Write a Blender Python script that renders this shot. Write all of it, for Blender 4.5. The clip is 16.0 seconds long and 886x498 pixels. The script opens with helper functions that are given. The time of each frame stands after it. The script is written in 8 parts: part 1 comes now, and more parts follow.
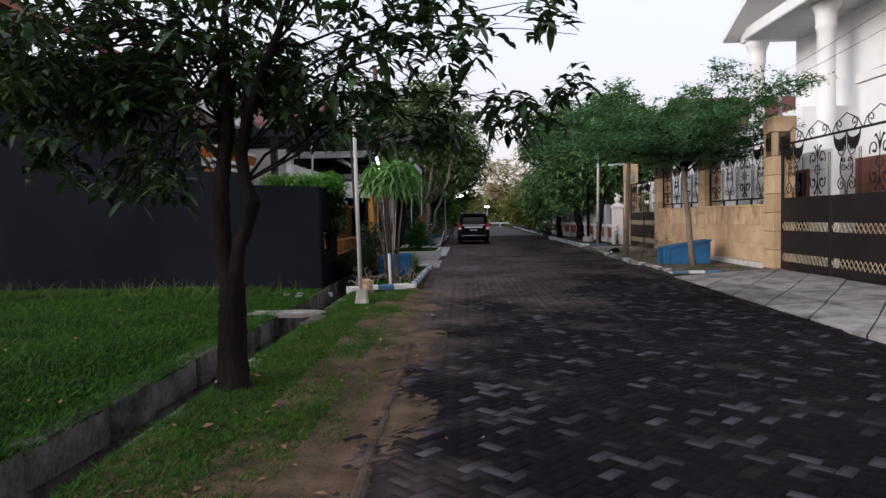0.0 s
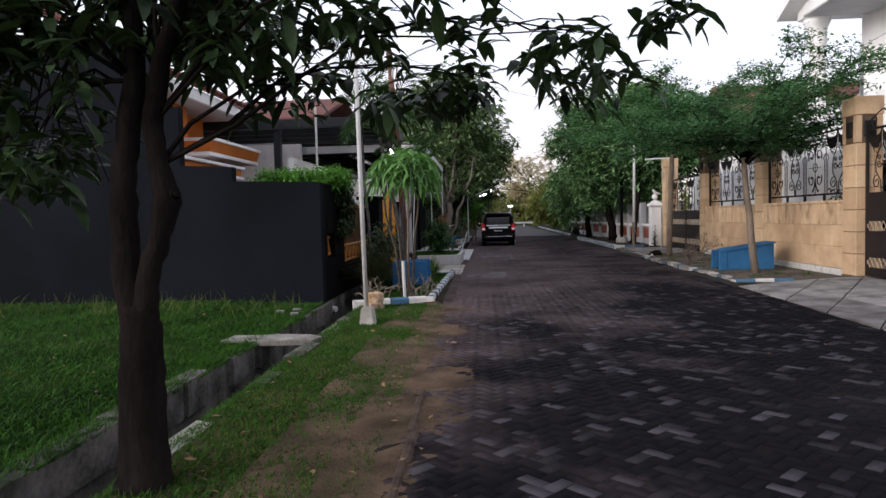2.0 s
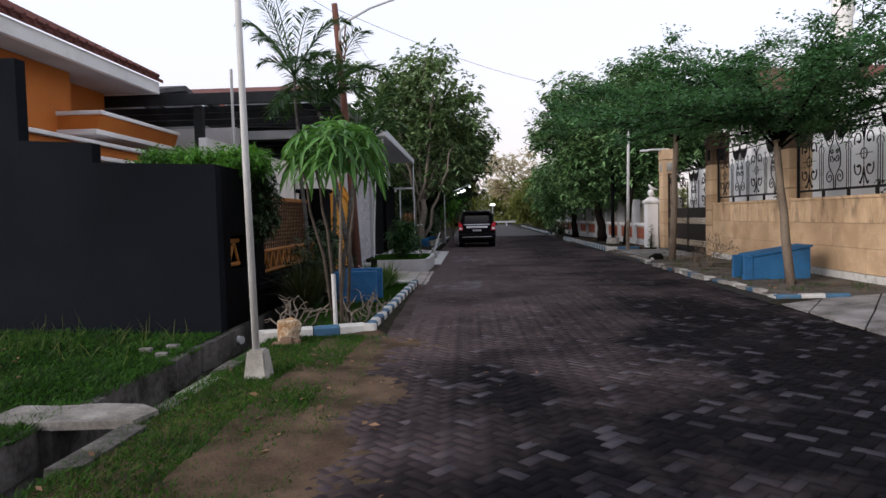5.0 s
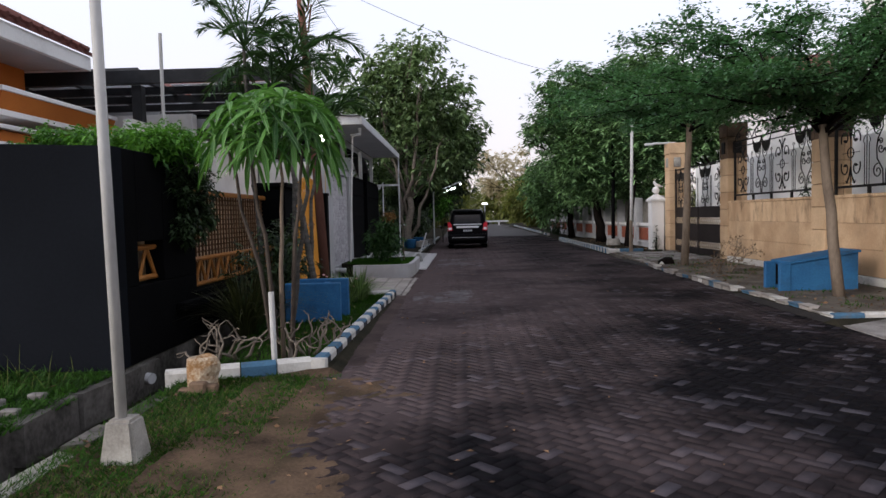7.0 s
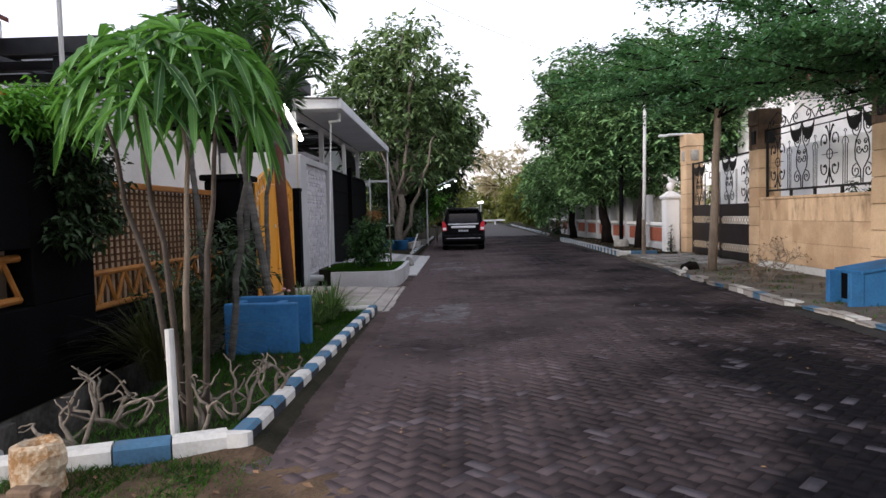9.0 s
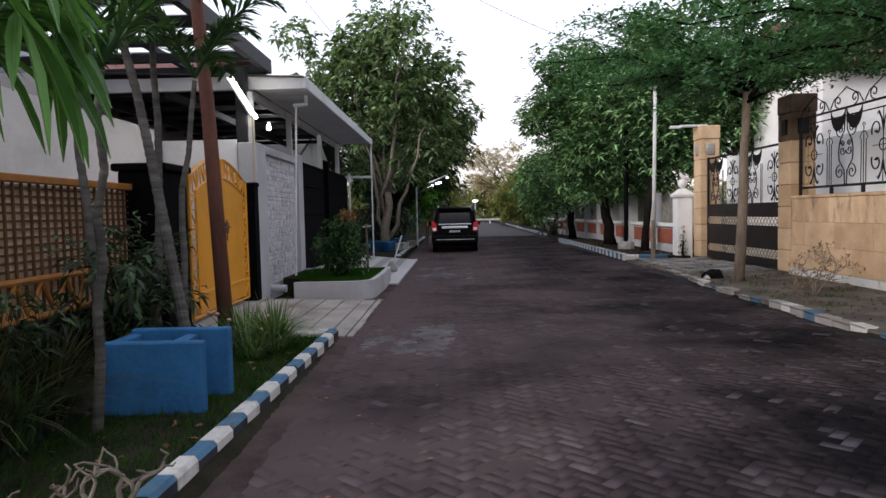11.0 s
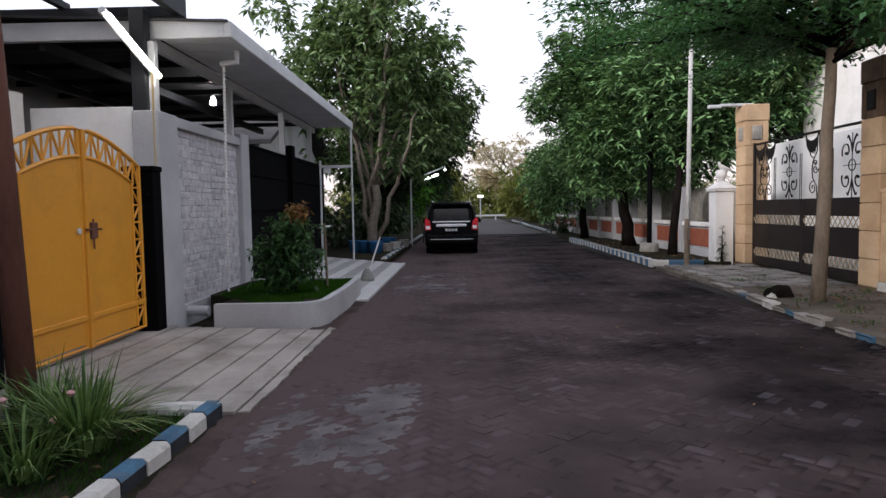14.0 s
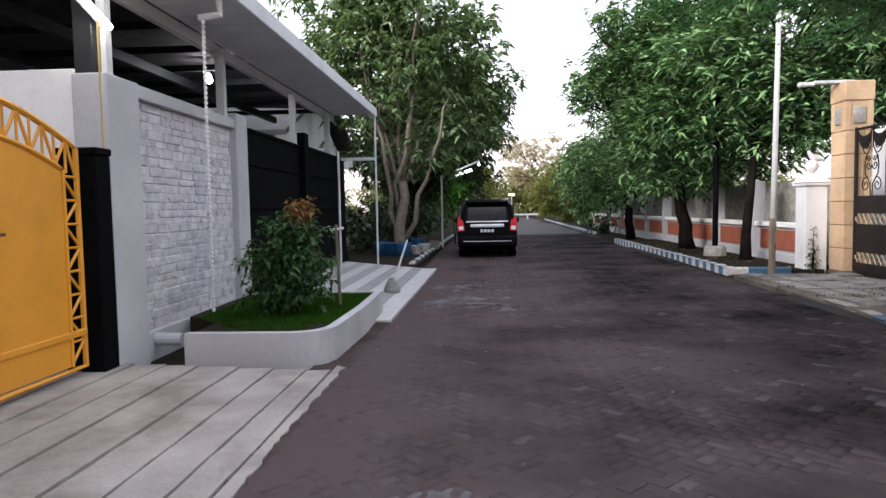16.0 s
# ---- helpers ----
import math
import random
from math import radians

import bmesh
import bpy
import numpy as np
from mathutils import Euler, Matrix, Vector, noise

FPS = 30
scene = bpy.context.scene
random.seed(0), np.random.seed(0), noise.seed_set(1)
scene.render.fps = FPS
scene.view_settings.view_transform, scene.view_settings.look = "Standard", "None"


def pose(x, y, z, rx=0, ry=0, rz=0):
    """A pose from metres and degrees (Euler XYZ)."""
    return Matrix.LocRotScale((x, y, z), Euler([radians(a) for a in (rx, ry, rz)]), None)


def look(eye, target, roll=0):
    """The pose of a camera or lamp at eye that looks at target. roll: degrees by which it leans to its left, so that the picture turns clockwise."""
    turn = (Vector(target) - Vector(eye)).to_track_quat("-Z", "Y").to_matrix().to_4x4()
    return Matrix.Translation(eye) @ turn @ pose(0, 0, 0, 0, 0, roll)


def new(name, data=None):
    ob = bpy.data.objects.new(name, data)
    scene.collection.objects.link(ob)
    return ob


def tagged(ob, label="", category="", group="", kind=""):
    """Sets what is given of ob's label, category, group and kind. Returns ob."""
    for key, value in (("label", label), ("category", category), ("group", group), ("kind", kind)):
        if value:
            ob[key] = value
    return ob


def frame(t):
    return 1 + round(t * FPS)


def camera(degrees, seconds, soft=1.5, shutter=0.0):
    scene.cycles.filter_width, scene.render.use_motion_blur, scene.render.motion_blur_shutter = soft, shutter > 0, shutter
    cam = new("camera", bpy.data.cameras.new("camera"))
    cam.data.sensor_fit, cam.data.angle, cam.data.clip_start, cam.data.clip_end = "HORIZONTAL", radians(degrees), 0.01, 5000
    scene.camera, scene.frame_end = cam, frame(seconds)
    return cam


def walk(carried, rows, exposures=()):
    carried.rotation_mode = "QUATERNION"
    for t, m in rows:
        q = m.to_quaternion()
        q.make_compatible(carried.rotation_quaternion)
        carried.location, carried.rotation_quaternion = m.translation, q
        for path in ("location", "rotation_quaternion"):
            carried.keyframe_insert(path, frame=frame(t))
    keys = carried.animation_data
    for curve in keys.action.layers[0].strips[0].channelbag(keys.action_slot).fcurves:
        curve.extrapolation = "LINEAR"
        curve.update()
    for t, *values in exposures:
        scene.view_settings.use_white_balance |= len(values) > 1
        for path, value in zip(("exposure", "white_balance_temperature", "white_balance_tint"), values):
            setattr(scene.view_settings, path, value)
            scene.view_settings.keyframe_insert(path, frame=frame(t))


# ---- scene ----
cam = camera(68.5, 16.0)
METRES, EYE, TILT, LEAN, TURN = 18.823, 1.66, 0.45, 0.0, 1.7
ROWS = [
    (0.0, 0.0, 0.0, 0.0, -0.06, -3.17, 1.12),
    (0.5, -0.0037, 0.0314, -0.0011, 0.24, -3.2, 1.19),
    (1.0, -0.0035, 0.0601, -0.0, 0.92, -3.04, 1.44),
    (1.5, -0.0027, 0.0925, -0.0003, 1.53, -3.15, 1.27),
    (2.0, -0.0011, 0.1245, -0.0, 1.89, -3.14, 1.46),
    (2.5, 0.0028, 0.1582, -0.0013, 1.8, -3.18, 1.47),
    (3.0, 0.0058, 0.1881, -0.0008, 1.7, -3.04, 1.42),
    (3.5, 0.0106, 0.2153, -0.0019, 1.49, -3.12, 1.54),
    (4.0, 0.0141, 0.2506, -0.003, 1.15, -3.27, 1.46),
    (6.5, 0.0304, 0.4036, -0.005, -0.24, -3.21, 1.48),
    (7.0, 0.0315, 0.4364, -0.0051, -0.24, -3.34, 1.35),
    (7.5, 0.0319, 0.4688, -0.0054, -0.45, -3.3, 1.4),
    (8.0, 0.0319, 0.5022, -0.0064, -0.47, -3.43, 1.35),
    (8.5, 0.0327, 0.5335, -0.0054, -0.53, -3.35, 1.42),
    (9.0, 0.0358, 0.5626, -0.0064, -0.65, -3.43, 1.41),
    (11.5, 0.0542, 0.7125, -0.0063, -1.35, -3.59, 1.19),
    (12.0, 0.0608, 0.7427, -0.0066, -1.69, -3.65, 1.2),
    (12.5, 0.0665, 0.7712, -0.0061, -1.64, -3.74, 1.12),
    (13.0, 0.0718, 0.8011, -0.006, -1.58, -3.82, 1.21),
    (13.5, 0.0756, 0.8337, -0.0066, -0.92, -3.94, 1.08),
    (14.0, 0.0755, 0.8643, -0.0069, -0.47, -3.95, 1.0),
    (14.5, 0.0732, 0.8958, -0.0075, 0.34, -3.95, 0.86),
    (15.0, 0.0671, 0.9276, -0.0089, 0.7, -3.95, 0.91),
    (15.5, 0.0661, 0.9595, -0.0094, 1.52, -4.0, 1.07),
    (16.0, 0.0658, 0.9935, -0.0089, 2.05, -3.98, 1.08),
]
walk(cam, [(t, pose(0, 0, EYE, TILT, LEAN, TURN) @ pose(METRES * x, METRES * y, METRES * z, 90 + pitch, roll, yaw)) for t, x, y, z, yaw, pitch, roll in ROWS],
     exposures=[(0.0, -0.3, 6300, 13), (1.0, -0.25, 6300, 13), (2.0, -0.12, 6300, 13), (4.0, -0.14, 6300, 13), (6.3, -0.28, 6300, 13), (7.0, -0.22, 6300, 13), (8.0, -0.08, 6300, 13), (8.5, 0.06, 6300, 13), (9.0, 0.28, 6300, 13), (11.5, 0.02, 6300, 13), (12.5, 0.1, 6300, 13), (14.5, 0.02, 6300, 13), (15.0, 0.28, 6300, 13), (15.5, 0.6, 6300, 13), (16.0, 0.72, 6300, 13)])

# ---- world and light: soft light of an evening sky ----
world = bpy.data.worlds.new("evening_sky")
scene.world = world
world.use_nodes = True
wn, wl = world.node_tree.nodes, world.node_tree.links
sky = wn.new("ShaderNodeTexSky")
sky.sky_type = "NISHITA"
sky.sun_disc = False
sky.sun_elevation = radians(16)
sky.sun_rotation = radians(234)
sky.air_density, sky.dust_density, sky.ozone_density = 1.0, 3.0, 1.0
# thin high cloud: even white overhead, faintly pink towards the horizon
tc = wn.new("ShaderNodeTexCoord")
sep = wn.new("ShaderNodeSeparateXYZ")
wl.new(tc.outputs["Generated"], sep.inputs[0])
veil = wn.new("ShaderNodeValToRGB")
veil.color_ramp.elements[0].position, veil.color_ramp.elements[0].color = 0.02, (0.92, 0.82, 0.80, 1)
veil.color_ramp.elements[1].position, veil.color_ramp.elements[1].color = 0.30, (0.94, 0.965, 1.06, 1)
wl.new(sep.outputs["Z"], veil.inputs["Fac"])
gain = wn.new("ShaderNodeMixRGB")
gain.blend_type = "MULTIPLY"
gain.inputs["Fac"].default_value = 1.0
gain.inputs["Color2"].default_value = (10.5, 10.5, 10.5, 1)
wl.new(veil.outputs["Color"], gain.inputs["Color1"])
haze = wn.new("ShaderNodeMixRGB")
haze.inputs["Fac"].default_value = 0.72
wl.new(sky.outputs["Color"], haze.inputs["Color1"])
wl.new(gain.outputs["Color"], haze.inputs["Color2"])
wl.new(haze.outputs["Color"], wn["Background"].inputs["Color"])
wn["Background"].inputs["Strength"].default_value = 0.15

sun_data = bpy.data.lights.new("sun", "SUN")
sun_data.energy, sun_data.angle, sun_data.color = 2.6, radians(22), (1.0, 0.95, 0.91)
sun = new("sun", sun_data)
sun.matrix_world = look((-15, -11, 5.6), (0, 0, 0))


# ---- materials ----
def mat(name, col, col2=None, rough=0.8, metal=0.0, scale=6.0, fine=60.0, bump=0.3, dist=0.01, island=0.0, objrand=0.0,
        coords="Object", spec=0.18, mix=0.5, stain=None, stain_scale=1.2, stain_amt=0.5, stretch=None, sparse=0.0, dust_shade=None):
    """A painted or raw surface: two scales of noise between col and col2, fine relief, optional stains."""
    m = bpy.data.materials.new(name)
    m.use_nodes = True
    n, l = m.node_tree.nodes, m.node_tree.links
    b = n["Principled BSDF"]
    b.inputs["Roughness"].default_value = rough
    b.inputs["Metallic"].default_value = metal
    b.inputs["Specular IOR Level"].default_value = spec
    if coords == "Position":
        src = n.new("ShaderNodeNewGeometry").outputs["Position"]
    else:
        src = n.new("ShaderNodeTexCoord").outputs[coords]
    if stretch:
        mp = n.new("ShaderNodeMapping")
        mp.inputs["Scale"].default_value = stretch
        l.new(src, mp.inputs["Vector"])
        src = mp.outputs["Vector"]
    big = n.new("ShaderNodeTexNoise")
    big.inputs["Scale"].default_value, big.inputs["Detail"].default_value = scale, 5
    small = n.new("ShaderNodeTexNoise")
    small.inputs["Scale"].default_value, small.inputs["Detail"].default_value = fine, 3
    l.new(src, big.inputs["Vector"])
    l.new(src, small.inputs["Vector"])
    add = n.new("ShaderNodeMath")
    add.operation = "MULTIPLY_ADD"
    add.inputs[1].default_value = 0.4
    l.new(small.outputs["Fac"], add.inputs[0])
    l.new(big.outputs["Fac"], add.inputs[2])
    last = add.outputs[0]
    if island or objrand:
        rnd = n.new("ShaderNodeNewGeometry").outputs["Random Per Island"] if island else n.new("ShaderNodeObjectInfo").outputs["Random"]
        if sparse:
            pw = n.new("ShaderNodeMath")
            pw.operation = "POWER"
            pw.inputs[1].default_value = sparse
            l.new(rnd, pw.inputs[0])
            rnd = pw.outputs[0]
        a2 = n.new("ShaderNodeMath")
        a2.operation = "MULTIPLY_ADD"
        a2.inputs[1].default_value = island or objrand
        l.new(rnd, a2.inputs[0])
        l.new(last, a2.inputs[2])
        a3 = n.new("ShaderNodeMath")
        a3.operation = "SUBTRACT"
        a3.inputs[1].default_value = (island or objrand) / 2
        l.new(a2.outputs[0], a3.inputs[0])
        last = a3.outputs[0]
    ramp = n.new("ShaderNodeValToRGB")
    c2 = col2 or tuple(c * 0.72 for c in col)
    ramp.color_ramp.elements[0].position, ramp.color_ramp.elements[0].color = 0.7 - mix * 0.5, (*c2, 1)
    ramp.color_ramp.elements[1].position, ramp.color_ramp.elements[1].color = 0.7 + mix * 0.5, (*col, 1)
    l.new(last, ramp.inputs["Fac"])
    out = ramp.outputs["Color"]
    if stain:
        sn = n.new("ShaderNodeTexNoise")
        sn.inputs["Scale"].default_value, sn.inputs["Detail"].default_value, sn.inputs["Roughness"].default_value = stain_scale, 6, 0.65
        l.new(src, sn.inputs["Vector"])
        sr = n.new("ShaderNodeValToRGB")
        sr.color_ramp.elements[0].position, sr.color_ramp.elements[1].position = 0.5, 0.68
        l.new(sn.outputs["Fac"], sr.inputs["Fac"])
        ml = n.new("ShaderNodeMath")
        ml.operation = "MULTIPLY"
        ml.inputs[1].default_value = stain_amt
        l.new(sr.outputs["Color"], ml.inputs[0])
        mx = n.new("ShaderNodeMixRGB")
        mx.inputs["Color2"].default_value = (*stain, 1)
        l.new(ml.outputs[0], mx.inputs["Fac"])
        l.new(out, mx.inputs["Color1"])
        out = mx.outputs["Color"]
    if dust_shade:
        # soft dust: patches from noise, more of it further along and towards the west kerb, less towards the east
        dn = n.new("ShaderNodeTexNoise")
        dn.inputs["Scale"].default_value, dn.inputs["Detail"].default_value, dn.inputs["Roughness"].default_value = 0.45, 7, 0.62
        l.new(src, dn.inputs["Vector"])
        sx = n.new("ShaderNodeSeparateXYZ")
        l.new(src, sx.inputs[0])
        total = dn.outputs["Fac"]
        # Y ramp also paints shade on the near road into the colour
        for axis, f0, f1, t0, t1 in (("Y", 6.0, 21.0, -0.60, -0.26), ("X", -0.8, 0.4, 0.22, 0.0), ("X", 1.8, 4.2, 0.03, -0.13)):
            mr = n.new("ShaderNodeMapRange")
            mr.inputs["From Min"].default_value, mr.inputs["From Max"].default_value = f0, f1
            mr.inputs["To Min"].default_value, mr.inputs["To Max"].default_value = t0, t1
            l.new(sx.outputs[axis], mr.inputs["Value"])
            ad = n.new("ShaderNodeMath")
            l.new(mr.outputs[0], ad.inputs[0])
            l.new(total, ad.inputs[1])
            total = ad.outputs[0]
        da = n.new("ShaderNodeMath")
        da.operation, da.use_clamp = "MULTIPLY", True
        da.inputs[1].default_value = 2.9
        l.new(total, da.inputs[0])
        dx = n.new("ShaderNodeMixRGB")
        dx.inputs["Color2"].default_value = (*dust_shade, 1)
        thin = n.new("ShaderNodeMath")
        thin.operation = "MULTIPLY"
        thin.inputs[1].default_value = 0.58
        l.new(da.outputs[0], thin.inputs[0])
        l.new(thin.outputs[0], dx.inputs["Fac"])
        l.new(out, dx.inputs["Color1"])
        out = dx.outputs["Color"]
    l.new(out, b.inputs["Base Color"])
    if bump:
        bp = n.new("ShaderNodeBump")
        bp.inputs["Strength"].default_value, bp.inputs["Distance"].default_value = bump, dist
        l.new(add.outputs[0], bp.inputs["Height"])
        l.new(bp.outputs["Normal"], b.inputs["Normal"])
    return m


def leaf_mat(name, col, col2, rough=0.45, through_light=0.25, spread=0.9, sparse=0.0):
    """A leaf: colour varies from leaf to leaf, a little light comes through."""
    m = mat(name, col, col2, rough=rough, island=spread, scale=3, fine=30, bump=0.0, spec=0.16, mix=0.6, sparse=sparse)
    n, l = m.node_tree.nodes, m.node_tree.links
    b = n["Principled BSDF"]
    tr = n.new("ShaderNodeBsdfTranslucent")
    tr.inputs["Color"].default_value = (col[0] * 1.3, col[1] * 1.4, col[2] * 0.8, 1)
    mx = n.new("ShaderNodeMixShader")
    mx.inputs["Fac"].default_value = through_light
    l.new(b.outputs[0], mx.inputs[1])
    l.new(tr.outputs[0], mx.inputs[2])
    l.new(mx.outputs[0], n["Material Output"].inputs["Surface"])
    return m


def glow(name, col, strength):
    m = bpy.data.materials.new(name)
    m.use_nodes = True
    b = m.node_tree.nodes["Principled BSDF"]
    b.inputs["Base Color"].default_value = (0.8, 0.8, 0.8, 1)
    b.inputs["Emission Color"].default_value = (*col, 1)
    b.inputs["Emission Strength"].default_value = strength
    return m


M_PAVER = mat("paver_grey", (0.056, 0.051, 0.060), (0.0052, 0.0046, 0.0060), island=0.9, rough=0.85, coords="Position", scale=0.9, fine=70, bump=0.5, mix=0.8, stain=(0.006, 0.0052, 0.0062), stain_scale=0.9, stain_amt=0.7, dist=0.004, sparse=8.0, dust_shade=(0.140, 0.105, 0.105), spec=0.06)
M_PAVER_ONE = mat("paver_grey_single", (0.056, 0.051, 0.060), (0.0052, 0.0046, 0.0060), objrand=0.9, rough=0.85, coords="Position", scale=0.9, fine=70, bump=0.5, mix=0.8, stain=(0.006, 0.0052, 0.0062), stain_scale=0.9, stain_amt=0.7, dist=0.004, sparse=8.0, dust_shade=(0.140, 0.105, 0.105), spec=0.06)
M_LATH = mat("brown_lath", (0.16, 0.085, 0.042), (0.08, 0.042, 0.022), scale=5)
M_STEM = mat("brown_grey_stem", (0.10, 0.08, 0.065), (0.045, 0.036, 0.03), rough=0.95, scale=6, fine=30, bump=0.6)
M_ROADDUST = mat("road_dust", (0.016, 0.0125, 0.0135), (0.005, 0.0042, 0.0048), rough=0.95, spec=0.05, coords="Position", scale=1.1, fine=55, bump=0.6, dist=0.006, mix=0.6, stain=(0.03, 0.026, 0.027), stain_scale=0.55, stain_amt=0.45, dust_shade=(0.128, 0.096, 0.096))
M_SMEAR = mat("cement_smear", (0.165, 0.150, 0.154), (0.055, 0.049, 0.051), rough=0.95, spec=0.05, coords="Position", scale=3, fine=50, bump=0.5, dist=0.006)
M_GUTTER = mat("gutter_dirt", (0.095, 0.070, 0.064), (0.028, 0.021, 0.021), rough=0.95, spec=0.05, coords="Position", scale=2.0, fine=50, bump=0.7, dist=0.008, mix=0.6, stain=(0.10, 0.075, 0.068), stain_scale=1.5, stain_amt=0.4)
M_BED = mat("sand_bed", (0.03, 0.026, 0.025), (0.012, 0.011, 0.011), coords="Position", scale=2, bump=0.5)
M_ROAD_FAR = mat("paver_far", (0.07, 0.064, 0.066), (0.04, 0.037, 0.038), coords="Position", scale=0.7, fine=9, bump=0.4)
M_DIRT = mat("dry_dirt", (0.15, 0.10, 0.066), (0.022, 0.0165, 0.0125), rough=0.95, spec=0.04, coords="Position", scale=2.2, fine=45, bump=0.8, dist=0.02, mix=0.7, stain=(0.02, 0.025, 0.01), stain_scale=1.6, stain_amt=0.5)
M_SOIL = mat("dark_soil", (0.038, 0.033, 0.023), (0.013, 0.013, 0.009), rough=0.95, spec=0.04, coords="Position", scale=2.5, fine=40, bump=0.8, dist=0.02)
M_LAWN = mat("lawn_soil", (0.018, 0.045, 0.007), (0.004, 0.010, 0.002), rough=0.95, spec=0.04, coords="Position", scale=1.2, fine=35, bump=0.8, dist=0.03, stain=(0.09, 0.085, 0.03), stain_scale=0.6, stain_amt=0.4)
M_MUD = mat("wet_black_mud", (0.012, 0.011, 0.010), (0.006, 0.006, 0.005), rough=0.95, spec=0.05, coords="Position", scale=3, bump=0.5)
M_DITCH = mat("ditch_cement", (0.165, 0.152, 0.14), (0.036, 0.033, 0.030), rough=0.95, spec=0.1, coords="Position", scale=2.5, fine=20, bump=0.6, dist=0.03, stain=(0.012, 0.013, 0.009), stain_scale=1.4, stain_amt=0.8)
M_CONC = mat("pale_concrete", (0.40, 0.37, 0.34), (0.22, 0.20, 0.185), rough=0.9, coords="Position", scale=1.6, fine=40, bump=0.5, stain=(0.13, 0.11, 0.095), stain_scale=1.3, stain_amt=0.6)
M_APRON = mat("trodden_slab", (0.31, 0.29, 0.275), (0.11, 0.10, 0.095), objrand=0.3, rough=0.95, coords="Position", scale=1.8, fine=35, bump=0.7, stain=(0.055, 0.048, 0.042), stain_scale=1.9, stain_amt=0.7)
M_CEMENT = mat("cement", (0.42, 0.40, 0.36), (0.20, 0.185, 0.165), rough=0.9, scale=5, fine=60, bump=0.6)
M_DARKWALL = mat("charcoal_paint", (0.0112, 0.0132, 0.0175), (0.0055, 0.0064, 0.0086), rough=0.9, spec=0.05, coords="Position", scale=0.5, fine=25, bump=0.25, stain=(0.006, 0.0065, 0.008), stain_scale=0.35, stain_amt=0.7)
M_BLACK = mat("black_paint", (0.0042, 0.0042, 0.005), (0.0022, 0.0022, 0.0026), rough=0.8, spec=0.04, scale=2, fine=40, bump=0.2)
M_WHITE = mat("white_paint", (0.82, 0.81, 0.80), (0.70, 0.69, 0.68), rough=0.75, coords="Position", scale=0.8, fine=20, bump=0.2, stain=(0.36, 0.34, 0.31), stain_scale=0.7, stain_amt=0.4)
M_VILLA = mat("clean_white_paint", (0.86, 0.86, 0.86), (0.78, 0.78, 0.78), rough=0.7, coords="Position", scale=0.8, fine=20, bump=0.15, stain=(0.62, 0.61, 0.59), stain_scale=0.7, stain_amt=0.3)
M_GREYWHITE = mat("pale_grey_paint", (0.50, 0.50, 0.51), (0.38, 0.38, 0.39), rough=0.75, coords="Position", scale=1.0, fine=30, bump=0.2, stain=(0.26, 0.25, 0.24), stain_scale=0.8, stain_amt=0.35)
M_ORANGE = mat("orange_paint", (0.54, 0.175, 0.034), (0.43, 0.13, 0.026), rough=0.7, coords="Position", scale=1, fine=30, bump=0.2)
M_BEIGE = mat("sandstone_cladding", (0.64, 0.46, 0.29), (0.43, 0.285, 0.17), rough=0.85, coords="Position", scale=2.2, fine=28, bump=0.4, objrand=0.35, stain=(0.20, 0.125, 0.075), stain_scale=1.1, stain_amt=0.5)
M_BEIGE_STREAK = mat("streaked_sandstone", (0.64, 0.46, 0.29), (0.43, 0.285, 0.17), rough=0.85, coords="Position", scale=1.4, fine=14, bump=0.3, objrand=0.3, stain=(0.075, 0.05, 0.034), stain_scale=1.5, stain_amt=0.6, stretch=(3.0, 3.0, 1.1))
M_BROWNSTONE = mat("weathered_stone", (0.20, 0.135, 0.09), (0.09, 0.06, 0.042), rough=0.9, coords="Position", scale=3, fine=40, bump=0.5, stain=(0.05, 0.04, 0.035), stain_scale=2, stain_amt=0.6)
M_GROUT = mat("grout", (0.34, 0.24, 0.15), (0.22, 0.15, 0.09), rough=0.95, coords="Position", scale=3)
M_TILEROOF = mat("red_clay_tile", (0.17, 0.065, 0.052), (0.085, 0.036, 0.032), rough=0.85, coords="Position", scale=2, fine=25, bump=0.4)
M_DARKROOF = mat("dark_roof_tile", (0.09, 0.085, 0.085), (0.05, 0.048, 0.05), rough=0.8, coords="Position", scale=2, fine=25, bump=0.4)
M_STEELDARK = mat("dark_steel", (0.03, 0.032, 0.036), (0.018, 0.019, 0.021), rough=0.5, metal=0.3, scale=4)
M_IRON = mat("black_wrought_iron", (0.025, 0.024, 0.024), (0.012, 0.011, 0.011), rough=0.55, metal=0.4, scale=8)
M_GATE = mat("dark_brown_sheet", (0.026, 0.021, 0.021), (0.015, 0.012, 0.012), rough=0.5, metal=0.2, coords="Position", scale=2, fine=30, bump=0.15)
M_GREYSTEEL = mat("pale_steel_paint", (0.60, 0.61, 0.62), (0.48, 0.49, 0.50), rough=0.55, scale=2, fine=20, bump=0.1)
M_YELLOW = mat("amber_gate_paint", (0.72, 0.32, 0.022), (0.60, 0.25, 0.018), rough=0.5, coords="Position", scale=1, fine=25, bump=0.12, spec=0.5, stain=(0.36, 0.17, 0.025), stain_scale=1.5, stain_amt=0.3)
M_BAMBOO = mat("orange_varnish", (0.42, 0.18, 0.045), (0.28, 0.11, 0.026), rough=0.5, scale=6)
M_BLUE = mat("blue_paint", (0.036, 0.155, 0.33), (0.018, 0.085, 0.20), rough=0.7, coords="Position", scale=2, fine=30, bump=0.4, stain=(0.03, 0.07, 0.12), stain_scale=2.2, stain_amt=0.55)
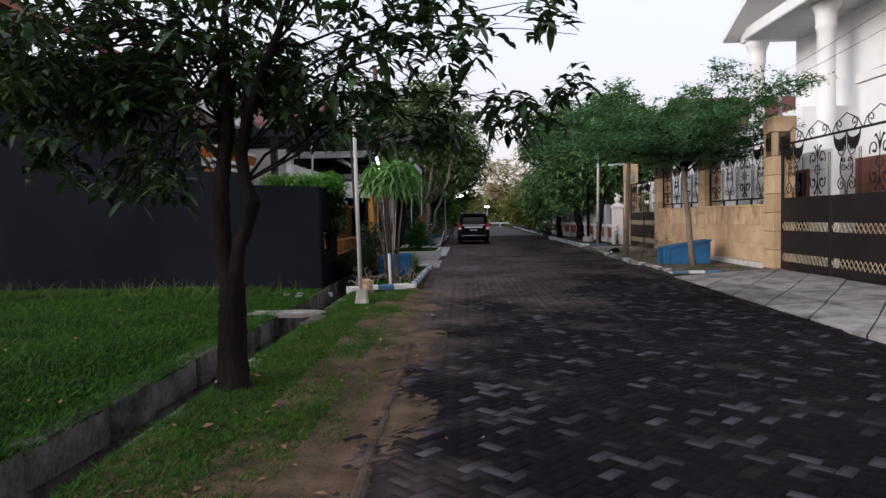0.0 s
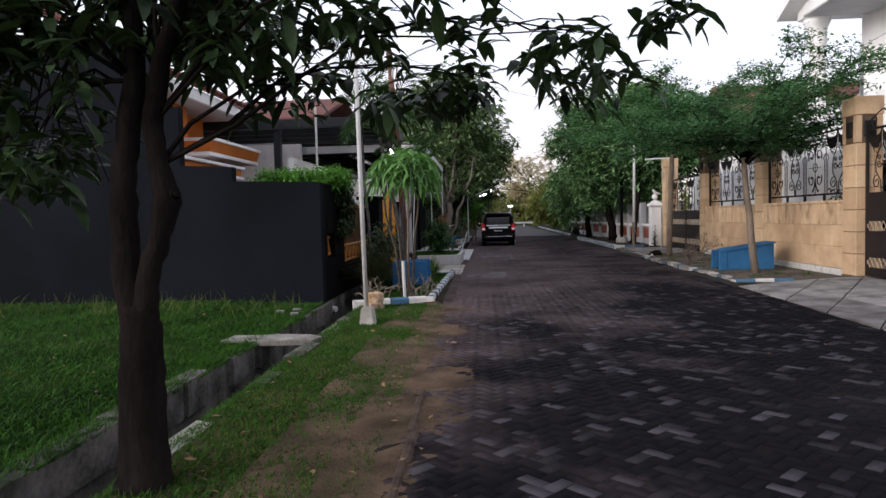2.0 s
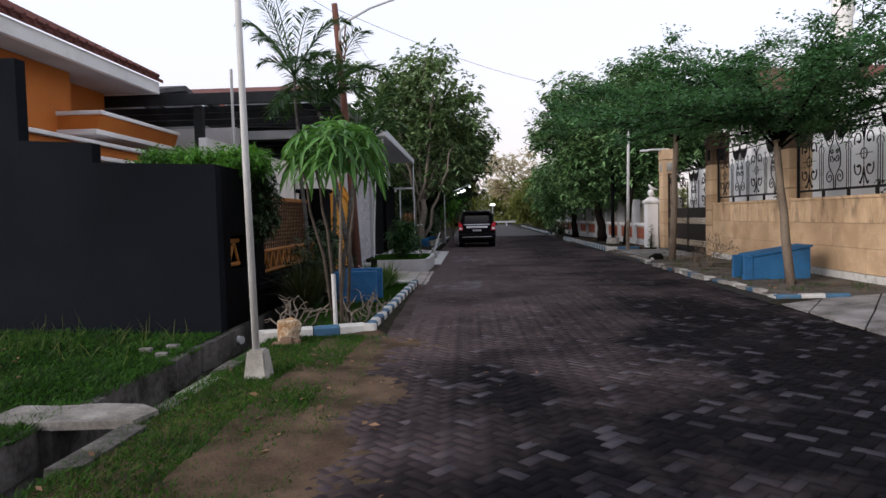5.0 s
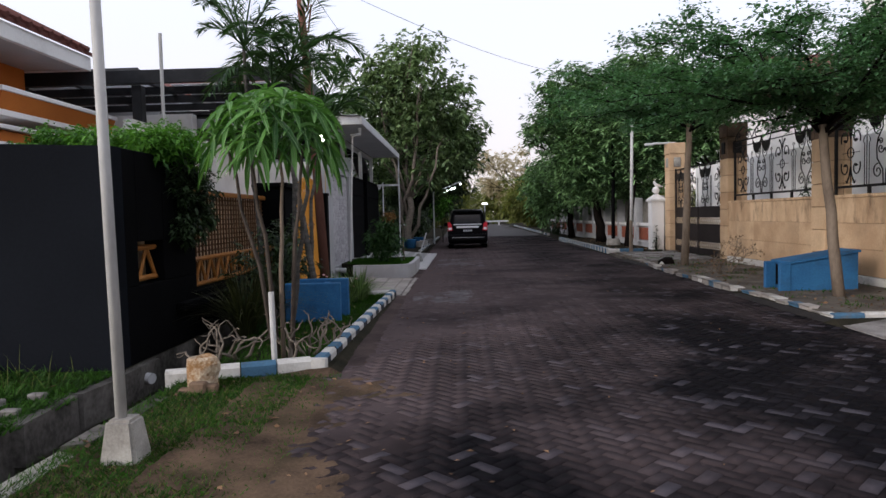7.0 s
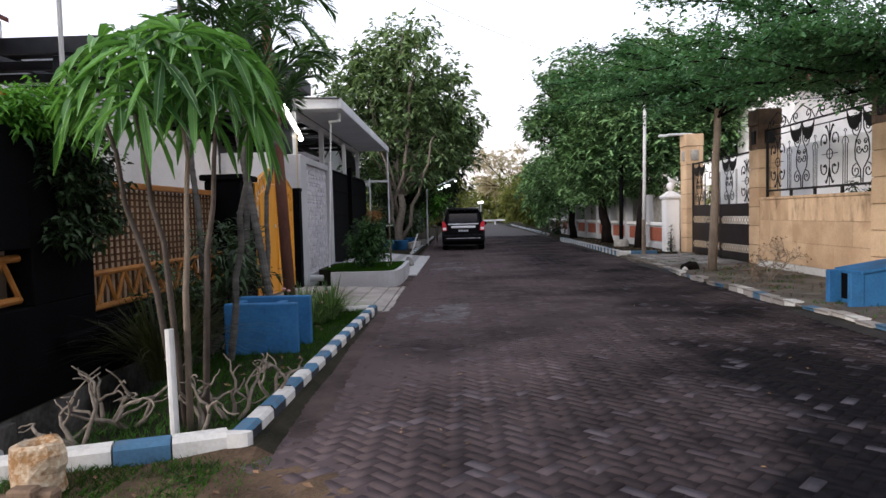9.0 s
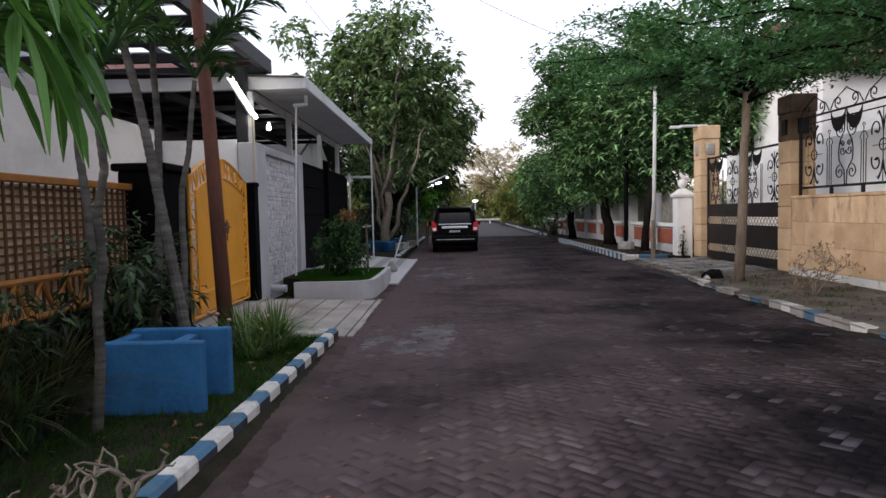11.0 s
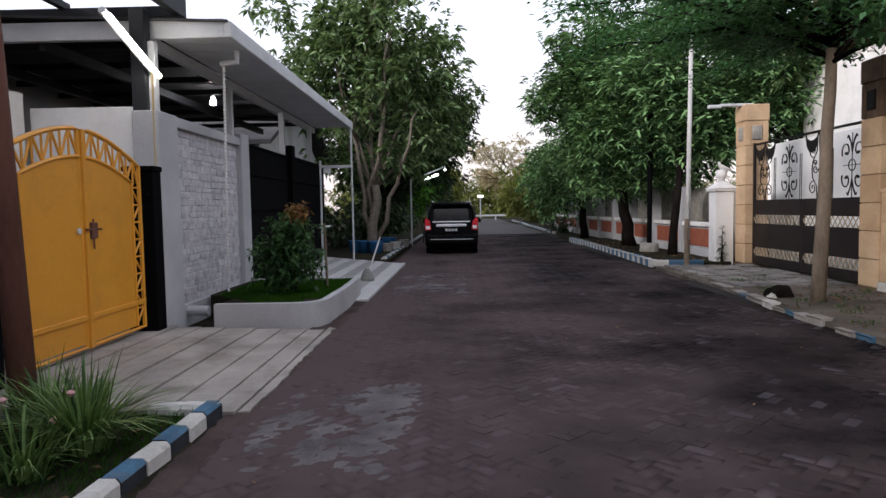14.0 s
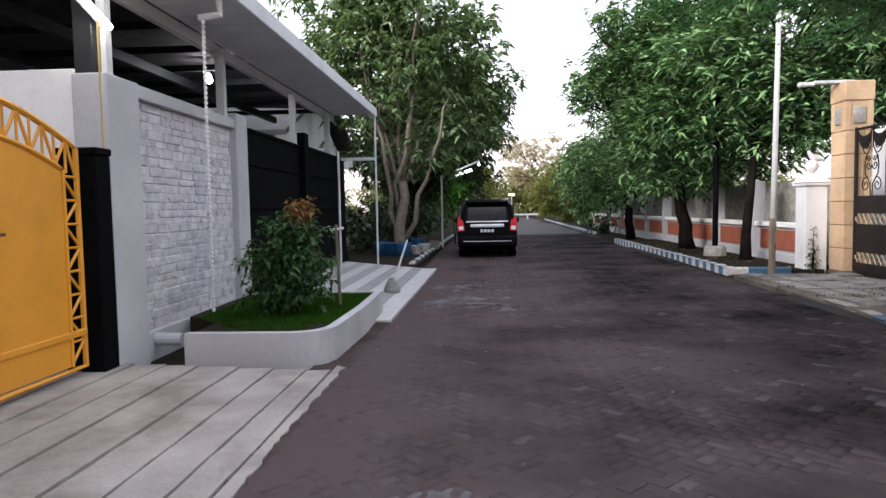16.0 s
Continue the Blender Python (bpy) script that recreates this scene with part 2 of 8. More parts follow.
M_KBLUE = mat("kerb_blue", (0.075, 0.17, 0.27), (0.05, 0.11, 0.18), rough=0.85, coords="Position", scale=5, fine=40, bump=0.6, stain=(0.11, 0.10, 0.09), stain_scale=6, stain_amt=0.6)
M_KWHITE = mat("kerb_white", (0.66, 0.65, 0.62), (0.46, 0.44, 0.41), rough=0.85, coords="Position", scale=5, fine=40, bump=0.6, stain=(0.20, 0.18, 0.155), stain_scale=5, stain_amt=0.7)
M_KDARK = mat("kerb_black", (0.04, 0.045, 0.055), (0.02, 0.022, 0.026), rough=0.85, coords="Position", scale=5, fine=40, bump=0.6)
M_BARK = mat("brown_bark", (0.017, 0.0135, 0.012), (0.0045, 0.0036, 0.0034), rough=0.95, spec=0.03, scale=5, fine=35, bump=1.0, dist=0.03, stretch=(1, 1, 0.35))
M_BARKPALE = mat("pale_bark", (0.24, 0.19, 0.145), (0.11, 0.085, 0.065), rough=0.95, scale=5, fine=35, bump=0.8, dist=0.02, stretch=(1, 1, 0.3))
M_PALMBARK = mat("ringed_palm_bark", (0.15, 0.14, 0.125), (0.04, 0.038, 0.036), rough=0.95, scale=3, fine=16, bump=0.8, dist=0.02, stretch=(0.4, 0.4, 3.0))
M_WEATHER = mat("weathered_white_pole", (0.55, 0.545, 0.53), (0.36, 0.35, 0.34), rough=0.6, scale=3, fine=30, bump=0.2, stretch=(1, 1, 0.3))
M_RUST = mat("rust_brown_paint", (0.19, 0.085, 0.062), (0.10, 0.045, 0.034), rough=0.8, scale=3, fine=30, bump=0.4, stretch=(1, 1, 0.3))
M_TWIG = mat("bleached_twig", (0.23, 0.195, 0.16), (0.10, 0.083, 0.066), rough=0.9, scale=10, fine=50, bump=0.5)
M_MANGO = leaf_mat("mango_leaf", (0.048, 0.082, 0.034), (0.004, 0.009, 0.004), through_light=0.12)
# few bright leaves among dark ones: crown highlights and inner shade put into colour
M_MANGO_FAR = leaf_mat("mango_leaf_lit", (0.23, 0.40, 0.17), (0.006, 0.020, 0.009), through_light=0.12, spread=1.05, sparse=1.6)
M_LEFTTREE = leaf_mat("dusky_leaf", (0.22, 0.32, 0.15), (0.004, 0.012, 0.006), through_light=0.2)
M_KETAPANG = leaf_mat("small_green_leaf", (0.085, 0.20, 0.085), (0.012, 0.038, 0.017), through_light=0.25)
M_UMBRELLA = leaf_mat("umbrella_leaf", (0.12, 0.265, 0.07), (0.014, 0.052, 0.013), rough=0.35, through_light=0.3)
M_PALM = leaf_mat("palm_leaf", (0.06, 0.13, 0.042), (0.008, 0.024, 0.009), through_light=0.2)
M_HEDGE = leaf_mat("hedge_leaf", (0.12, 0.29, 0.045), (0.018, 0.06, 0.010), through_light=0.3)
M_GRASS = leaf_mat("grass_blade", (0.037, 0.110, 0.010), (0.003, 0.015, 0.002), rough=0.6, through_light=0.3)
M_GRASSDRY = leaf_mat("dry_grass_blade", (0.13, 0.15, 0.040), (0.03, 0.050, 0.012), rough=0.7, through_light=0.25)
M_REDLEAF = leaf_mat("young_red_leaf", (0.26, 0.13, 0.05), (0.10, 0.06, 0.025), through_light=0.3)
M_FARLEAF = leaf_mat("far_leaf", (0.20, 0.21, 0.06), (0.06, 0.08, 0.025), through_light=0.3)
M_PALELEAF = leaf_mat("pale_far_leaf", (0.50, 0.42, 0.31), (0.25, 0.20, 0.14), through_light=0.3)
M_PAVEMENT = mat("trodden_earth", (0.15, 0.128, 0.107), (0.055, 0.048, 0.040), rough=0.95, coords="Position", scale=1.3, fine=30, bump=0.8, dist=0.02, stain=(0.22, 0.195, 0.17), stain_scale=1.7, stain_amt=0.5)
M_LITTER = leaf_mat("fallen_leaf", (0.23, 0.135, 0.075), (0.07, 0.042, 0.026), rough=0.8, through_light=0.05)


# ---- building helpers ----
WLOC = {}


def thing(name, loc, label, category, group="", kind=""):
    """An Empty at the base of a thing, to parent its parts."""
    ob = new(name)
    ob.location = loc
    ob.empty_display_size = 0.1
    WLOC[ob] = Vector(loc)
    return tagged(ob, label, category, group, kind)


def part(name, bm, material, parent=None, label="", smooth=False):
    """Links a bmesh, given in world coordinates, as one mesh object under a thing or a part."""
    me = bpy.data.meshes.new(name)
    off = WLOC.get(parent, Vector((0, 0, 0)))
    if off.length > 0:
        bmesh.ops.translate(bm, verts=bm.verts, vec=-off)
    bm.to_mesh(me)
    bm.free()
    for m in (material if isinstance(material, (list, tuple)) else [material]):
        me.materials.append(m)
    if smooth:
        me.polygons.foreach_set("use_smooth", [True] * len(me.polygons))
    ob = new(name, me)
    if parent is not None:
        ob.parent = parent
        WLOC[ob] = off
    if label:
        ob["label"] = label
    return ob


def bx(x0, x1, y0, y1, z0, z1, bevel=0.0, bm=None):
    """A box between corners, with its edges bevelled."""
    bm = bm or bmesh.new()
    r = bmesh.ops.create_cube(bm, size=1.0)
    vs = r["verts"]
    for v in vs:
        v.co = Vector(((x0 + x1) / 2 + v.co.x * (x1 - x0), (y0 + y1) / 2 + v.co.y * (y1 - y0), (z0 + z1) / 2 + v.co.z * (z1 - z0)))
    if bevel:
        es = list({e for v in vs for e in v.link_edges})
        bmesh.ops.bevel(bm, geom=es, offset=bevel, segments=1, affect="EDGES")
    return bm


def prism(poly, axis, a, b, bm=None):
    """A polygon in the plane across an axis, drawn out from a to b."""
    bm = bm or bmesh.new()
    put = {"x": lambda p, s: (s, p[0], p[1]), "y": lambda p, s: (p[0], s, p[1]), "z": lambda p, s: (p[0], p[1], s)}[axis]
    va = [bm.verts.new(put(p, a)) for p in poly]
    vb = [bm.verts.new(put(p, b)) for p in poly]
    n = len(poly)
    bm.faces.new(va)
    bm.faces.new(vb[::-1])
    for i in range(n):
        bm.faces.new((va[i], vb[i], vb[(i + 1) % n], va[(i + 1) % n]))
    bmesh.ops.recalc_face_normals(bm, faces=bm.faces)
    return bm


def tube(pts, radii, sides=8, bm=None, cap=True):
    """A round tube along points; radii one number or one each."""
    bm = bm or bmesh.new()
    pts = [Vector(p) for p in pts]
    rr = radii if isinstance(radii, (list, tuple)) else [radii] * len(pts)
    rings = []
    ref = Vector((0, 0, 1))
    for i, p in enumerate(pts):
        d = (pts[min(i + 1, len(pts) - 1)] - pts[max(i - 1, 0)]).normalized()
        if abs(d.dot(ref)) > 0.95:
            ref = Vector((1, 0, 0)) if abs(d.x) < 0.9 else Vector((0, 1, 0))
        u = (ref - d * ref.dot(d)).normalized()
        w = d.cross(u)
        ref = u
        rings.append([bm.verts.new(p + (u * math.cos(2 * math.pi * k / sides) + w * math.sin(2 * math.pi * k / sides)) * rr[i]) for k in range(sides)])
    for a, b in zip(rings, rings[1:]):
        for k in range(sides):
            bm.faces.new((a[k], a[(k + 1) % sides], b[(k + 1) % sides], b[k]))
    if cap:
        bm.faces.new(rings[0][::-1])
        bm.faces.new(rings[-1])
    return bm


def lathe(profile, centre, sides=16, bm=None):
    """A turned shape: (radius, height) pairs round a vertical axis."""
    cx, cy, cz = centre
    bm = bm or bmesh.new()
    rings = [[bm.verts.new((cx + r * math.cos(2 * math.pi * k / sides), cy + r * math.sin(2 * math.pi * k / sides), cz + z)) for k in range(sides)] for r, z in profile]
    for a, b in zip(rings, rings[1:]):
        for k in range(sides):
            bm.faces.new((a[k], a[(k + 1) % sides], b[(k + 1) % sides], b[k]))
    bm.faces.new(rings[0][::-1])
    bm.faces.new(rings[-1])
    return bm


def np_mesh(name, verts, faces, material, parent=None, label="", smooth=False):
    """A mesh from numpy arrays of corners and equal-sided faces, in world coordinates."""
    off = np.array(WLOC.get(parent, Vector((0, 0, 0))))
    verts = np.asarray(verts, dtype=np.float32).reshape(-1, 3) - off
    faces = np.asarray(faces, dtype=np.int32)
    k = faces.shape[1]
    me = bpy.data.meshes.new(name)
    me.vertices.add(len(verts))
    me.vertices.foreach_set("co", verts.astype(np.float32).ravel())
    me.loops.add(faces.size)
    me.loops.foreach_set("vertex_index", faces.ravel())
    me.polygons.add(len(faces))
    me.polygons.foreach_set("loop_start", np.arange(0, faces.size, k, dtype=np.int32))
    if smooth:
        me.polygons.foreach_set("use_smooth", np.ones(len(faces), dtype=bool))
    me.update(calc_edges=True)
    me.validate()
    for m in (material if isinstance(material, (list, tuple)) else [material]):
        me.materials.append(m)
    ob = new(name, me)
    if parent is not None:
        ob.parent = parent
        WLOC[ob] = Vector(off)
    if label:
        ob["label"] = label
    return ob


def unit(a):
    return a / np.maximum(np.linalg.norm(a, axis=-1, keepdims=True), 1e-6)


def leaf_arrays(P, D, L, W, droop, rng, fold=0.18):
    """Pointed leaves at P along D: five corners, four faces each, bent down at the tip."""
    n = len(P)
    D = unit(D)
    up = np.tile(np.array([0, 0, 1.0]), (n, 1)) + rng.normal(0, 0.35, (n, 3))
    S = unit(np.cross(D, up))
    N = np.cross(S, D)
    L, W, dr = L.reshape(-1, 1), W.reshape(-1, 1), np.asarray(droop).reshape(-1, 1)
    dn = np.array([0, 0, -1.0])
    mid = P + D * L * 0.45 + dn * L * dr * 0.25
    tip = P + D * L * 0.95 + dn * L * dr
    V = np.stack([P, mid - S * W / 2 + N * W * fold, mid - N * W * 0.05, mid + S * W / 2 + N * W * fold, tip], axis=1)
    F = np.array([[0, 1, 2], [0, 2, 3], [1, 4, 2], [2, 4, 3]])
    return V.reshape(-1, 3), (np.arange(n)[:, None, None] * 5 + F[None]).reshape(-1, 3)


def round_leaf_arrays(P, D, L, W, droop, rng, fold=0.16):
    """Near leaves: five stations along the midrib, folded, bending down more and more towards a blunt tip."""
    n = len(P)
    D = unit(D)
    up = np.tile(np.array([0, 0, 1.0]), (n, 1)) + rng.normal(0, 0.25, (n, 3))
    S = unit(np.cross(D, up))
    N = np.cross(S, D)
    L, W, dr = L.reshape(-1, 1), W.reshape(-1, 1), np.asarray(droop).reshape(-1, 1)
    dn = np.array([0, 0, -1.0])
    rows = []
    for s, w in ((0.0, 0.10), (0.25, 0.72), (0.5, 1.0), (0.78, 0.74), (1.0, 0.06)):
        c = P + D * L * (s - 0.22 * s * s * np.minimum(dr, 1.0)) + dn * L * dr * s * s * 0.9
        wave = rng.normal(0, 0.05, (n, 1))
        rows += [c - S * W * w / 2 + N * W * w * (fold + wave), c, c + S * W * w / 2 + N * W * w * (fold - wave)]
    V = np.stack(rows, axis=1)
    F = []
    for k in range(4):
        for q in (0, 1):
            a = 3 * k + q
            F += [[a, a + 1, a + 4], [a, a + 4, a + 3]]
    return V.reshape(-1, 3), (np.arange(n)[:, None, None] * 15 + np.array(F)[None]).reshape(-1, 3)


def quick_leaf_arrays(P, D, L, W, droop, rng):
    """Far leaves: four corners, folded along the midrib."""
    n = len(P)
    D = unit(D)
    up = np.tile(np.array([0, 0, 1.0]), (n, 1)) + rng.normal(0, 0.5, (n, 3))
    S = unit(np.cross(D, up))
    L, W, dr = L.reshape(-1, 1), W.reshape(-1, 1), np.asarray(droop).reshape(-1, 1)
    dn = np.array([0, 0, -1.0])
    mid = P + D * L * 0.48 + dn * L * dr * 0.12
    V = np.stack([P, mid - S * W / 2, P + D * L + dn * L * dr, mid + S * W / 2], axis=1)
    F = np.array([[0, 1, 2], [0, 2, 3]])
    return V.reshape(-1, 3), (np.arange(n)[:, None, None] * 4 + F[None]).reshape(-1, 3)


def blade_arrays(P, D, L, W):
    """Narrow blades: one upright triangle pair each."""
    n = len(P)
    S = unit(np.cross(D, np.array([0.3, 0.5, 0.05])))
    L, W = L.reshape(-1, 1), W.reshape(-1, 1)
    tip = P + D * L
    mid = P + D * L * 0.5 + np.array([0, 0, 1.0]) * L * 0.08
    V = np.stack([P - S * W / 2, P + S * W / 2, mid + S * W * 0.35, mid - S * W * 0.35, tip], axis=1)
    F = np.array([[0, 1, 2], [0, 2, 3], [3, 2, 4]])
    return V.reshape(-1, 3), (np.arange(n)[:, None, None] * 5 + F[None]).reshape(-1, 3)


# ---- ground: one sheet, with the drain trench cut into it ----
def smooth_noise(x, y, s, seed=0.0):
    return noise.noise(Vector((x * s, y * s, seed)))


def road_right(y):
    return 5.17 + 0.031 * (y - 8.0) if y < 34 else 5.98 + 0.020 * (y - 34)


def ground_z(x, y):
    if x < -3.27 and y < 15.0:
        return 0.02 + 0.12 * min(1.0, (-3.27 - x) / 2.0) + 0.05 * smooth_noise(x, y, 0.8)
    if -3.245 < x < -2.475 and y < 21.4:
        return -0.85 + 0.08 * smooth_noise(x, y, 1.3, 4)
    if x < -1.2 and y < 15:
        return 0.0 + 0.03 * min(1, (-1.2 - x)) + 0.025 * smooth_noise(x, y, 1.1, 3)
    if x <= -1.05 and 15 <= y < 21.4:
        return 0.06 + 0.02 * smooth_noise(x, y, 1.5, 5)
    if x <= -0.9:
        return -0.02
    if x < road_right(y) + 0.02:
        return -0.05
    if x < 8.6 and y < 33.7:
        return 0.05 if y > 17.4 else -0.04
    return 0.04


def build_ground():
    xs = [-600, -120, -40, -16] + [-12 + 0.35 * i for i in range(25)] + [-3.27, -3.24, -2.48, -2.45] + [-2.3 + 0.2 * i for i in range(6)] + [-1.05, -0.9] + [0.5 * i for i in range(0, 10)] + [5.0 + 0.3 * i for i in range(1, 14)] + [12, 20, 60, 120, 600]
    ys = [-600, -80, -12] + [-4 + 0.4 * i for i in range(48)] + [15.0, 15.05] + [15.5 + i for i in range(6)] + [21.38, 21.42] + [22 + i for i in range(40)] + [75, 100, 150, 300, 600]
    xs, ys = sorted(set(round(v, 3) for v in xs)), sorted(set(round(v, 3) for v in ys))
    bm = bmesh.new()
    grid = [[bm.verts.new((x, y, ground_z(x, y))) for x in xs] for y in ys]
    for j in range(len(ys) - 1):
        for i in range(len(xs) - 1):
            f = bm.faces.new((grid[j][i], grid[j][i + 1], grid[j + 1][i + 1], grid[j + 1][i]))
            cx, cy = (xs[i] + xs[i + 1]) / 2, (ys[j] + ys[j + 1]) / 2
            if -3.28 < cx < -2.44 and cy < 21.4:
                f.material_index = 5 if -3.24 < cx < -2.48 and cy < 21.38 else 3
            elif cx < -3.2 and cy < 15.0:
                f.material_index = 0
            elif cx < -0.85 and cy < 15:
                f.material_index = 1
            elif -0.9 < cx < road_right(cy):
                f.material_index = 2
            else:
                f.material_index = 4
    ob = part("ground", bm, [M_LAWN, M_DIRT, M_BED, M_DITCH, M_SOIL, M_MUD])
    tagged(ob, "grassy soil ground with a cement drain trench", "ground", kind="structure")


build_ground()


# ---- road of herringbone paving blocks ----
def build_road():
    rng = np.random.default_rng(4)
    w = 0.105
    c, s = math.cos(math.pi / 4), math.sin(math.pi / 4)
    I, J = np.meshgrid(np.arange(-260, 700), np.arange(-260, 700), indexing="ij")
    I, J = I.ravel(), J.ravel()
    k = (I - J) % 4
    out = []
    for kind, lx, ly in ((0, 2, 1), (3, 1, 2)):
        i, j = I[k == kind], J[k == kind]
        cu, cv = (i + lx / 2) * w, (j + ly / 2) * w
        x, y = cu * c - cv * s, cu * s + cv * c
        right = np.where(y < 34, 5.17 + 0.031 * (y - 8), 5.98 + 0.02 * (y - 34))
        ok = (x > -1.02) & (x < right + 0.03) & (y > 1.2) & (y < 58)
        out.append((x[ok], y[ok], lx * w / 2, ly * w / 2))
    V, F, singles, n0 = [], [], [], 0
    for x, y, hx, hy in out:
        n = len(x)
        zt = rng.normal(0, 0.0022, n) + 0.012 * np.sin(y * 0.21) * np.sin(x * 0.7)
        tilt = rng.normal(0, 0.012, (n, 2))
        one = (y > 20.6) & (y < 22.7) & (x > 0.9) & (x < 4.3)
        corners = []
        for top in (1, 0):
            for sx, sy in ((-1, -1), (1, -1), (1, 1), (-1, 1)):
                ins = 0.0055 if top else 0.002
                u, v = sx * (hx - ins), sy * (hy - ins)
                z = zt + (u * tilt[:, 0] + v * tilt[:, 1]) if top else np.full(n, -0.045)
                corners.append(np.stack([x + u * c - v * s, y + u * s + v * c, z], axis=1))
        C = np.stack(corners, axis=1)
        m = ~one
        f = np.array([[0, 1, 2, 3], [0, 4, 5, 1], [1, 5, 6, 2], [2, 6, 7, 3], [3, 7, 4, 0]])
        V.append(C[m].reshape(-1, 3))
        F.append((np.arange(m.sum())[:, None, None] * 8 + f[None] + n0).reshape(-1, 4))
        n0 += m.sum() * 8
        singles += [(x[q], y[q], zt[q], hx > hy) for q in np.where(one)[0]]
    road = thing("road", (0, 0, 0), "worn dark grey herringbone block road with dust patches and shade painted in near the start", "road", kind="structure")
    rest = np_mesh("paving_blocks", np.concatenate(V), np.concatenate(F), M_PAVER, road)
    rest["kind"] = "stuff"
    protos = {}
    for flag, (hx, hy) in ((True, (w, w / 2)), (False, (w / 2, w))):
        bm = bmesh.new()
        vs = []
        for top in (1, 0):
            for sx, sy in ((-1, -1), (1, -1), (1, 1), (-1, 1)):
                ins = 0.0055 if top else 0.002
                u, v = sx * (hx - ins), sy * (hy - ins)
                vs.append(bm.verts.new((u * c - v * s, u * s + v * c, 0 if top else -0.045)))
        for q in ((0, 1, 2, 3), (0, 4, 5, 1), (1, 5, 6, 2), (2, 6, 7, 3), (3, 7, 4, 0)):
            bm.faces.new([vs[t] for t in q])
        me = bpy.data.meshes.new("paving_block")
        bm.to_mesh(me)
        bm.free()
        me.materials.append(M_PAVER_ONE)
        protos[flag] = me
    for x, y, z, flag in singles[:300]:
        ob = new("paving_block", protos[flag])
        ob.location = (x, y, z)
        ob.parent = road
    far = bx(-1.0, 7.0, 58, 112, -0.06, 0.0)
    part("far_paving", far, M_ROAD_FAR, road)
    cross = bx(-60, 70, 112.02, 124, -0.06, -0.004)
    part("cross_street", cross, M_ROAD_FAR, road, "cross street at the end of the road")


build_road()


# ---- east side: stone wall, pillars, gates ----
PX = 8.35


def stone_pillar(y, top=4.2, half=0.29, lantern=False, weathered=False):
    """A square gate pillar clad in sandstone slabs, with a darker niche band and cap."""
    p = thing("gate_pillar", (PX + half, y, 0.0), "tall square pillar clad in sandy stone slabs, dark niche band and cap", "pillar", "stone pillars along the wall")
    x0, x1, y0, y1 = PX, PX + 2 * half, y - half, y + half
    part("core", bx(x0 + 0.03, x1 - 0.03, y0 + 0.03, y1 - 0.03, -0.05, top - 0.05), M_GROUT, p)
    z = 0.12
    part("plinth", bx(x0 - 0.015, x1 + 0.015, y0 - 0.015, y1 + 0.015, -0.05, z, 0.01), M_BROWNSTONE, p)
    h = (top - 1.05 - z) / 6
    for i in range(6):
        # two slabs a course, with a vertical joint in the corner strip
        part("slab", bx(x0, x0 + 0.40, y0 + 0.004, y1 - 0.004, z + 0.008, z + h - 0.008, 0.012), M_BEIGE, p)
        part("slab", bx(x0 + 0.415, x1, y0, y1, z + 0.008, z + h - 0.008, 0.012), M_BEIGE, p)
        z += h
    band = M_BEIGE if lantern else M_BROWNSTONE
    part("niche_band", bx(x0 + 0.012, x1 - 0.012, y0 + 0.012, y1 - 0.012, z + 0.006, z + 0.62), band, p, "dark niche band")
    for a, b in ((y0, y0 + 0.13), (y1 - 0.13, y1)):
        part("niche_jamb", bx(x0 - 0.004, x0 + 0.13, a, b, z + 0.01, z + 0.62, 0.01), M_BROWNSTONE if weathered else M_BEIGE, p)
    part("niche_jamb", bx(x1 - 0.13, x1, y0 - 0.004, y0 + 0.13, z + 0.01, z + 0.62, 0.01), M_BROWNSTONE if weathered else M_BEIGE, p)
    lm = M_CEMENT if lantern else M_IRON
    part("lantern", bx(x0 + 0.16, x1 - 0.16, y0 - 0.03, y0 + 0.04, z + 0.14, z + 0.5, 0.02), lm, p)
    part("lantern", bx(x0 - 0.03, x0 + 0.04, y0 + 0.18, y1 - 0.18, z + 0.14, z + 0.5, 0.02), lm, p)
    part("cap", bx(x0 - 0.02, x1 + 0.02, y0 - 0.02, y1 + 0.02, z + 0.63, top, 0.02), M_BROWNSTONE if weathered else M_BEIGE, p)
    if lantern:
        arm = bx(x0 - 0.55, x0 + 0.3, y - 0.09, y + 0.09, top - 0.02, top + 0.05, 0.015)
        part("lamp_arm", arm, M_GREYSTEEL, p, "flat white street lamp arm")
        part("lamp_arm_tip", bx(x0 - 0.85, x0 - 0.52, y - 0.07, y + 0.07, top - 0.06, top + 0.03, 0.02), M_GREYSTEEL, p)
    return p


for yy, lamp, wea in ((12.75, False, False), (18.0, False, False), (23.0, False, True), (28.2, False, True), (33.55, True, False)):
    stone_pillar(yy, lantern=lamp, weathered=wea)


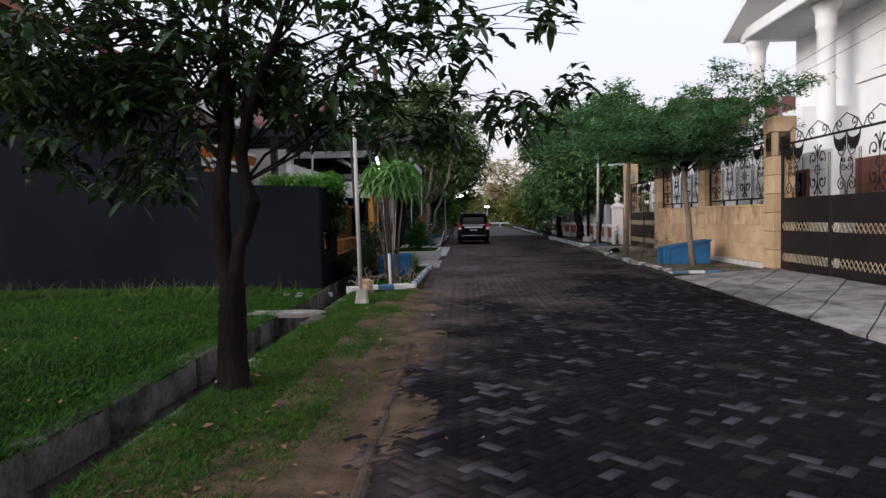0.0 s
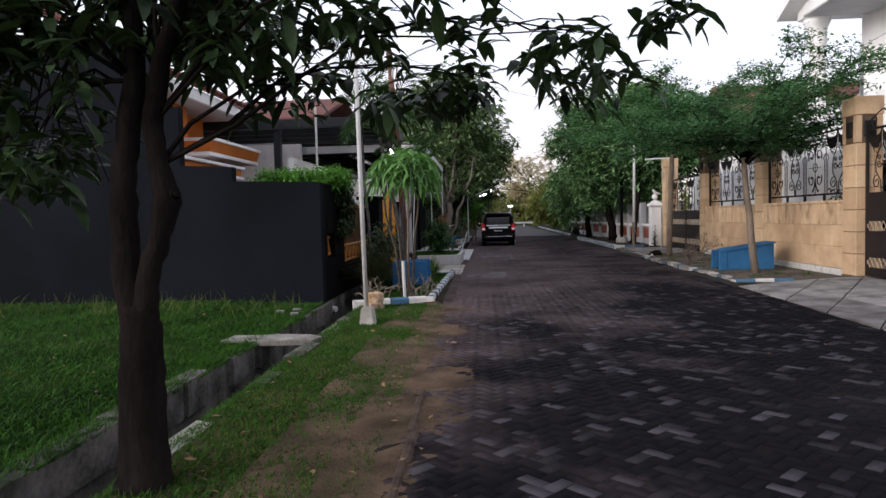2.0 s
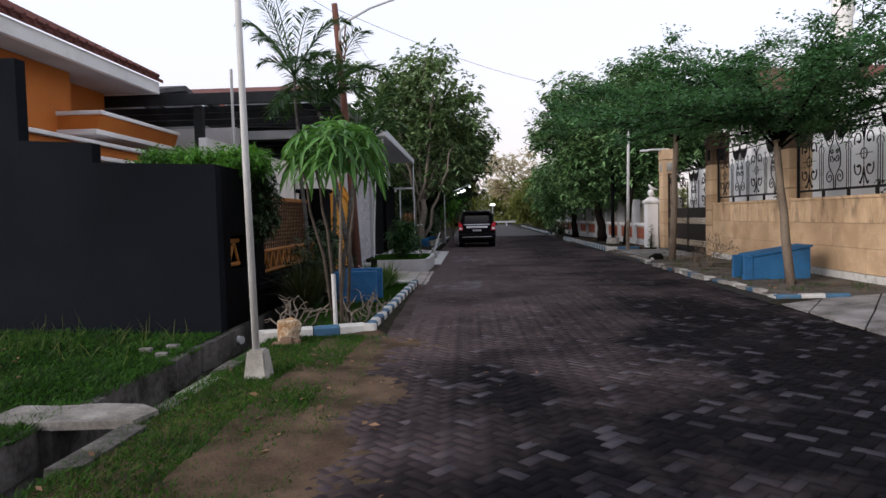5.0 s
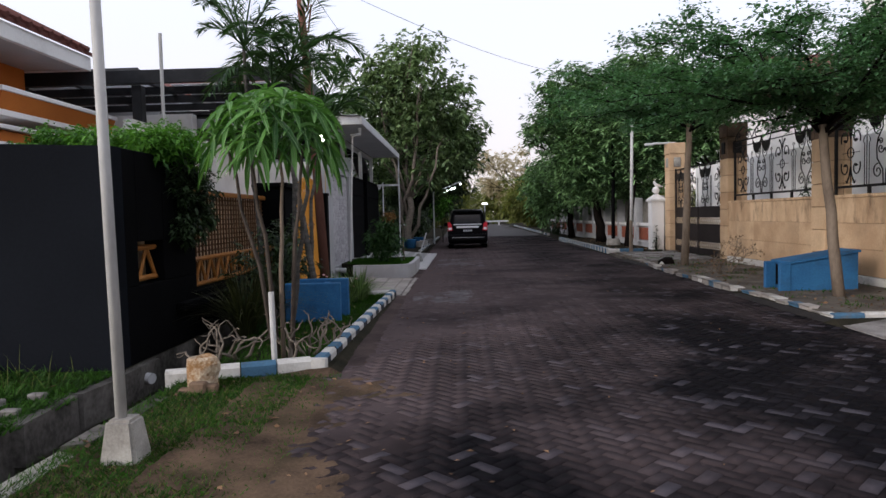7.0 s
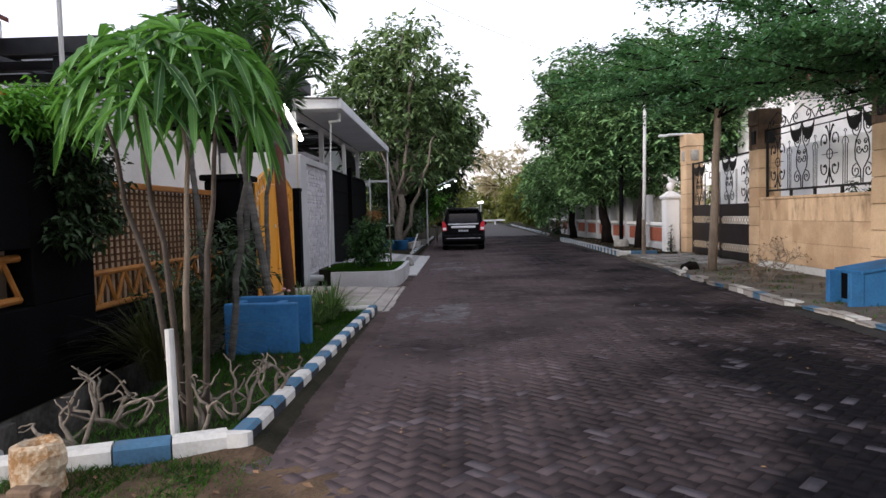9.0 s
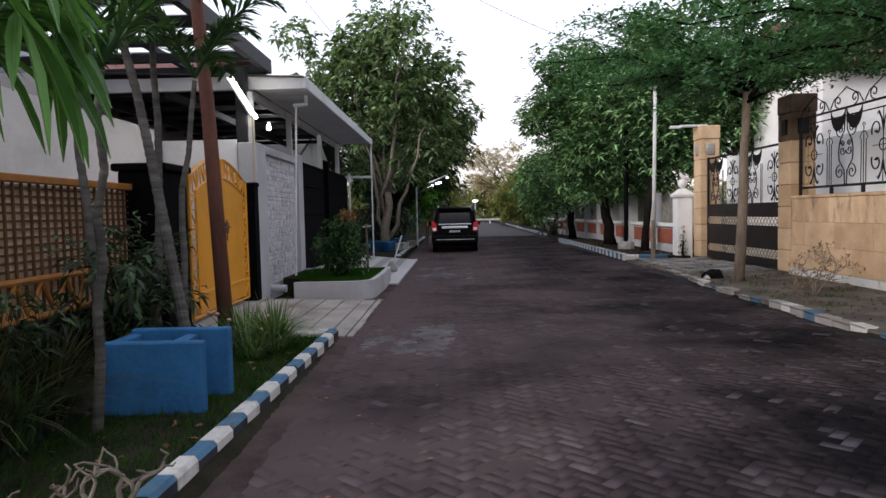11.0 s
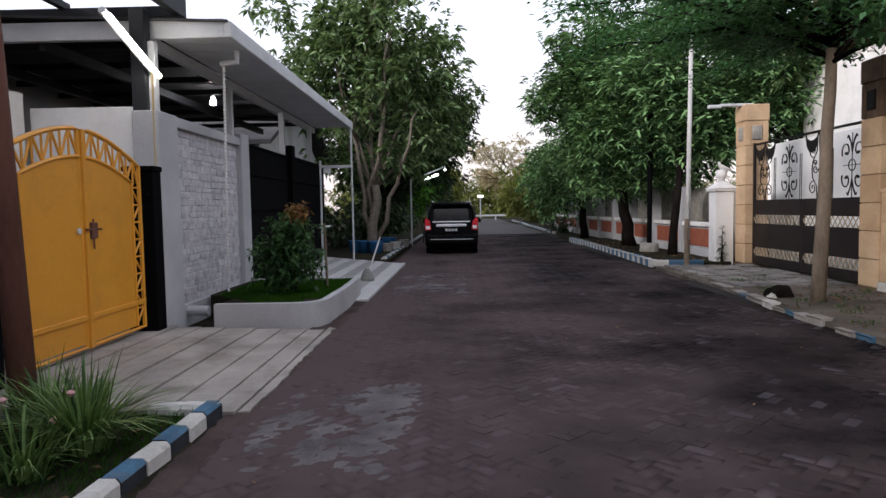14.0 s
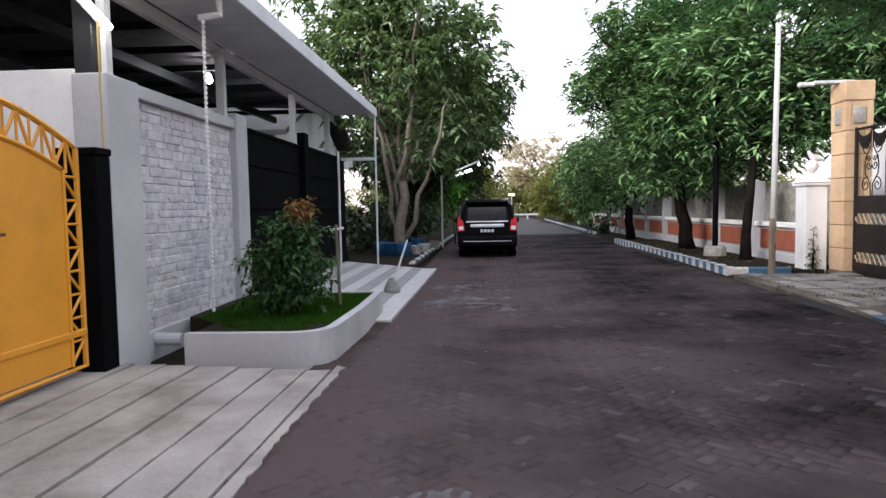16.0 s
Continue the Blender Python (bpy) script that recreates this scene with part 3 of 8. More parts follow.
def stone_wall(y0, y1, top=1.83):
    w = thing("stone_wall", (PX + 0.15, (y0 + y1) / 2, 0), "sandy stone-slab garden wall with dark streaks and a white footing", "wall", kind="structure")
    part("core", bx(PX + 0.06, PX + 0.30, y0, y1, -0.05, top - 0.02), M_GROUT, w)
    part("footing", bx(PX - 0.02, PX + 0.32, y0, y1, -0.05, 0.24, 0.01), M_KWHITE, w, "flaking white footing")
    rng = random.Random(int(y0 * 10))
    z, row = 0.25, 0
    for h in (0.52, 0.52, 0.52):
        y = y0 + 0.005
        first = True
        while y < y1 - 0.02:
            ln = min(0.6 if first and row % 2 else rng.choice((1.1, 1.25, 0.95)), y1 - 0.005 - y)
            first = False
            part("stone_slab", bx(PX + 0.025 + rng.uniform(-0.004, 0.004), PX + 0.12, y + 0.002, y + ln - 0.002, z + 0.002, z + h - 0.002, 0.005), M_BEIGE_STREAK if row >= 2 else M_BEIGE, w)
            y += ln
        z += h
        row += 1
    part("coping", bx(PX + 0.0, PX + 0.34, y0, y1, top - 0.02, top + 0.05, 0.012), M_BEIGE_STREAK, w)


stone_wall(18.29, 22.71)
stone_wall(23.29, 27.91)


def scroll(cx, cz, r, turns, a0, sgn, x, bm, rad=0.012):
    pts = []
    n = int(14 * turns)
    for i in range(n + 1):
        t = i / n
        rr = r * (1 - 0.82 * t)
        a = a0 + sgn * 2 * math.pi * turns * t
        pts.append((x, cx + rr * math.cos(a), cz + rr * math.sin(a)))
    tube(pts, rad, 5, bm)


def motif(x, yc, z0, z1, bm):
    """Lyre of opposed scrolls round a small quatrefoil."""
    h = z1 - z0
    m = (z0 + z1) / 2
    for sg in (-1, 1):
        tube([(x, yc + sg * 0.03, z0), (x, yc + sg * 0.05, z0 + h * 0.2), (x, yc + sg * 0.22, z0 + h * 0.36), (x, yc + sg * 0.24, m), (x, yc + sg * 0.20, z0 + h * 0.64), (x, yc + sg * 0.05, z0 + h * 0.8), (x, yc + sg * 0.03, z1)], 0.013, 5, bm)
        scroll(yc + sg * 0.20, z0 + h * 0.18, 0.15, 1.3, math.pi / 2, -sg, x, bm)
        scroll(yc + sg * 0.20, z1 - h * 0.18, 0.15, 1.3, -math.pi / 2, sg, x, bm)
        scroll(yc + sg * 0.11, m, 0.10, 1.2, math.pi if sg > 0 else 0, sg, x, bm)
        scroll(yc + sg * 0.11, m + h * 0.1, 0.07, 1.2, 0 if sg > 0 else math.pi, sg, x, bm)


def rosette(x, yc, z0, z1, bm):
    """Four leaf-tipped loops round a ring, on a slim axis."""
    m, h = (z0 + z1) / 2, z1 - z0
    tube([(x, yc + 0.11 * math.cos(t * math.pi / 7), m + 0.11 * math.sin(t * math.pi / 7)) for t in range(15)], 0.011, 5, bm)
    tube([(x, yc, z0), (x, yc, z1)], 0.009, 5, bm)
    tube([(x, yc - 0.3, m), (x, yc + 0.3, m)], 0.008, 5, bm)
    for sy in (-1, 1):
        for sz in (-1, 1):
            pts = []
            for t in range(15):
                a = -0.5 + t / 14 * 5.0
                r = 0.19 * (1 - 0.045 * t)
                pts.append((x, yc + sy * (0.19 + r * math.cos(a) * 0.8), m + sz * (h * 0.22 + r * math.sin(a))))
            tube(pts, 0.014, 5, bm)
            tube([pts[-1], (x, pts[-1][1] + sy * 0.03, pts[-1][2] + sz * 0.04)], [0.014, 0.034], 5, bm)
            tube([(x, yc, m + sz * h * 0.2), (x, yc + sy * 0.05, m + sz * h * 0.36), (x, yc + sy * 0.13, m + sz * h * 0.46), (x, yc + sy * 0.18, m + sz * h * 0.42)], [0.012, 0.014, 0.02, 0.006], 5, bm)


def grille(y0, y1, z0, z1, x=PX + 0.2, name="iron_fence", label="black wrought-iron fence panel with scrollwork on the stone wall"):
    g = thing(name, (x, (y0 + y1) / 2, z0), label, "fence", "iron fence panels")
    part("bottom_rail", bx(x - 0.025, x + 0.025, y0, y1, z0, z0 + 0.05, 0.005), M_IRON, g)
    part("top_rail", bx(x - 0.025, x + 0.025, y0, y1, z1 - 0.04, z1, 0.005), M_IRON, g)
    part("middle_rail", bx(x - 0.016, x + 0.016, y0, y1, z1 - 0.19, z1 - 0.165, 0.004), M_IRON, g)
    for y in (y0, y1 - 0.05):
        part("upright", bx(x - 0.03, x + 0.03, y, y + 0.05, z0 - 0.14, z1 + 0.02, 0.004), M_IRON, g)
    for f in (0.27, 0.5, 0.73):
        y = y0 + f * (y1 - y0)
        part("foot", bx(x - 0.025, x + 0.025, y - 0.035, y + 0.035, z0 - 0.14, z0, 0.004), M_IRON, g)
    n = 4
    step = (y1 - y0) / n
    for i in range(n):
        yc = y0 + (i + 0.5) * step
        bm = bmesh.new()
        (rosette if i % 2 else motif)(x, yc, z0 + 0.05, z1 - 0.19, bm)
        part("scrollwork", bm, M_IRON, g)
        if i < n - 1:
            for k, top in ((-1, 0.56), (0, 0.72), (1, 0.56)):
                yb = yc + step / 2 + k * 0.075
                part("bar", tube([(x, yb, z0 + 0.04), (x, yb, z0 + (z1 - z0) * top)], 0.009, 5), M_IRON, g)
            ar = bmesh.new()
            for w, base in ((0.115, 0.56), (0.04, 0.72)):
                tube([(x, yc + step / 2 + w * math.cos(t * math.pi / 8), z0 + (z1 - z0) * base + w * 1.3 * math.sin(t * math.pi / 8)) for t in range(9)], 0.009, 5, ar)
            part("bar_arch", ar, M_IRON, g)
        if i % 2 == 0:
            for sg in (-1, 1):
                sw = bmesh.new()
                yw = yc + sg * 0.27
                poly = [(yw + 0.25 * math.cos(math.pi + t * math.pi / 10), z1 - 0.04 + 0.42 * math.sin(math.pi + t * math.pi / 10)) for t in range(11)]
                poly += [(yw + 0.25 * math.cos(-t * math.pi / 10), z1 - 0.04 + 0.16 * math.sin(-t * math.pi / 10)) for t in range(1, 10)]
                prism(poly, "x", x - 0.012, x + 0.012, sw)
                part("swag", sw, M_IRON, g, "dark sheet-metal swag")
        cr = bmesh.new()
        for sg in (-1, 1):
            scroll(yc + sg * step * 0.24, z1 + 0.14, 0.13, 1.25, -math.pi / 2, sg, x, cr, 0.013)
            tube([(x, yc + sg * step * 0.48, z1 + 0.02), (x, yc + sg * step * 0.36, z1 + 0.2), (x, yc + sg * step * 0.2, z1 + 0.28), (x, yc + sg * step * 0.05, z1 + 0.36), (x, yc, z1 + 0.40)], 0.012, 5, cr)
        part("crest", cr, M_IRON, g)
    return g


grille(18.32, 22.68, 2.02, 3.62)
grille(23.32, 27.88, 2.02, 3.62)


def sheet_gate(y0, y1, top, base=0.10, x=PX + 0.22, colour=None, crest=True):
    """A two-leaf sheet-metal gate with two strips of crossed gold laths and a scroll grille on top."""
    colour = colour or M_GATE
    g = thing("driveway_gate", (x, (y0 + y1) / 2, base), "dark sheet-metal driveway gate with crossed brass laths and a scroll grille", "gate", "driveway gates")
    m = (y0 + y1) / 2
    lath = mat("brass_lath", (0.42, 0.34, 0.24), (0.26, 0.2, 0.14), rough=0.5, metal=0.3)
    zs = [(base, base + 0.20), (base + 0.42, base + 1.02), (base + 1.24, top)]
    for a, b in ((y0, m - 0.01), (m + 0.01, y1)):
        leaf = part("gate_leaf", bx(x - 0.02, x + 0.02, a, b, zs[0][0], zs[0][1], 0.005), colour, g)
        for z0, z1 in zs[1:]:
            part("sheet", bx(x - 0.02, x + 0.02, a, b, z0, z1, 0.005), colour, leaf)
        for e in (a, b - 0.06):
            part("stile", bx(x - 0.03, x + 0.03, e, e + 0.06, base, top + (1.45 if e in (y0, y1 - 0.06) else 0.0), 0.005), colour, leaf)
        for z0 in (base + 0.20, base + 1.02):
            n = max(3, round((b - a) / 0.17))
            d = (b - a) / n
            lm = bmesh.new()
            for i in range(n):
                for p, q in (((a + i * d, z0), (a + (i + 1) * d, z0 + 0.22)), ((a + i * d, z0 + 0.22), (a + (i + 1) * d, z0))):
                    tube([(x - 0.012, p[0], p[1]), (x - 0.012, q[0], q[1])], 0.012, 4, lm)
            part("lath_strip", lm, lath, leaf, "crossed brass laths")
        k = 2
        w = (b - a) / k
        for i in range(k):
            gm = bmesh.new()
            yc = a + (i + 0.5) * w
            (rosette if i == 0 else motif)(x, yc, top, top + 1.25, gm)
            part("scrollwork", gm, M_IRON, leaf)
            for off in (-0.46, -0.40):
                part("bar", tube([(x, yc + off * w, top), (x, yc + off * w, top + 1.0)], 0.009, 5), M_IRON, leaf)
            if i:
                for sg in (-1, 1):
                    yw = yc + sg * 0.26
                    poly = [(yw + 0.24 * math.cos(math.pi + t * math.pi / 10), top + 1.38 + 0.40 * math.sin(math.pi + t * math.pi / 10)) for t in range(11)]
                    poly += [(yw + 0.24 * math.cos(-t * math.pi / 10), top + 1.38 + 0.14 * math.sin(-t * math.pi / 10)) for t in range(1, 10)]
                    part("swag", prism(poly, "x", x - 0.012, x + 0.012), M_IRON, leaf)
            if crest:
                cr = bmesh.new()
                for sg in (-1, 1):
                    scroll(yc + sg * w * 0.24, top + 1.57, 0.13, 1.25, -math.pi / 2, sg, x, cr, 0.013)
                    tube([(x, yc + sg * w * 0.48, top + 1.43), (x, yc + sg * w * 0.36, top + 1.62), (x, yc + sg * w * 0.2, top + 1.70), (x, yc, top + 1.80)], 0.012, 5, cr)
                part("crest", cr, M_IRON, leaf)
        part("head_rail", bx(x - 0.025, x + 0.025, a, b, top + 1.38, top + 1.43, 0.005), M_IRON, leaf)
    return g


sheet_gate(13.06, 17.70, 2.02, base=0.14)
sheet_gate(28.51, 33.25, 1.75, base=0.14, crest=False)

# ---- east pavement, apron and old kerb ----
pav = part("pavement_1", prism([(5.68, 17.6), (8.33, 17.6), (8.33, 33.2), (6.05, 33.2), (5.82, 26.0)], "z", -0.04, 0.085), M_PAVEMENT)
tagged(pav, "bare earth pavement with leaf litter beside the stone wall", "pavement", kind="structure")


apron = thing("driveway_1", (6.8, 12.8, 0), "pale concrete driveway apron of cracked diagonal slabs", "driveway", kind="structure")
rng0 = random.Random(5)
for i in range(9):
    ya = 4.0 + i * 1.52
    for j in range(3):
        f0, f1 = j / 3, (j + 1) / 3
        xl0, xl1 = 5.22 + 0.031 * (ya - 8), 5.22 + 0.031 * (ya + 1.5 - 8)
        pts = [(xl0 + (8.5 - xl0) * f0, ya), (xl0 + (8.5 - xl0) * f1, ya), (xl1 + (8.5 - xl1) * f1, ya + 1.5), (xl1 + (8.5 - xl1) * f0, ya + 1.5)]
        bm = bmesh.new()
        for half in ((0, 1, 2), (0, 2, 3)):
            tri_pts = [Vector(pts[k]) for k in half]
            cen = sum(tri_pts, Vector((0, 0))) / 3
            vs = [bm.verts.new(((cen + (p - cen) * 0.955).x, (cen + (p - cen) * 0.955).y, 0.004 + 0.014 * math.sin(cen.x * 9 + cen.y * 5) ** 2 + 0.12 * max(0, ((cen + (p - cen) * 0.965).x - 5.2) / 3.3))) for p in tri_pts]
            lo = [bm.verts.new((v.co.x, v.co.y, -0.05)) for v in vs]
            bm.faces.new(vs)
            for k in range(3):
                bm.faces.new((vs[k], lo[k], lo[(k + 1) % 3], vs[(k + 1) % 3]))
        bmesh.ops.recalc_face_normals(bm, faces=bm.faces)
        part("slab", bm, M_APRON, apron)
apron2 = thing("driveway_2", (7.2, 30.9, 0), "broken pale paving slabs before the second gate", "driveway", kind="structure")
for i in range(7):
    for j in range(5):
        x0, y0 = 6.25 + j * 0.44, 28.6 + i * 0.66
        sk = rng0.uniform(-0.06, 0.06)
        bm = prism([(x0 + sk, y0), (x0 + 0.40, y0 + 0.03), (x0 + 0.40 - sk, y0 + 0.6), (x0 + 0.02, y0 + 0.61 + sk)], "z", -0.02, 0.095 + rng0.uniform(0, 0.03))
        part("slab", bm, M_APRON, apron2)


def kerb_line(pts, seg, width, height, mats, label, seed=0, gap=0.012, jit=0.006, drop=0.0, dark_side=False):
    """A run of painted kerb stones along a line of points."""
    rng = random.Random(seed)
    k = thing("kerb", (pts[0][0], pts[0][1], 0), label, "kerb", kind="structure")
    idx = 0
    for (xa, ya), (xb, yb) in zip(pts, pts[1:]):
        d = Vector((xb - xa, yb - ya))
        ln = d.length
        n = max(1, round(ln / seg))
        d.normalize()
        nrm = Vector((-d.y, d.x))
        for i in range(n):
            s0, s1 = ln * i / n + gap / 2, ln * (i + 1) / n - gap / 2
            if rng.random() < drop:
                idx += 1
                continue
            jx = rng.uniform(-jit, jit)
            hh = height + rng.uniform(-jit, jit)
            a, b = Vector((xa, ya)) + d * s0 + nrm * jx, Vector((xa, ya)) + d * s1 + nrm * (jx + rng.uniform(-jit, jit))
            bm = bmesh.new()
            ring = []
            for p in (a, b):
                prof = ((0, -0.05), (0, hh - 0.03), (0.025, hh), (width - 0.03, hh), (width, hh - 0.03), (width, -0.05))
                ring.append([bm.verts.new((p.x + nrm.x * u, p.y + nrm.y * u, v)) for u, v in prof])
            for q in range(6):
                bm.faces.new((ring[0][q], ring[0][(q + 1) % 6], ring[1][(q + 1) % 6], ring[1][q]))
            bm.faces.new(ring[0][::-1])
            bm.faces.new(ring[1])
            bmesh.ops.recalc_face_normals(bm, faces=bm.faces)
            mm = mats[idx % len(mats)]
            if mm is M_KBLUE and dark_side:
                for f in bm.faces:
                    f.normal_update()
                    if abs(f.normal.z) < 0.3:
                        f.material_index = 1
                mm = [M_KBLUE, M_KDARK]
            part("kerb_stone", bm, mm, k)
            idx += 1
    return k


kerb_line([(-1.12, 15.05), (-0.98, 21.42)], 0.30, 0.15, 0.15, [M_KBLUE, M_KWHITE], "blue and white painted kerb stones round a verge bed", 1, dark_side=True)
kerb_line([(-0.98, 21.44), (-1.55, 21.50)], 0.3, 0.15, 0.14, [M_KWHITE], "white painted kerb stones turning in beside the drive", 11)
kerb_line([(-2.60, 14.50), (-1.24, 14.98)], 0.36, 0.16, 0.16, [M_KWHITE, M_KWHITE, M_KBLUE, M_KWHITE], "blue and white painted kerb stones at the end of a verge bed", 2)
ks = thing("kerb", (-1.2, 15.0, 0), "white painted rounded corner stone of the verge kerb", "kerb", kind="structure")
part("kerb_stone", prism([(-1.245, 14.975), (-1.16, 14.985), (-1.11, 15.0), (-1.085, 15.04), (-1.118, 15.06), (-1.27, 15.07), (-1.30, 15.12)], "z", -0.05, 0.155), M_KWHITE, ks)
kerb_line([(5.62, 17.55), (5.72, 21.0), (5.76, 25.7), (5.98, 29.3)], 0.36, -0.13, 0.10, [M_KWHITE, M_CONC, M_CONC, M_KBLUE, M_CONC], "chipped blue and white kerb stones along bare earth", 3, jit=0.028, drop=0.22)
kerb_line([(5.62, 17.52), (6.9, 17.52)], 0.42, 0.14, 0.12, [M_KBLUE, M_KWHITE], "chipped blue and white kerb stones beside the driveway", 4)
kerb_line([(6.10, 33.72), (6.32, 47.8)], 0.30, -0.16, 0.20, [M_KWHITE, M_KBLUE], "blue and white painted kerb stones of the tree bed", 5)
kerb_line([(6.10, 33.72), (7.45, 33.62)], 0.45, 0.16, 0.20, [M_KWHITE, M_KBLUE, M_KBLUE], "blue and white painted kerb stones of the tree bed", 6)
kerb_line([(6.75, 56), (7.9, 100)], 0.5, -0.16, 0.18, [M_KWHITE, M_KBLUE], "blue and white painted kerb stones far along the road", 7)
kerb_line([(-1.35, 37.0), (-1.15, 56)], 0.4, 0.16, 0.16, [M_KWHITE, M_KBLUE, M_CONC], "blue and white painted kerb stones by the parked car", 8)
bed = part("tree_bed", prism([(6.26, 33.78), (8.2, 33.7), (8.2, 48), (6.5, 48)], "z", -0.03, 0.13), M_SOIL)
tagged(bed, "raised bed of bare brown earth under the mango trees", "soil bed", kind="structure")

# ---- east: white wall with brick panels ----
ww = thing("boundary_wall", (8.3, 45, 0), "white painted boundary wall with red brick panels between posts", "wall", kind="structure")
M_REDBRICK = mat("red_brick_panel", (0.34, 0.11, 0.065), (0.22, 0.07, 0.045), rough=0.9, coords="Position", scale=3, fine=30, bump=0.4)
part("plinth", bx(8.30, 8.5, 34.5, 66, -0.05, 0.32, 0.01), M_GREYWHITE, ww)
part("wall_core", bx(8.36, 8.46, 34.5, 66, 0.3, 1.0), M_GREYWHITE, ww)
part("coping", bx(8.26, 8.54, 34.5, 66, 1.0, 1.13, 0.015), M_WHITE, ww)
part("back_wall", bx(9.3, 9.5, 34.5, 66, -0.05, 2.25), M_CEMENT, ww)
for i in range(10):
    y = 34.75 + i * 3.1
    part("post", bx(8.24, 8.56, y - 0.16, y + 0.16, -0.05, 2.25, 0.012), M_GREYWHITE, ww)
    part("brick_panel", bx(8.325, 8.4, y + 0.4, y + 2.7, 0.40, 0.93, 0.008), M_REDBRICK, ww, "red brick panel")
gp = thing("white_gatepost", (8.12, 34.1, 0), "white moulded gatepost with a ball finial and a pale bird ornament", "gatepost")
part("shaft", bx(7.84, 8.32, 33.86, 34.34, -0.03, 2.0, 0.015), M_WHITE, gp)
part("capital", bx(7.78, 8.38, 33.80, 34.40, 2.0, 2.08, 0.02), M_WHITE, gp)
bm = bmesh.new()
vb = [bm.verts.new(c) for c in ((7.76, 33.78, 2.08), (8.40, 33.78, 2.08), (8.40, 34.42, 2.08), (7.76, 34.42, 2.08))]
vt = [bm.verts.new(c) for c in ((8.0, 34.02, 2.28), (8.16, 34.02, 2.28), (8.16, 34.18, 2.28), (8.0, 34.18, 2.28))]
bm.faces.new(vt)
for k in range(4):
    bm.faces.new((vb[k], vb[(k + 1) % 4], vt[(k + 1) % 4], vt[k]))
part("cap", bm, M_WHITE, gp)
part("ball", lathe([(0.05, 0), (0.06, 0.04), (0.11, 0.08), (0.145, 0.16), (0.14, 0.22), (0.10, 0.29), (0.03, 0.32)], (8.08, 34.1, 2.27), 14), M_WHITE, gp, smooth=True)
part("bird_ornament", tube([(8.0, 34.1, 2.80), (8.02, 34.1, 2.74), (8.08, 34.1, 2.66), (8.16, 34.1, 2.62), (8.26, 34.1, 2.60), (8.36, 34.1, 2.58)], [0.03, 0.045, 0.07, 0.075, 0.045, 0.015], 8), M_WHITE, gp, smooth=True)
part("side_panel", bx(7.835, 7.842, 33.95, 34.25, 0.3, 1.8), M_WHITE, gp)

# ---- east house: white two-storey villa ----
vil = thing("villa", (14.5, 24, 0), "white two-storey villa with round columns and a wide sloping roof", "house")
part("wall", bx(13.4, 22, 13.0, 26.6, 0, 8.6), M_VILLA, vil)
part("porch_wall", bx(11.6, 13.4, 22.6, 28.0, 0, 5.2), M_VILLA, vil)
part("balcony_slab", bx(11.4, 13.5, 12.4, 16.3, 4.55, 4.8, 0.03), M_VILLA, vil)
part("low_wall", bx(10.3, 10.5, 18.4, 36.0, 0, 3.4, 0.02), M_VILLA, vil, "white garden-side wall")
for i in range(9):
    part("baluster", lathe([(0.05, 0), (0.05, 0.06), (0.03, 0.12), (0.065, 0.3), (0.03, 0.55), (0.05, 0.62)], (11.55, 12.7 + 0.42 * i, 4.8), 8), M_VILLA, vil)
part("handrail", bx(11.45, 11.65, 12.5, 16.3, 5.42, 5.52, 0.01), M_VILLA, vil)
for y in (26.88, 21.9, 16.9):
    part("column", lathe([(0.40, 0.0), (0.40, 0.3), (0.32, 0.4), (0.29, 5.2), (0.27, 7.5), (0.30, 7.55), (0.34, 7.7), (0.31, 7.75), (0.33, 7.95), (0.31, 8.0), (0.36, 8.2), (0.44, 8.35), (0.44, 8.5)], (12.0, y, 0), 20), M_VILLA, vil, smooth=True)
part("entablature", bx(11.5, 12.5, 15.5, 27.3, 8.5, 9.05, 0.04), M_VILLA, vil)
part("gable_eave", prism([(27.6, 8.65), (27.7, 8.85), (21.5, 11.6), (15.3, 8.85), (15.4, 8.65), (21.5, 11.3)], "x", 10.9, 22.5), M_VILLA, vil, "white moulded gable edge")
part("roof_tiles", prism([(27.8, 8.87), (27.8, 8.97), (21.5, 11.85), (15.2, 8.97), (15.2, 8.87), (21.5, 11.65)], "x", 11.0, 22.6), M_TILEROOF, vil)
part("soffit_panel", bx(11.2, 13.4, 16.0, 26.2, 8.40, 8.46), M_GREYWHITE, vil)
for i in range(3):
    part("skylight", bx(11.6, 13.0, 17.0 + 1.5 * i, 18.2 + 1.5 * i, 8.37, 8.395), M_DARKROOF, vil, "dark-framed ceiling panel")
dr = part("carved_door", bx(13.32, 13.40, 20.7, 22.5, 0.1, 3.4, 0.01), M_RUST, vil, "red-brown carved double door")
for k in range(2):
    for z in (0.4, 1.5, 2.5):
        part("door_panel", bx(13.29, 13.325, 20.84 + 0.82 * k, 21.50 + 0.82 * k, z, z + 0.8, 0.02), M_RUST, dr)
wnd = part("window", bx(10.22, 10.31, 19.6, 21.2, 0.9, 2.9, 0.01), M_RUST, vil, "red-brown shuttered window")
for k in range(3):
    part("pane", bx(10.19, 10.225, 19.68 + k * 0.51, 20.1 + k * 0.51, 1.0, 2.8), M_BLACK, wnd)
lo = thing("lean_to_roof", (10.5, 15.5, 4.5), "dark tiled lean-to roof with a white edge", "roof")
part("roof_sheet", prism([(9.6, 4.75), (9.6, 4.9), (12.6, 6.1), (12.6, 5.95)], "y", 9.0, 16.0), M_DARKROOF, lo)
part("edge_board", bx(9.5, 9.62, 8.9, 16.1, 4.68, 4.88, 0.01), M_WHITE, lo)
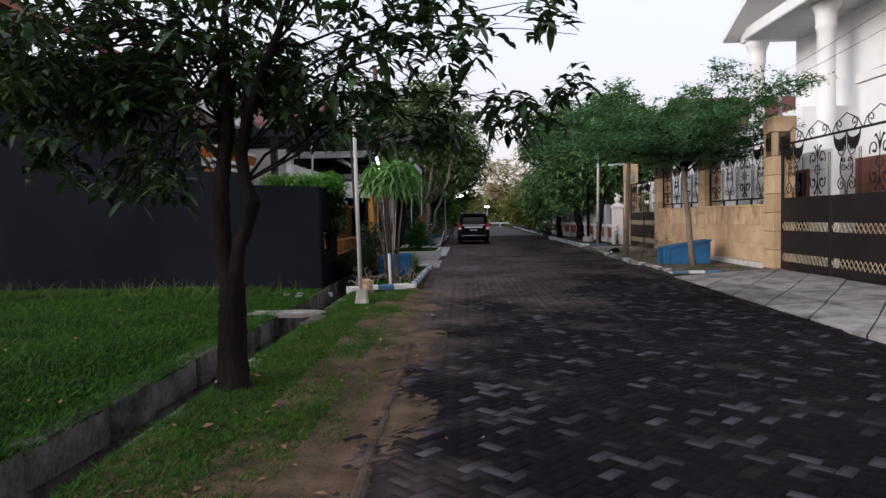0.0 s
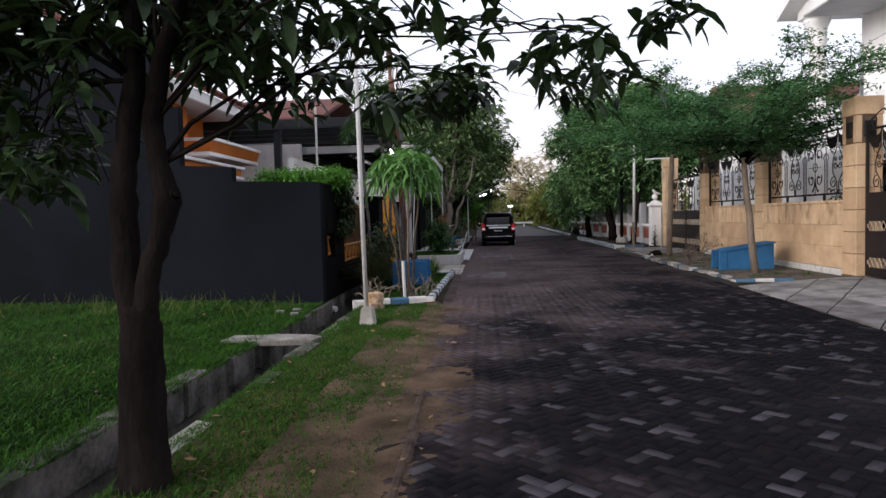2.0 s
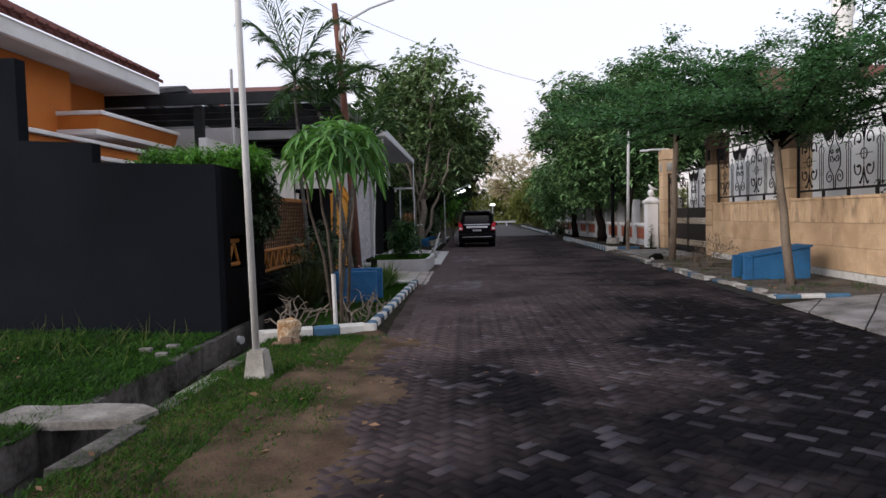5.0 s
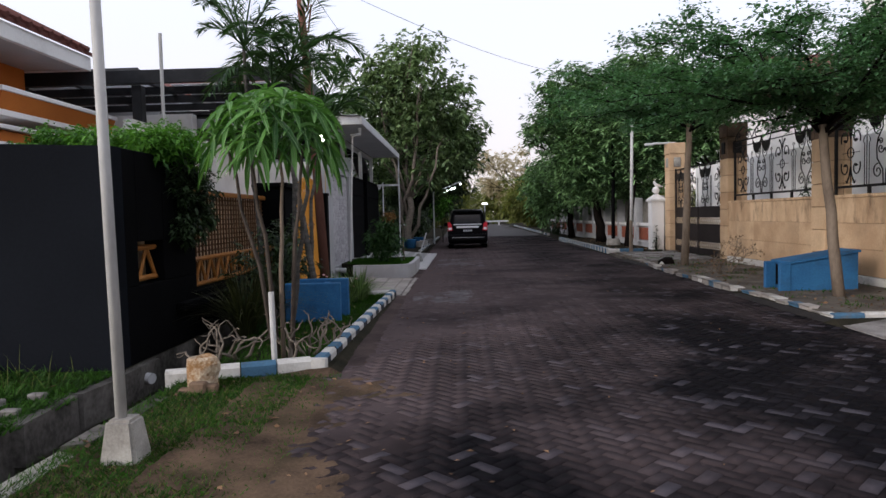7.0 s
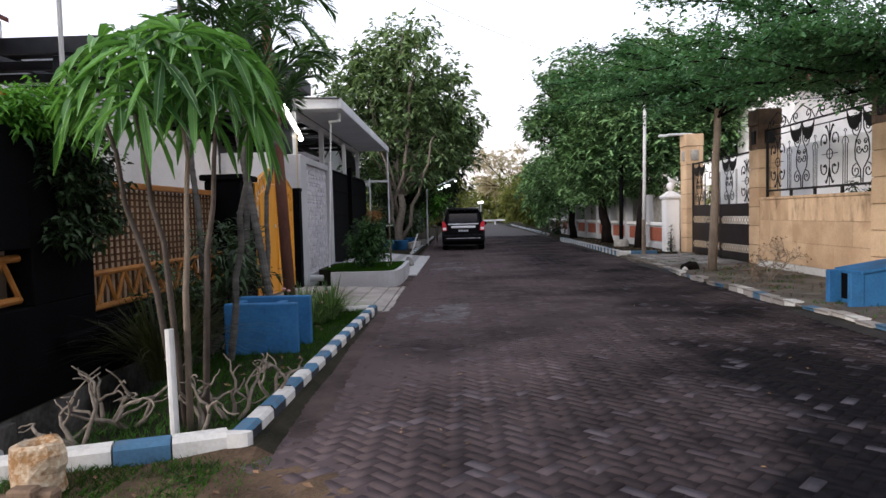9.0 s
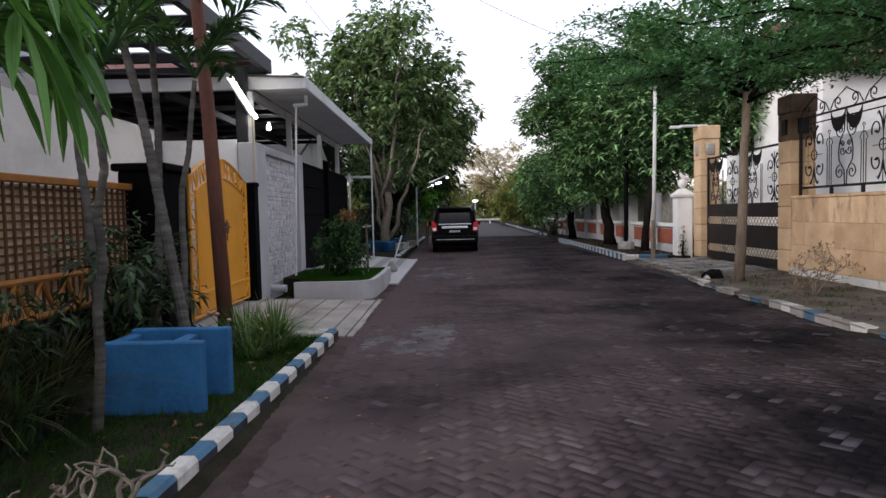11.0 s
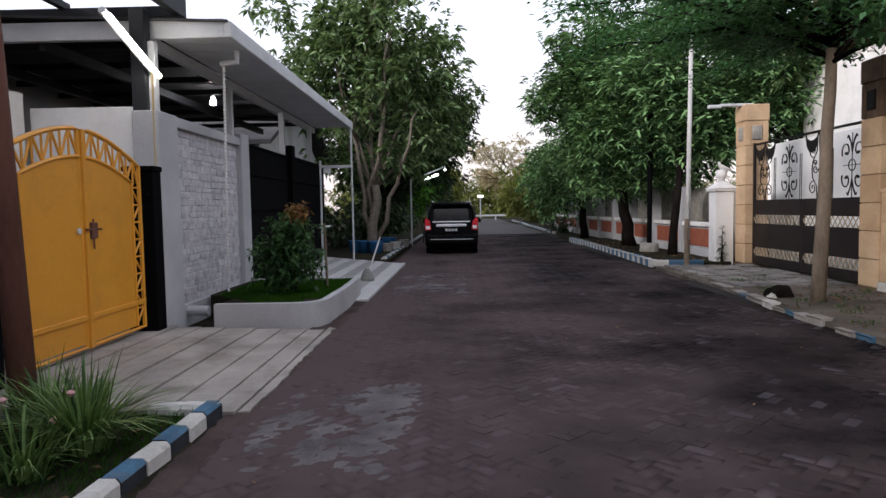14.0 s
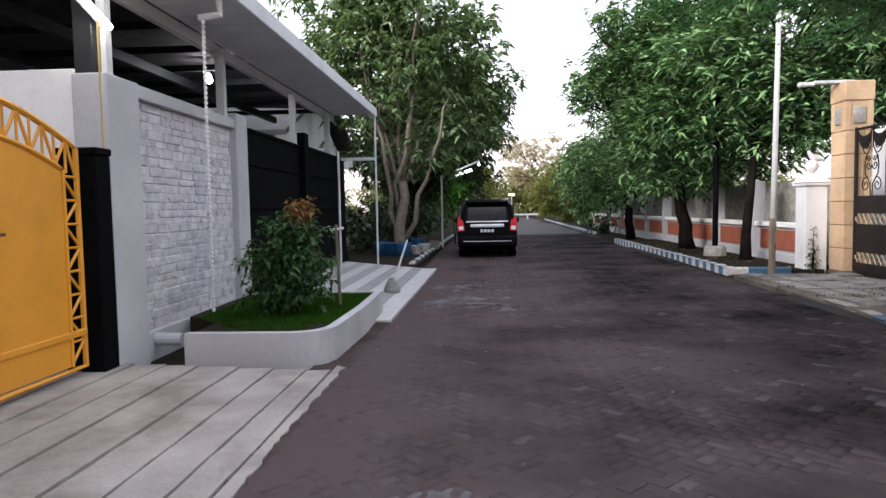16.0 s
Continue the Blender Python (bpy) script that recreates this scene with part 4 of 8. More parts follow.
part("support", bx(9.9, 10.1, 15.0, 15.2, 0.0, 4.8), M_WHITE, lo)
part("support", bx(9.9, 10.1, 9.4, 9.6, 0.0, 4.8), M_WHITE, lo)
vil2 = thing("neighbour_house", (14, 37, 0), "pale house with an orange tiled gable behind trees", "house")
part("wall", bx(11.5, 20, 32.2, 36.5, 0, 5.6), M_WHITE, vil2)
part("roof", prism([(32.0 - 0.6, 5.5), (32.0 - 0.6, 5.7), (34.4, 7.6), (37.2, 5.7), (37.2, 5.5), (34.4, 7.4)], "x", 10.9, 20.5), M_TILEROOF, vil2)

# ---- west: dark house with orange front ----
dw = thing("side_wall_house", (-8, 15.1, 0), "charcoal rendered boundary wall stepping up to a gable", "wall", kind="structure")
prof = [(-30, -0.3), (-3.30, -0.3), (-3.30, 2.45), (-5.05, 2.52), (-5.05, 2.80), (-6.10, 2.86), (-6.10, 4.02), (-6.48, 4.02), (-6.48, 5.55), (-30, 5.65)]
part("render_wall", prism(prof, "y", 15.0, 15.22), M_DARKWALL, dw)
hs = thing("orange_house", (-10, 19, 0), "orange bungalow with red tiled roof and white fascia", "house")
part("wall", bx(-20, -8.3, 15.3, 21.2, 0, 4.75), M_ORANGE, hs)
part("wall_pier", bx(-8.3, -7.75, 15.3, 19.0, 0, 4.74, 0.02), M_ORANGE, hs)
part("ledge", prism([(-8.3, 3.50), (-6.98, 3.50), (-6.87, 3.80), (-8.3, 3.98)], "y", 18.5, 21.9), M_ORANGE, hs, "orange sloping ledge")
part("ledge_moulding", bx(-8.3, -6.84, 18.46, 21.94, 3.80, 3.88, 0.01), M_WHITE, hs)
part("ledge_moulding", bx(-8.3, -6.95, 18.46, 21.94, 3.42, 3.52, 0.01), M_WHITE, hs)
part("lower_ledge", bx(-8.3, -6.36, 15.3, 19.0, 2.88, 3.06, 0.02), M_ORANGE, hs)
part("ledge_moulding", bx(-8.3, -6.28, 15.28, 19.04, 3.06, 3.13, 0.01), M_WHITE, hs)
part("ledge_moulding", bx(-8.3, -6.32, 15.28, 19.04, 2.80, 2.88, 0.01), M_WHITE, hs)
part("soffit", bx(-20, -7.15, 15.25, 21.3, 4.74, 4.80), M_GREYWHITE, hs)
part("fascia", bx(-7.15, -7.05, 15.23, 21.4, 4.72, 5.0, 0.01), M_WHITE, hs, "white fascia board")
part("fascia", bx(-20, -7.15, 21.3, 21.4, 4.72, 5.0, 0.01), M_WHITE, hs)
roof = part("roof", prism([(-7.0, 5.0), (-7.0, 5.08), (-13.2, 8.3), (-20, 5.1), (-20, 5.0), (-13.2, 8.2)], "y", 15.23, 21.5), M_TILEROOF, hs)
for i in range(21):
    y = 15.35 + i * 0.29
    part("roof_tile_ridge", tube([(-6.95, y, 5.09), (-13.2, y, 8.34)], 0.06, 5), M_TILEROOF, roof)
ih = thing("inner_house", (-9, 27, 0), "white plastered house front behind the carport", "house")
part("wall", bx(-16, -6.5, 25.0, 25.3, 0, 4.42), M_WHITE, ih)
part("wall", bx(-16, -7.5, 25.3, 38, 0, 4.9), M_GREYWHITE, ih)
part("roof", prism([(22.5, 4.9), (22.5, 5.0), (26.5, 6.0), (31, 5.0), (31, 4.9), (26.5, 5.85)], "x", -18, -8.6), M_DARKROOF, ih)
part("window", bx(-10.0, -8.6, 24.94, 25.02, 1.0, 2.4, 0.01), M_BLACK, ih, "dark window")

# carport of dark steel over the amber gate
cp = thing("carport", (-5, 22.5, 0), "dark steel carport with white translucent sheets", "carport")
for y in (22.4, 23.4, 24.5, 25.6):
    part("beam", bx(-9.4, -2.95, y - 0.05, y + 0.05, 4.42, 4.58, 0.005), M_STEELDARK, cp)
for x in (-3.0, -4.6, -6.2, -7.8):
    part("rafter", bx(x - 0.05, x + 0.05, 21.4, 25.7, 4.58, 4.68, 0.005), M_STEELDARK, cp)
part("edge_beam", bx(-3.02, -2.90, 21.4, 25.75, 4.45, 4.72, 0.005), M_STEELDARK, cp)
part("edge_beam", bx(-9.4, -2.9, 21.36, 21.46, 4.45, 4.72, 0.005), M_STEELDARK, cp)
M_SHEET = mat("white_roof_sheet", (0.8, 0.82, 0.85), (0.72, 0.74, 0.77), rough=0.4, bump=0.05)
M_SHEET.node_tree.nodes["Principled BSDF"].inputs["Transmission Weight"].default_value = 0.55
for x in (-3.8, -5.4, -7.0, -8.6):
    for y in (21.95, 23.0, 24.05, 25.1):
        part("roof_sheet", bx(x - 0.62, x + 0.62, y - 0.30, y + 0.30, 4.685, 4.70), M_SHEET, cp)
part("post", bx(-3.45, -3.25, 25.15, 25.35, 0, 4.45, 0.01), M_STEELDARK, cp)
part("post", bx(-6.3, -6.1, 21.5, 21.7, 0, 4.45, 0.01), M_STEELDARK, cp)

# low black wall, truss rail and lattice along the front
fw = thing("front_wall", (-3.4, 18.5, 0), "black front wall with an open lattice above a low base", "wall", kind="structure")
part("base", bx(-3.55, -3.30, 15.22, 17.10, -0.5, 0.92, 0.01), M_BLACK, fw)
part("base", bx(-3.55, -3.30, 17.10, 21.23, -0.5, 0.68, 0.01), M_BLACK, fw)
part("ledge", bx(-3.298, -3.18, 16.4, 21.24, 0.50, 0.60, 0.01), M_BLACK, fw)
part("pier", bx(-3.55, -3.30, 15.22, 15.50, 0.92, 2.45, 0.01), M_BLACK, fw)
part("pier", bx(-3.55, -3.30, 16.15, 17.10, 0.92, 2.45, 0.01), M_BLACK, fw)
part("lintel", bx(-3.55, -3.30, 15.50, 16.15, 1.42, 2.45, 0.01), M_BLACK, fw)
part("pier", bx(-3.75, -3.16, 21.25, 22.02, 0.0, 2.28, 0.02), M_BLACK, fw)
part("pier_cap", bx(-3.81, -3.10, 21.19, 22.06, 2.28, 2.38, 0.02), M_BLACK, fw)


def truss(y0, y1, z0, z1, x):
    t = thing("truss_rail", (x, (y0 + y1) / 2, z0), "orange varnished wooden rail with slanting struts set in the black wall", "rail", "truss rails")
    part("rail", tube([(x, y0, z0), (x, y1, z0)], 0.035, 8), M_BAMBOO, t)
    part("rail", tube([(x, y0, z1), (x, y1, z1)], 0.035, 8), M_BAMBOO, t)
    n = max(2, round((y1 - y0) / 0.19))
    d = (y1 - y0) / n
    for i in range(n):
        a, b = (z0, z1) if i % 2 else (z1, z0)
        part("strut", tube([(x, y0 + i * d, a), (x, y0 + (i + 1) * d, b)], 0.024, 6), M_BAMBOO, t)


truss(15.52, 16.13, 0.98, 1.34, -3.42)
truss(17.14, 21.20, 0.74, 1.10, -3.42)
lat = thing("lattice_fence", (-3.6, 19.3, 1.4), "brown lattice fence with an orange top rail", "fence")
part("top_rail", bx(-3.64, -3.54, 17.1, 21.22, 2.03, 2.11, 0.01), M_BAMBOO, lat)
# added panel stands in for the wall behind and brightens the gaps
part("backing_mat", bx(-3.665, -3.645, 17.1, 21.22, 1.12, 2.02), mat("cream_backing", (0.82, 0.68, 0.50), (0.62, 0.47, 0.32), coords="Position", scale=8, fine=60), lat, "cream panel added behind the laths")
for i in range(31):
    y = 17.16 + i * 0.13
    part("lath", bx(-3.605, -3.58, y - 0.011, y + 0.011, 0.66, 2.03), M_LATH, lat)
for i in range(11):
    z = 1.18 + i * 0.08
    part("cross_lath", bx(-3.625, -3.606, 17.1, 21.22, z - 0.012, z + 0.012), M_LATH, lat)
inn = part("wall_inner", bx(-4.15, -4.0, 15.3, 21.0, 0, 2.0), mat("cream_plaster", (0.72, 0.56, 0.40), (0.55, 0.40, 0.27), coords="Position", scale=2, fine=30))
tagged(inn, "cream plastered inner wall behind the lattice", "wall", kind="structure")

# amber two-leaf arched gate
ag = thing("arched_gate", (-3.18, 23.4, 0.15), "amber-painted double metal gate with an arched truss border", "gate")
GX = -3.18
def arch(y):
    return 2.22 + 0.38 * math.cos((y - 23.40) / 1.40 * math.pi / 2)
for a, b in ((22.08, 23.38), (23.42, 24.72)):
    n = 14
    ys = [a + 0.04 + (b - a - 0.08) * i / n for i in range(n + 1)]
    inner = b - 0.26 if b > 24 else b
    innera = a if b > 24 else a + 0.26
    yi = [innera + (inner - innera) * i / n for i in range(n + 1)]
    poly = [(yi[0], 0.24)] + [(yi[-1], 0.24)] + [(y, arch(y) - 0.30) for y in yi[::-1]]
    lf = part("gate_leaf", prism(poly, "x", GX - 0.012, GX + 0.012), M_YELLOW, ag)
    part("outer_frame", tube([(GX, ys[0], 0.20)] + [(GX, y, arch(y)) for y in ys] + [(GX, ys[-1], 0.20), (GX, ys[0], 0.20)], 0.028, 6), M_YELLOW, lf)
    part("inner_frame", tube([(GX + 0.012, yi[0], 0.24)] + [(GX + 0.012, y, arch(y) - 0.30) for y in yi] + [(GX + 0.012, yi[-1], 0.24)], 0.022, 6), M_YELLOW, lf)
    part("rail", bx(GX - 0.02, GX + 0.03, a + 0.03, b - 0.03, 0.50, 0.56, 0.006), M_YELLOW, lf)
    st = bmesh.new()
    m = 8
    for i in range(m):
        p, q = ys[0] + (ys[-1] - ys[0]) * i / m, ys[0] + (ys[-1] - ys[0]) * (i + 1) / m
        if i % 2:
            tube([(GX, p, arch(p)), (GX, q, arch(q) - 0.3)], 0.015, 5, st)
        else:
            tube([(GX, p, arch(p) - 0.3), (GX, q, arch(q))], 0.015, 5, st)
        tube([(GX, q, arch(q)), (GX, q, arch(q) - 0.3)], 0.013, 5, st)
    outer, inn2 = (b - 0.04, b - 0.26) if b > 24 else (a + 0.04, a + 0.26)
    k = 8
    for i in range(k):
        z0, z1 = 0.24 + i * 0.22, 0.24 + (i + 1) * 0.22
        tube([(GX, outer, z0), (GX, inn2, z1)] if i % 2 else [(GX, inn2, z0), (GX, outer, z1)], 0.015, 5, st)
        tube([(GX, outer, z1), (GX, inn2, z1)], 0.013, 5, st)
    part("border_truss", st, M_YELLOW, lf)
part("centre_stile", bx(GX - 0.03, GX + 0.045, 23.365, 23.435, 0.18, 2.60, 0.008), M_YELLOW, ag)
bm = bx(GX + 0.03, GX + 0.07, 23.44, 23.56, 1.40, 1.58, 0.01)
tube([(GX + 0.06, 23.34, 1.50), (GX + 0.06, 23.64, 1.50)], 0.013, 6, bm)
tube([(GX + 0.06, 23.48, 1.28), (GX + 0.06, 23.48, 1.62)], 0.011, 6, bm)
part("latch", bm, M_RUST, ag, "sliding bolt with a padlock plate")
part("lock_hole", tube([(GX + 0.02, 23.26, 1.49), (GX + 0.035, 23.26, 1.49)], 0.035, 12), M_GREYSTEEL, ag)
gpier = thing("gate_pier", (-3.2, 24.87, 0), "black painted gate pier", "pier")
part("shaft", bx(-3.42, -3.03, 24.75, 25.0, -0.02, 2.22, 0.012), M_BLACK, gpier)
part("cap", bx(-3.44, -3.01, 24.735, 25.005, 2.22, 2.29, 0.012), M_BLACK, gpier)
part("hinge", tube([(-3.1, 24.74, 1.9), (-3.1, 24.70, 1.9)], 0.03, 8), M_BLACK, gpier)
ret = part("wall_return", bx(-4.85, -3.44, 25.12, 25.26, 0, 3.12, 0.01), M_WHITE)
tagged(ret, "white plaster wall end behind the arched gate", "wall", kind="structure")
scr = part("wall_screen", bx(-5.0, -4.85, 18.6, 25.0, 0, 3.3), M_WHITE)
tagged(scr, "white plaster screen wall behind the amber gate", "wall", kind="structure")

# west driveway of long concrete strips
dv = thing("driveway_3", (-2.3, 23.5, 0), "pale concrete driveway of long strips with open joints", "driveway", kind="structure")
xs = [-3.92, -3.60, -3.27, -2.95, -2.62, -2.27, -1.85, -1.49, -1.15, -0.90]
for a, b in zip(xs, xs[1:]):
    z0 = 0.035 + 0.085 * (-0.86 - b) / 2.3
    rim = [(a + 0.001 + rng0.uniform(0, 0.011), 21.50 + 0.19 * i) for i in range(20)] + [(b - 0.001 - rng0.uniform(0, 0.011), 25.14 - 0.19 * i) for i in range(20)]
    rim[0], rim[-1] = (rim[0][0], 21.50 + rng0.uniform(-0.04, 0.04)), (rim[-1][0], 21.50)
    bm = prism(rim, "z", -0.04, z0 + rng0.uniform(-0.004, 0.004))
    part("strip", bm, M_CONC, dv)
edge = bmesh.new()
rim = [(-0.888, 21.52)] + [(-0.80 + 0.05 * smooth_noise(0.0, 21.55 + i * 0.07, 1.1, 91) + 0.035 * smooth_noise(0.0, 21.55 + i * 0.07, 5.0, 92) + rng0.uniform(-0.010, 0.010), 21.55 + i * 0.07) for i in range(54)] + [(-0.888, 25.36)]
prism(rim, "z", -0.04, 0.026, edge)
part("broken_edge", edge, M_CONC, dv)
bed3 = part("joint_soil", bx(-3.9, -0.92, 21.52, 25.1, -0.05, -0.012), M_MUD, dv)

# stone-faced wall beside the drive
sw = thing("stone_faced_wall", (-3.4, 27.4, 0), "pale grey wall with an inset of rough white-grey ledge stone", "wall", kind="structure")
part("frame_post", bx(-3.40, -3.04, 25.01, 25.62, -0.02, 3.05, 0.012), M_GREYWHITE, sw)
part("frame_head", bx(-3.38, -3.075, 25.62, 28.40, 2.90, 3.05, 0.01), M_GREYWHITE, sw)
part("frame_post", bx(-3.42, -3.05, 28.40, 28.85, -0.02, 3.14, 0.012), M_GREYWHITE, sw)
part("frame_foot", bx(-3.38, -3.09, 25.62, 28.40, -0.02, 0.32, 0.01), M_GREYWHITE, sw)
M_LEDGE = mat("ledge_stone", (0.64, 0.625, 0.645), (0.30, 0.285, 0.315), rough=0.85, coords="Position", scale=7, fine=60, bump=0.6, dist=0.012, objrand=0.22, mix=0.75)
part("backing", bx(-3.38, -3.158, 25.62, 28.40, 0.32, 2.90), M_LEDGE, sw)
rngS = random.Random(12)
z = 0.325
while z < 2.87:
    h = rngS.uniform(0.075, 0.125)
    y = 25.625 - rngS.uniform(0, 0.15)
    while y < 28.39:
        ln = rngS.uniform(0.2, 0.5)
        a, b = max(y, 25.625), min(y + ln, 28.395)
        if b - a > 0.04:
            d = rngS.uniform(0.0, 0.010)
            z1, e, k1, k2 = min(z + h, 2.895), b - a, rngS.uniform(0.02, 0.09), rngS.uniform(0.02, 0.09)
            zc = z + (z1 - z) * rngS.uniform(0.25, 0.6)
            rim = [(a, zc), (a + e * k1, z), (b - e * k2, z), (b, zc), (b - e * k2, z1), (a + e * k1, z1)]
            bm = bmesh.new()
            back = [bm.verts.new((-3.185, p, q)) for p, q in rim]
            mid = [bm.verts.new((-3.155 + rngS.uniform(-0.01, 0.006), p, q)) for p, q in rim]
            top = [bm.verts.new((-3.15 + d + rngS.uniform(-0.006, 0.006), (a + b) / 2 + (p - (a + b) / 2) * 0.9, zc + (q - zc) * 0.8)) for p, q in rim]
            for lo, up in ((back, mid), (mid, top)):
                for i in range(6):
                    bm.faces.new((lo[i], lo[(i + 1) % 6], up[(i + 1) % 6], up[i]))
            bm.faces.new(top)
            part("ledge_stone", bm, M_LEDGE, sw)
        y += ln
    z += h
part("drain_pipe", tube([(-3.1, 25.85, 0.22), (-2.78, 25.85, 0.21)], 0.075, 14), M_GREYWHITE, sw, "stub of white drain pipe")

# planter with rounded corner
pl = thing("planter", (-1.9, 27.2, 0), "low pale grey planter wall with a rounded corner", "planter")
def rounded(off):
    pts = [(-2.50, 25.30 + off)]
    for i in range(7):
        a = -math.pi / 2 + i * math.pi / 12
        pts.append((-1.42 + (0.46 - off) * math.cos(a), 25.76 + (0.46 - off) * math.sin(a)))
    return pts + [(-0.92 - off, 27.2), (-0.95 - off, 28.75 - off), (-3.04, 28.75 - off), (-3.04, 26.6), (-2.50, 26.2)]
outer, inner = rounded(0.0), rounded(0.11)
bm = bmesh.new()
n = len(outer)
O0 = [bm.verts.new((*p, -0.03)) for p in outer]
O1 = [bm.verts.new((*p, 0.38)) for p in outer]
I1 = [bm.verts.new((*p, 0.38)) for p in inner]
I0 = [bm.verts.new((*p, 0.25)) for p in inner]
for i in range(n - 3):
    for A, B in ((O0, O1), (O1, I1), (I1, I0)):
        bm.faces.new((A[i], A[i + 1], B[i + 1], B[i]))
bm.faces.new((O0[0], O1[0], I1[0], I0[0]))
bmesh.ops.recalc_face_normals(bm, faces=bm.faces)
part("planter_wall", bm, M_GREYWHITE, pl)
part("soil", prism(rounded(0.10), "z", 0.0, 0.35), M_SOIL, pl)

# striped tile ramp
tr = thing("tile_ramp", (-2, 32.4, 0), "ramp of grey and white striped tiles", "ramp", kind="structure")
M_TW = mat("white_tile", (0.56, 0.55, 0.55), (0.46, 0.45, 0.45), rough=0.4, coords="Position", scale=3, fine=30, bump=0.1)
M_TG = mat("grey_tile", (0.34, 0.33, 0.335), (0.27, 0.26, 0.27), rough=0.4, coords="Position", scale=3, fine=30, bump=0.1)
for i in range(10):
    for j in range(18):
        xa, xb, ya = -0.80 - 0.25 * (i + 1), -0.80 - 0.25 * i, 28.95 + 0.4 * j
        za, zb = 0.03 + 0.1 * (-0.80 - xa), 0.03 + 0.1 * (-0.80 - xb)
        bm = bmesh.new()
        g = 0.004
        vs = [bm.verts.new(c) for c in ((xa + g, ya + g, za), (xb - g, ya + g, zb), (xb - g, ya + 0.4 - g, zb), (xa + g, ya + 0.4 - g, za))]
        lo2 = [bm.verts.new((v.co.x, v.co.y, v.co.z - 0.08)) for v in vs]
        bm.faces.new(vs)
        for k in range(4):
            bm.faces.new((vs[k], lo2[k], lo2[(k + 1) % 4], vs[(k + 1) % 4]))
        part("tile", bm, M_TG if i % 2 else M_TW, tr)
part("ramp_lip", prism([(-0.98, 28.0), (-0.72, 28.05), (-0.66, 36.1), (-0.80, 36.1), (-0.80, 28.95), (-0.98, 28.95)], "z", -0.03, 0.045), M_TW, tr)

# black sheet gate panels under the pale canopy
bg = thing("black_gate", (-3.4, 33.3, 0.2), "tall black sheet-metal sliding gate panels", "gate")
part("panel", bx(-3.20, -3.14, 28.87, 32.0, 0.22, 2.98, 0.01), M_BLACK, bg)
part("panel", bx(-3.20, -3.14, 32.35, 36.3, 0.22, 3.05, 0.01), M_BLACK, bg)
part("post", bx(-3.30, -3.02, 32.02, 32.33, 0.1, 3.26, 0.01), M_BLACK, bg)
for z in (0.3, 1.0, 1.7, 2.4, 2.95):
    part("rail", bx(-3.137, -3.105, 28.92, 31.95, z, z + 0.05, 0.005), M_BLACK, bg)
    part("rail", bx(-3.137, -3.105, 32.40, 36.25, z, z + 0.05, 0.005), M_BLACK, bg)

# pale steel canopy
cn = thing("canopy", (-5, 31, 0), "pale grey steel canopy with ribbed underside", "canopy")
part("fascia", bx(-2.26, -2.16, 25.45, 36.0, 4.10, 4.32, 0.01), M_GREYSTEEL, cn)
part("end_fascia", bx(-8.0, -2.26, 25.45, 25.55, 4.10, 4.36, 0.01), M_GREYSTEEL, cn)
part("roof_sheet", prism([(-8.2, 4.55), (-2.2, 4.30), (-2.2, 4.33), (-8.2, 4.58)], "y", 25.4, 36.05), M_DARKROOF, cn)
for i in range(8):
    y = 26.2 + i * 1.32
    part("rafter", bx(-8.1, -3.41, y - 0.03, y + 0.03, 4.16, 4.27, 0.004), M_STEELDARK, cn)
for i in range(22):
    part("soffit_slat", bx(-3.29, -2.265, 25.57 + 0.475 * i, 25.57 + 0.475 * i + 0.46, 4.17, 4.195, 0.004), M_GREYSTEEL, cn)
part("purlin", bx(-3.40, -3.30, 25.56, 35.95, 4.0, 4.155, 0.004), M_GREYSTEEL, cn)
for x in (-4.9, -6.5):
    part("purlin", bx(x - 0.05, x + 0.05, 25.56, 35.95, 4.0, 4.155, 0.004), M_STEELDARK, cn)
for y in (25.3, 28.3, 31.9, 34.8):
    part("post", bx(-3.28, -3.16, y - 0.055, y + 0.055, 2.9, 4.02, 0.004), M_GREYSTEEL, cn)
part("slim_post", tube([(-2.2, 35.85, 0.15), (-2.2, 35.85, 4.1)], 0.028, 8), M_GREYSTEEL, cn)
part("slim_post", tube([(-2.55, 33.0, 0.18), (-2.55, 33.0, 2.95)], 0.026, 8), M_GREYSTEEL, cn)
part("cross_bar", bx(-3.4, -2.2, 35.8, 35.88, 2.95, 3.03, 0.004), M_GREYSTEEL, cn)
part("gutter_elbow", tube([(-2.35, 26.22, 4.1), (-2.35, 26.22, 3.93), (-2.60, 26.22, 3.90)], 0.045, 10), M_GREYSTEEL, cn)
ch = thing("rain_chain", (-2.6, 26.4, 0.3), "pale rain chain hanging from the canopy gutter", "chain")
link = bpy.data.meshes.new("link")
bm = tube([(0, 0, 0), (0.006, 0.006, -0.028), (0, 0, -0.056)], [0.012, 0.026, 0.012], 6)
bm.to_mesh(link)
bm.free()
link.materials.append(M_WHITE)
for i in range(62):
    t = i / 62
    ob = new("link", link)
    ob.parent = ch
    ob.location = Vector((-2.56 - 0.25 * t, 26.22 + 0.55 * t, 3.88 - t * 3.5)) - WLOC[ch]

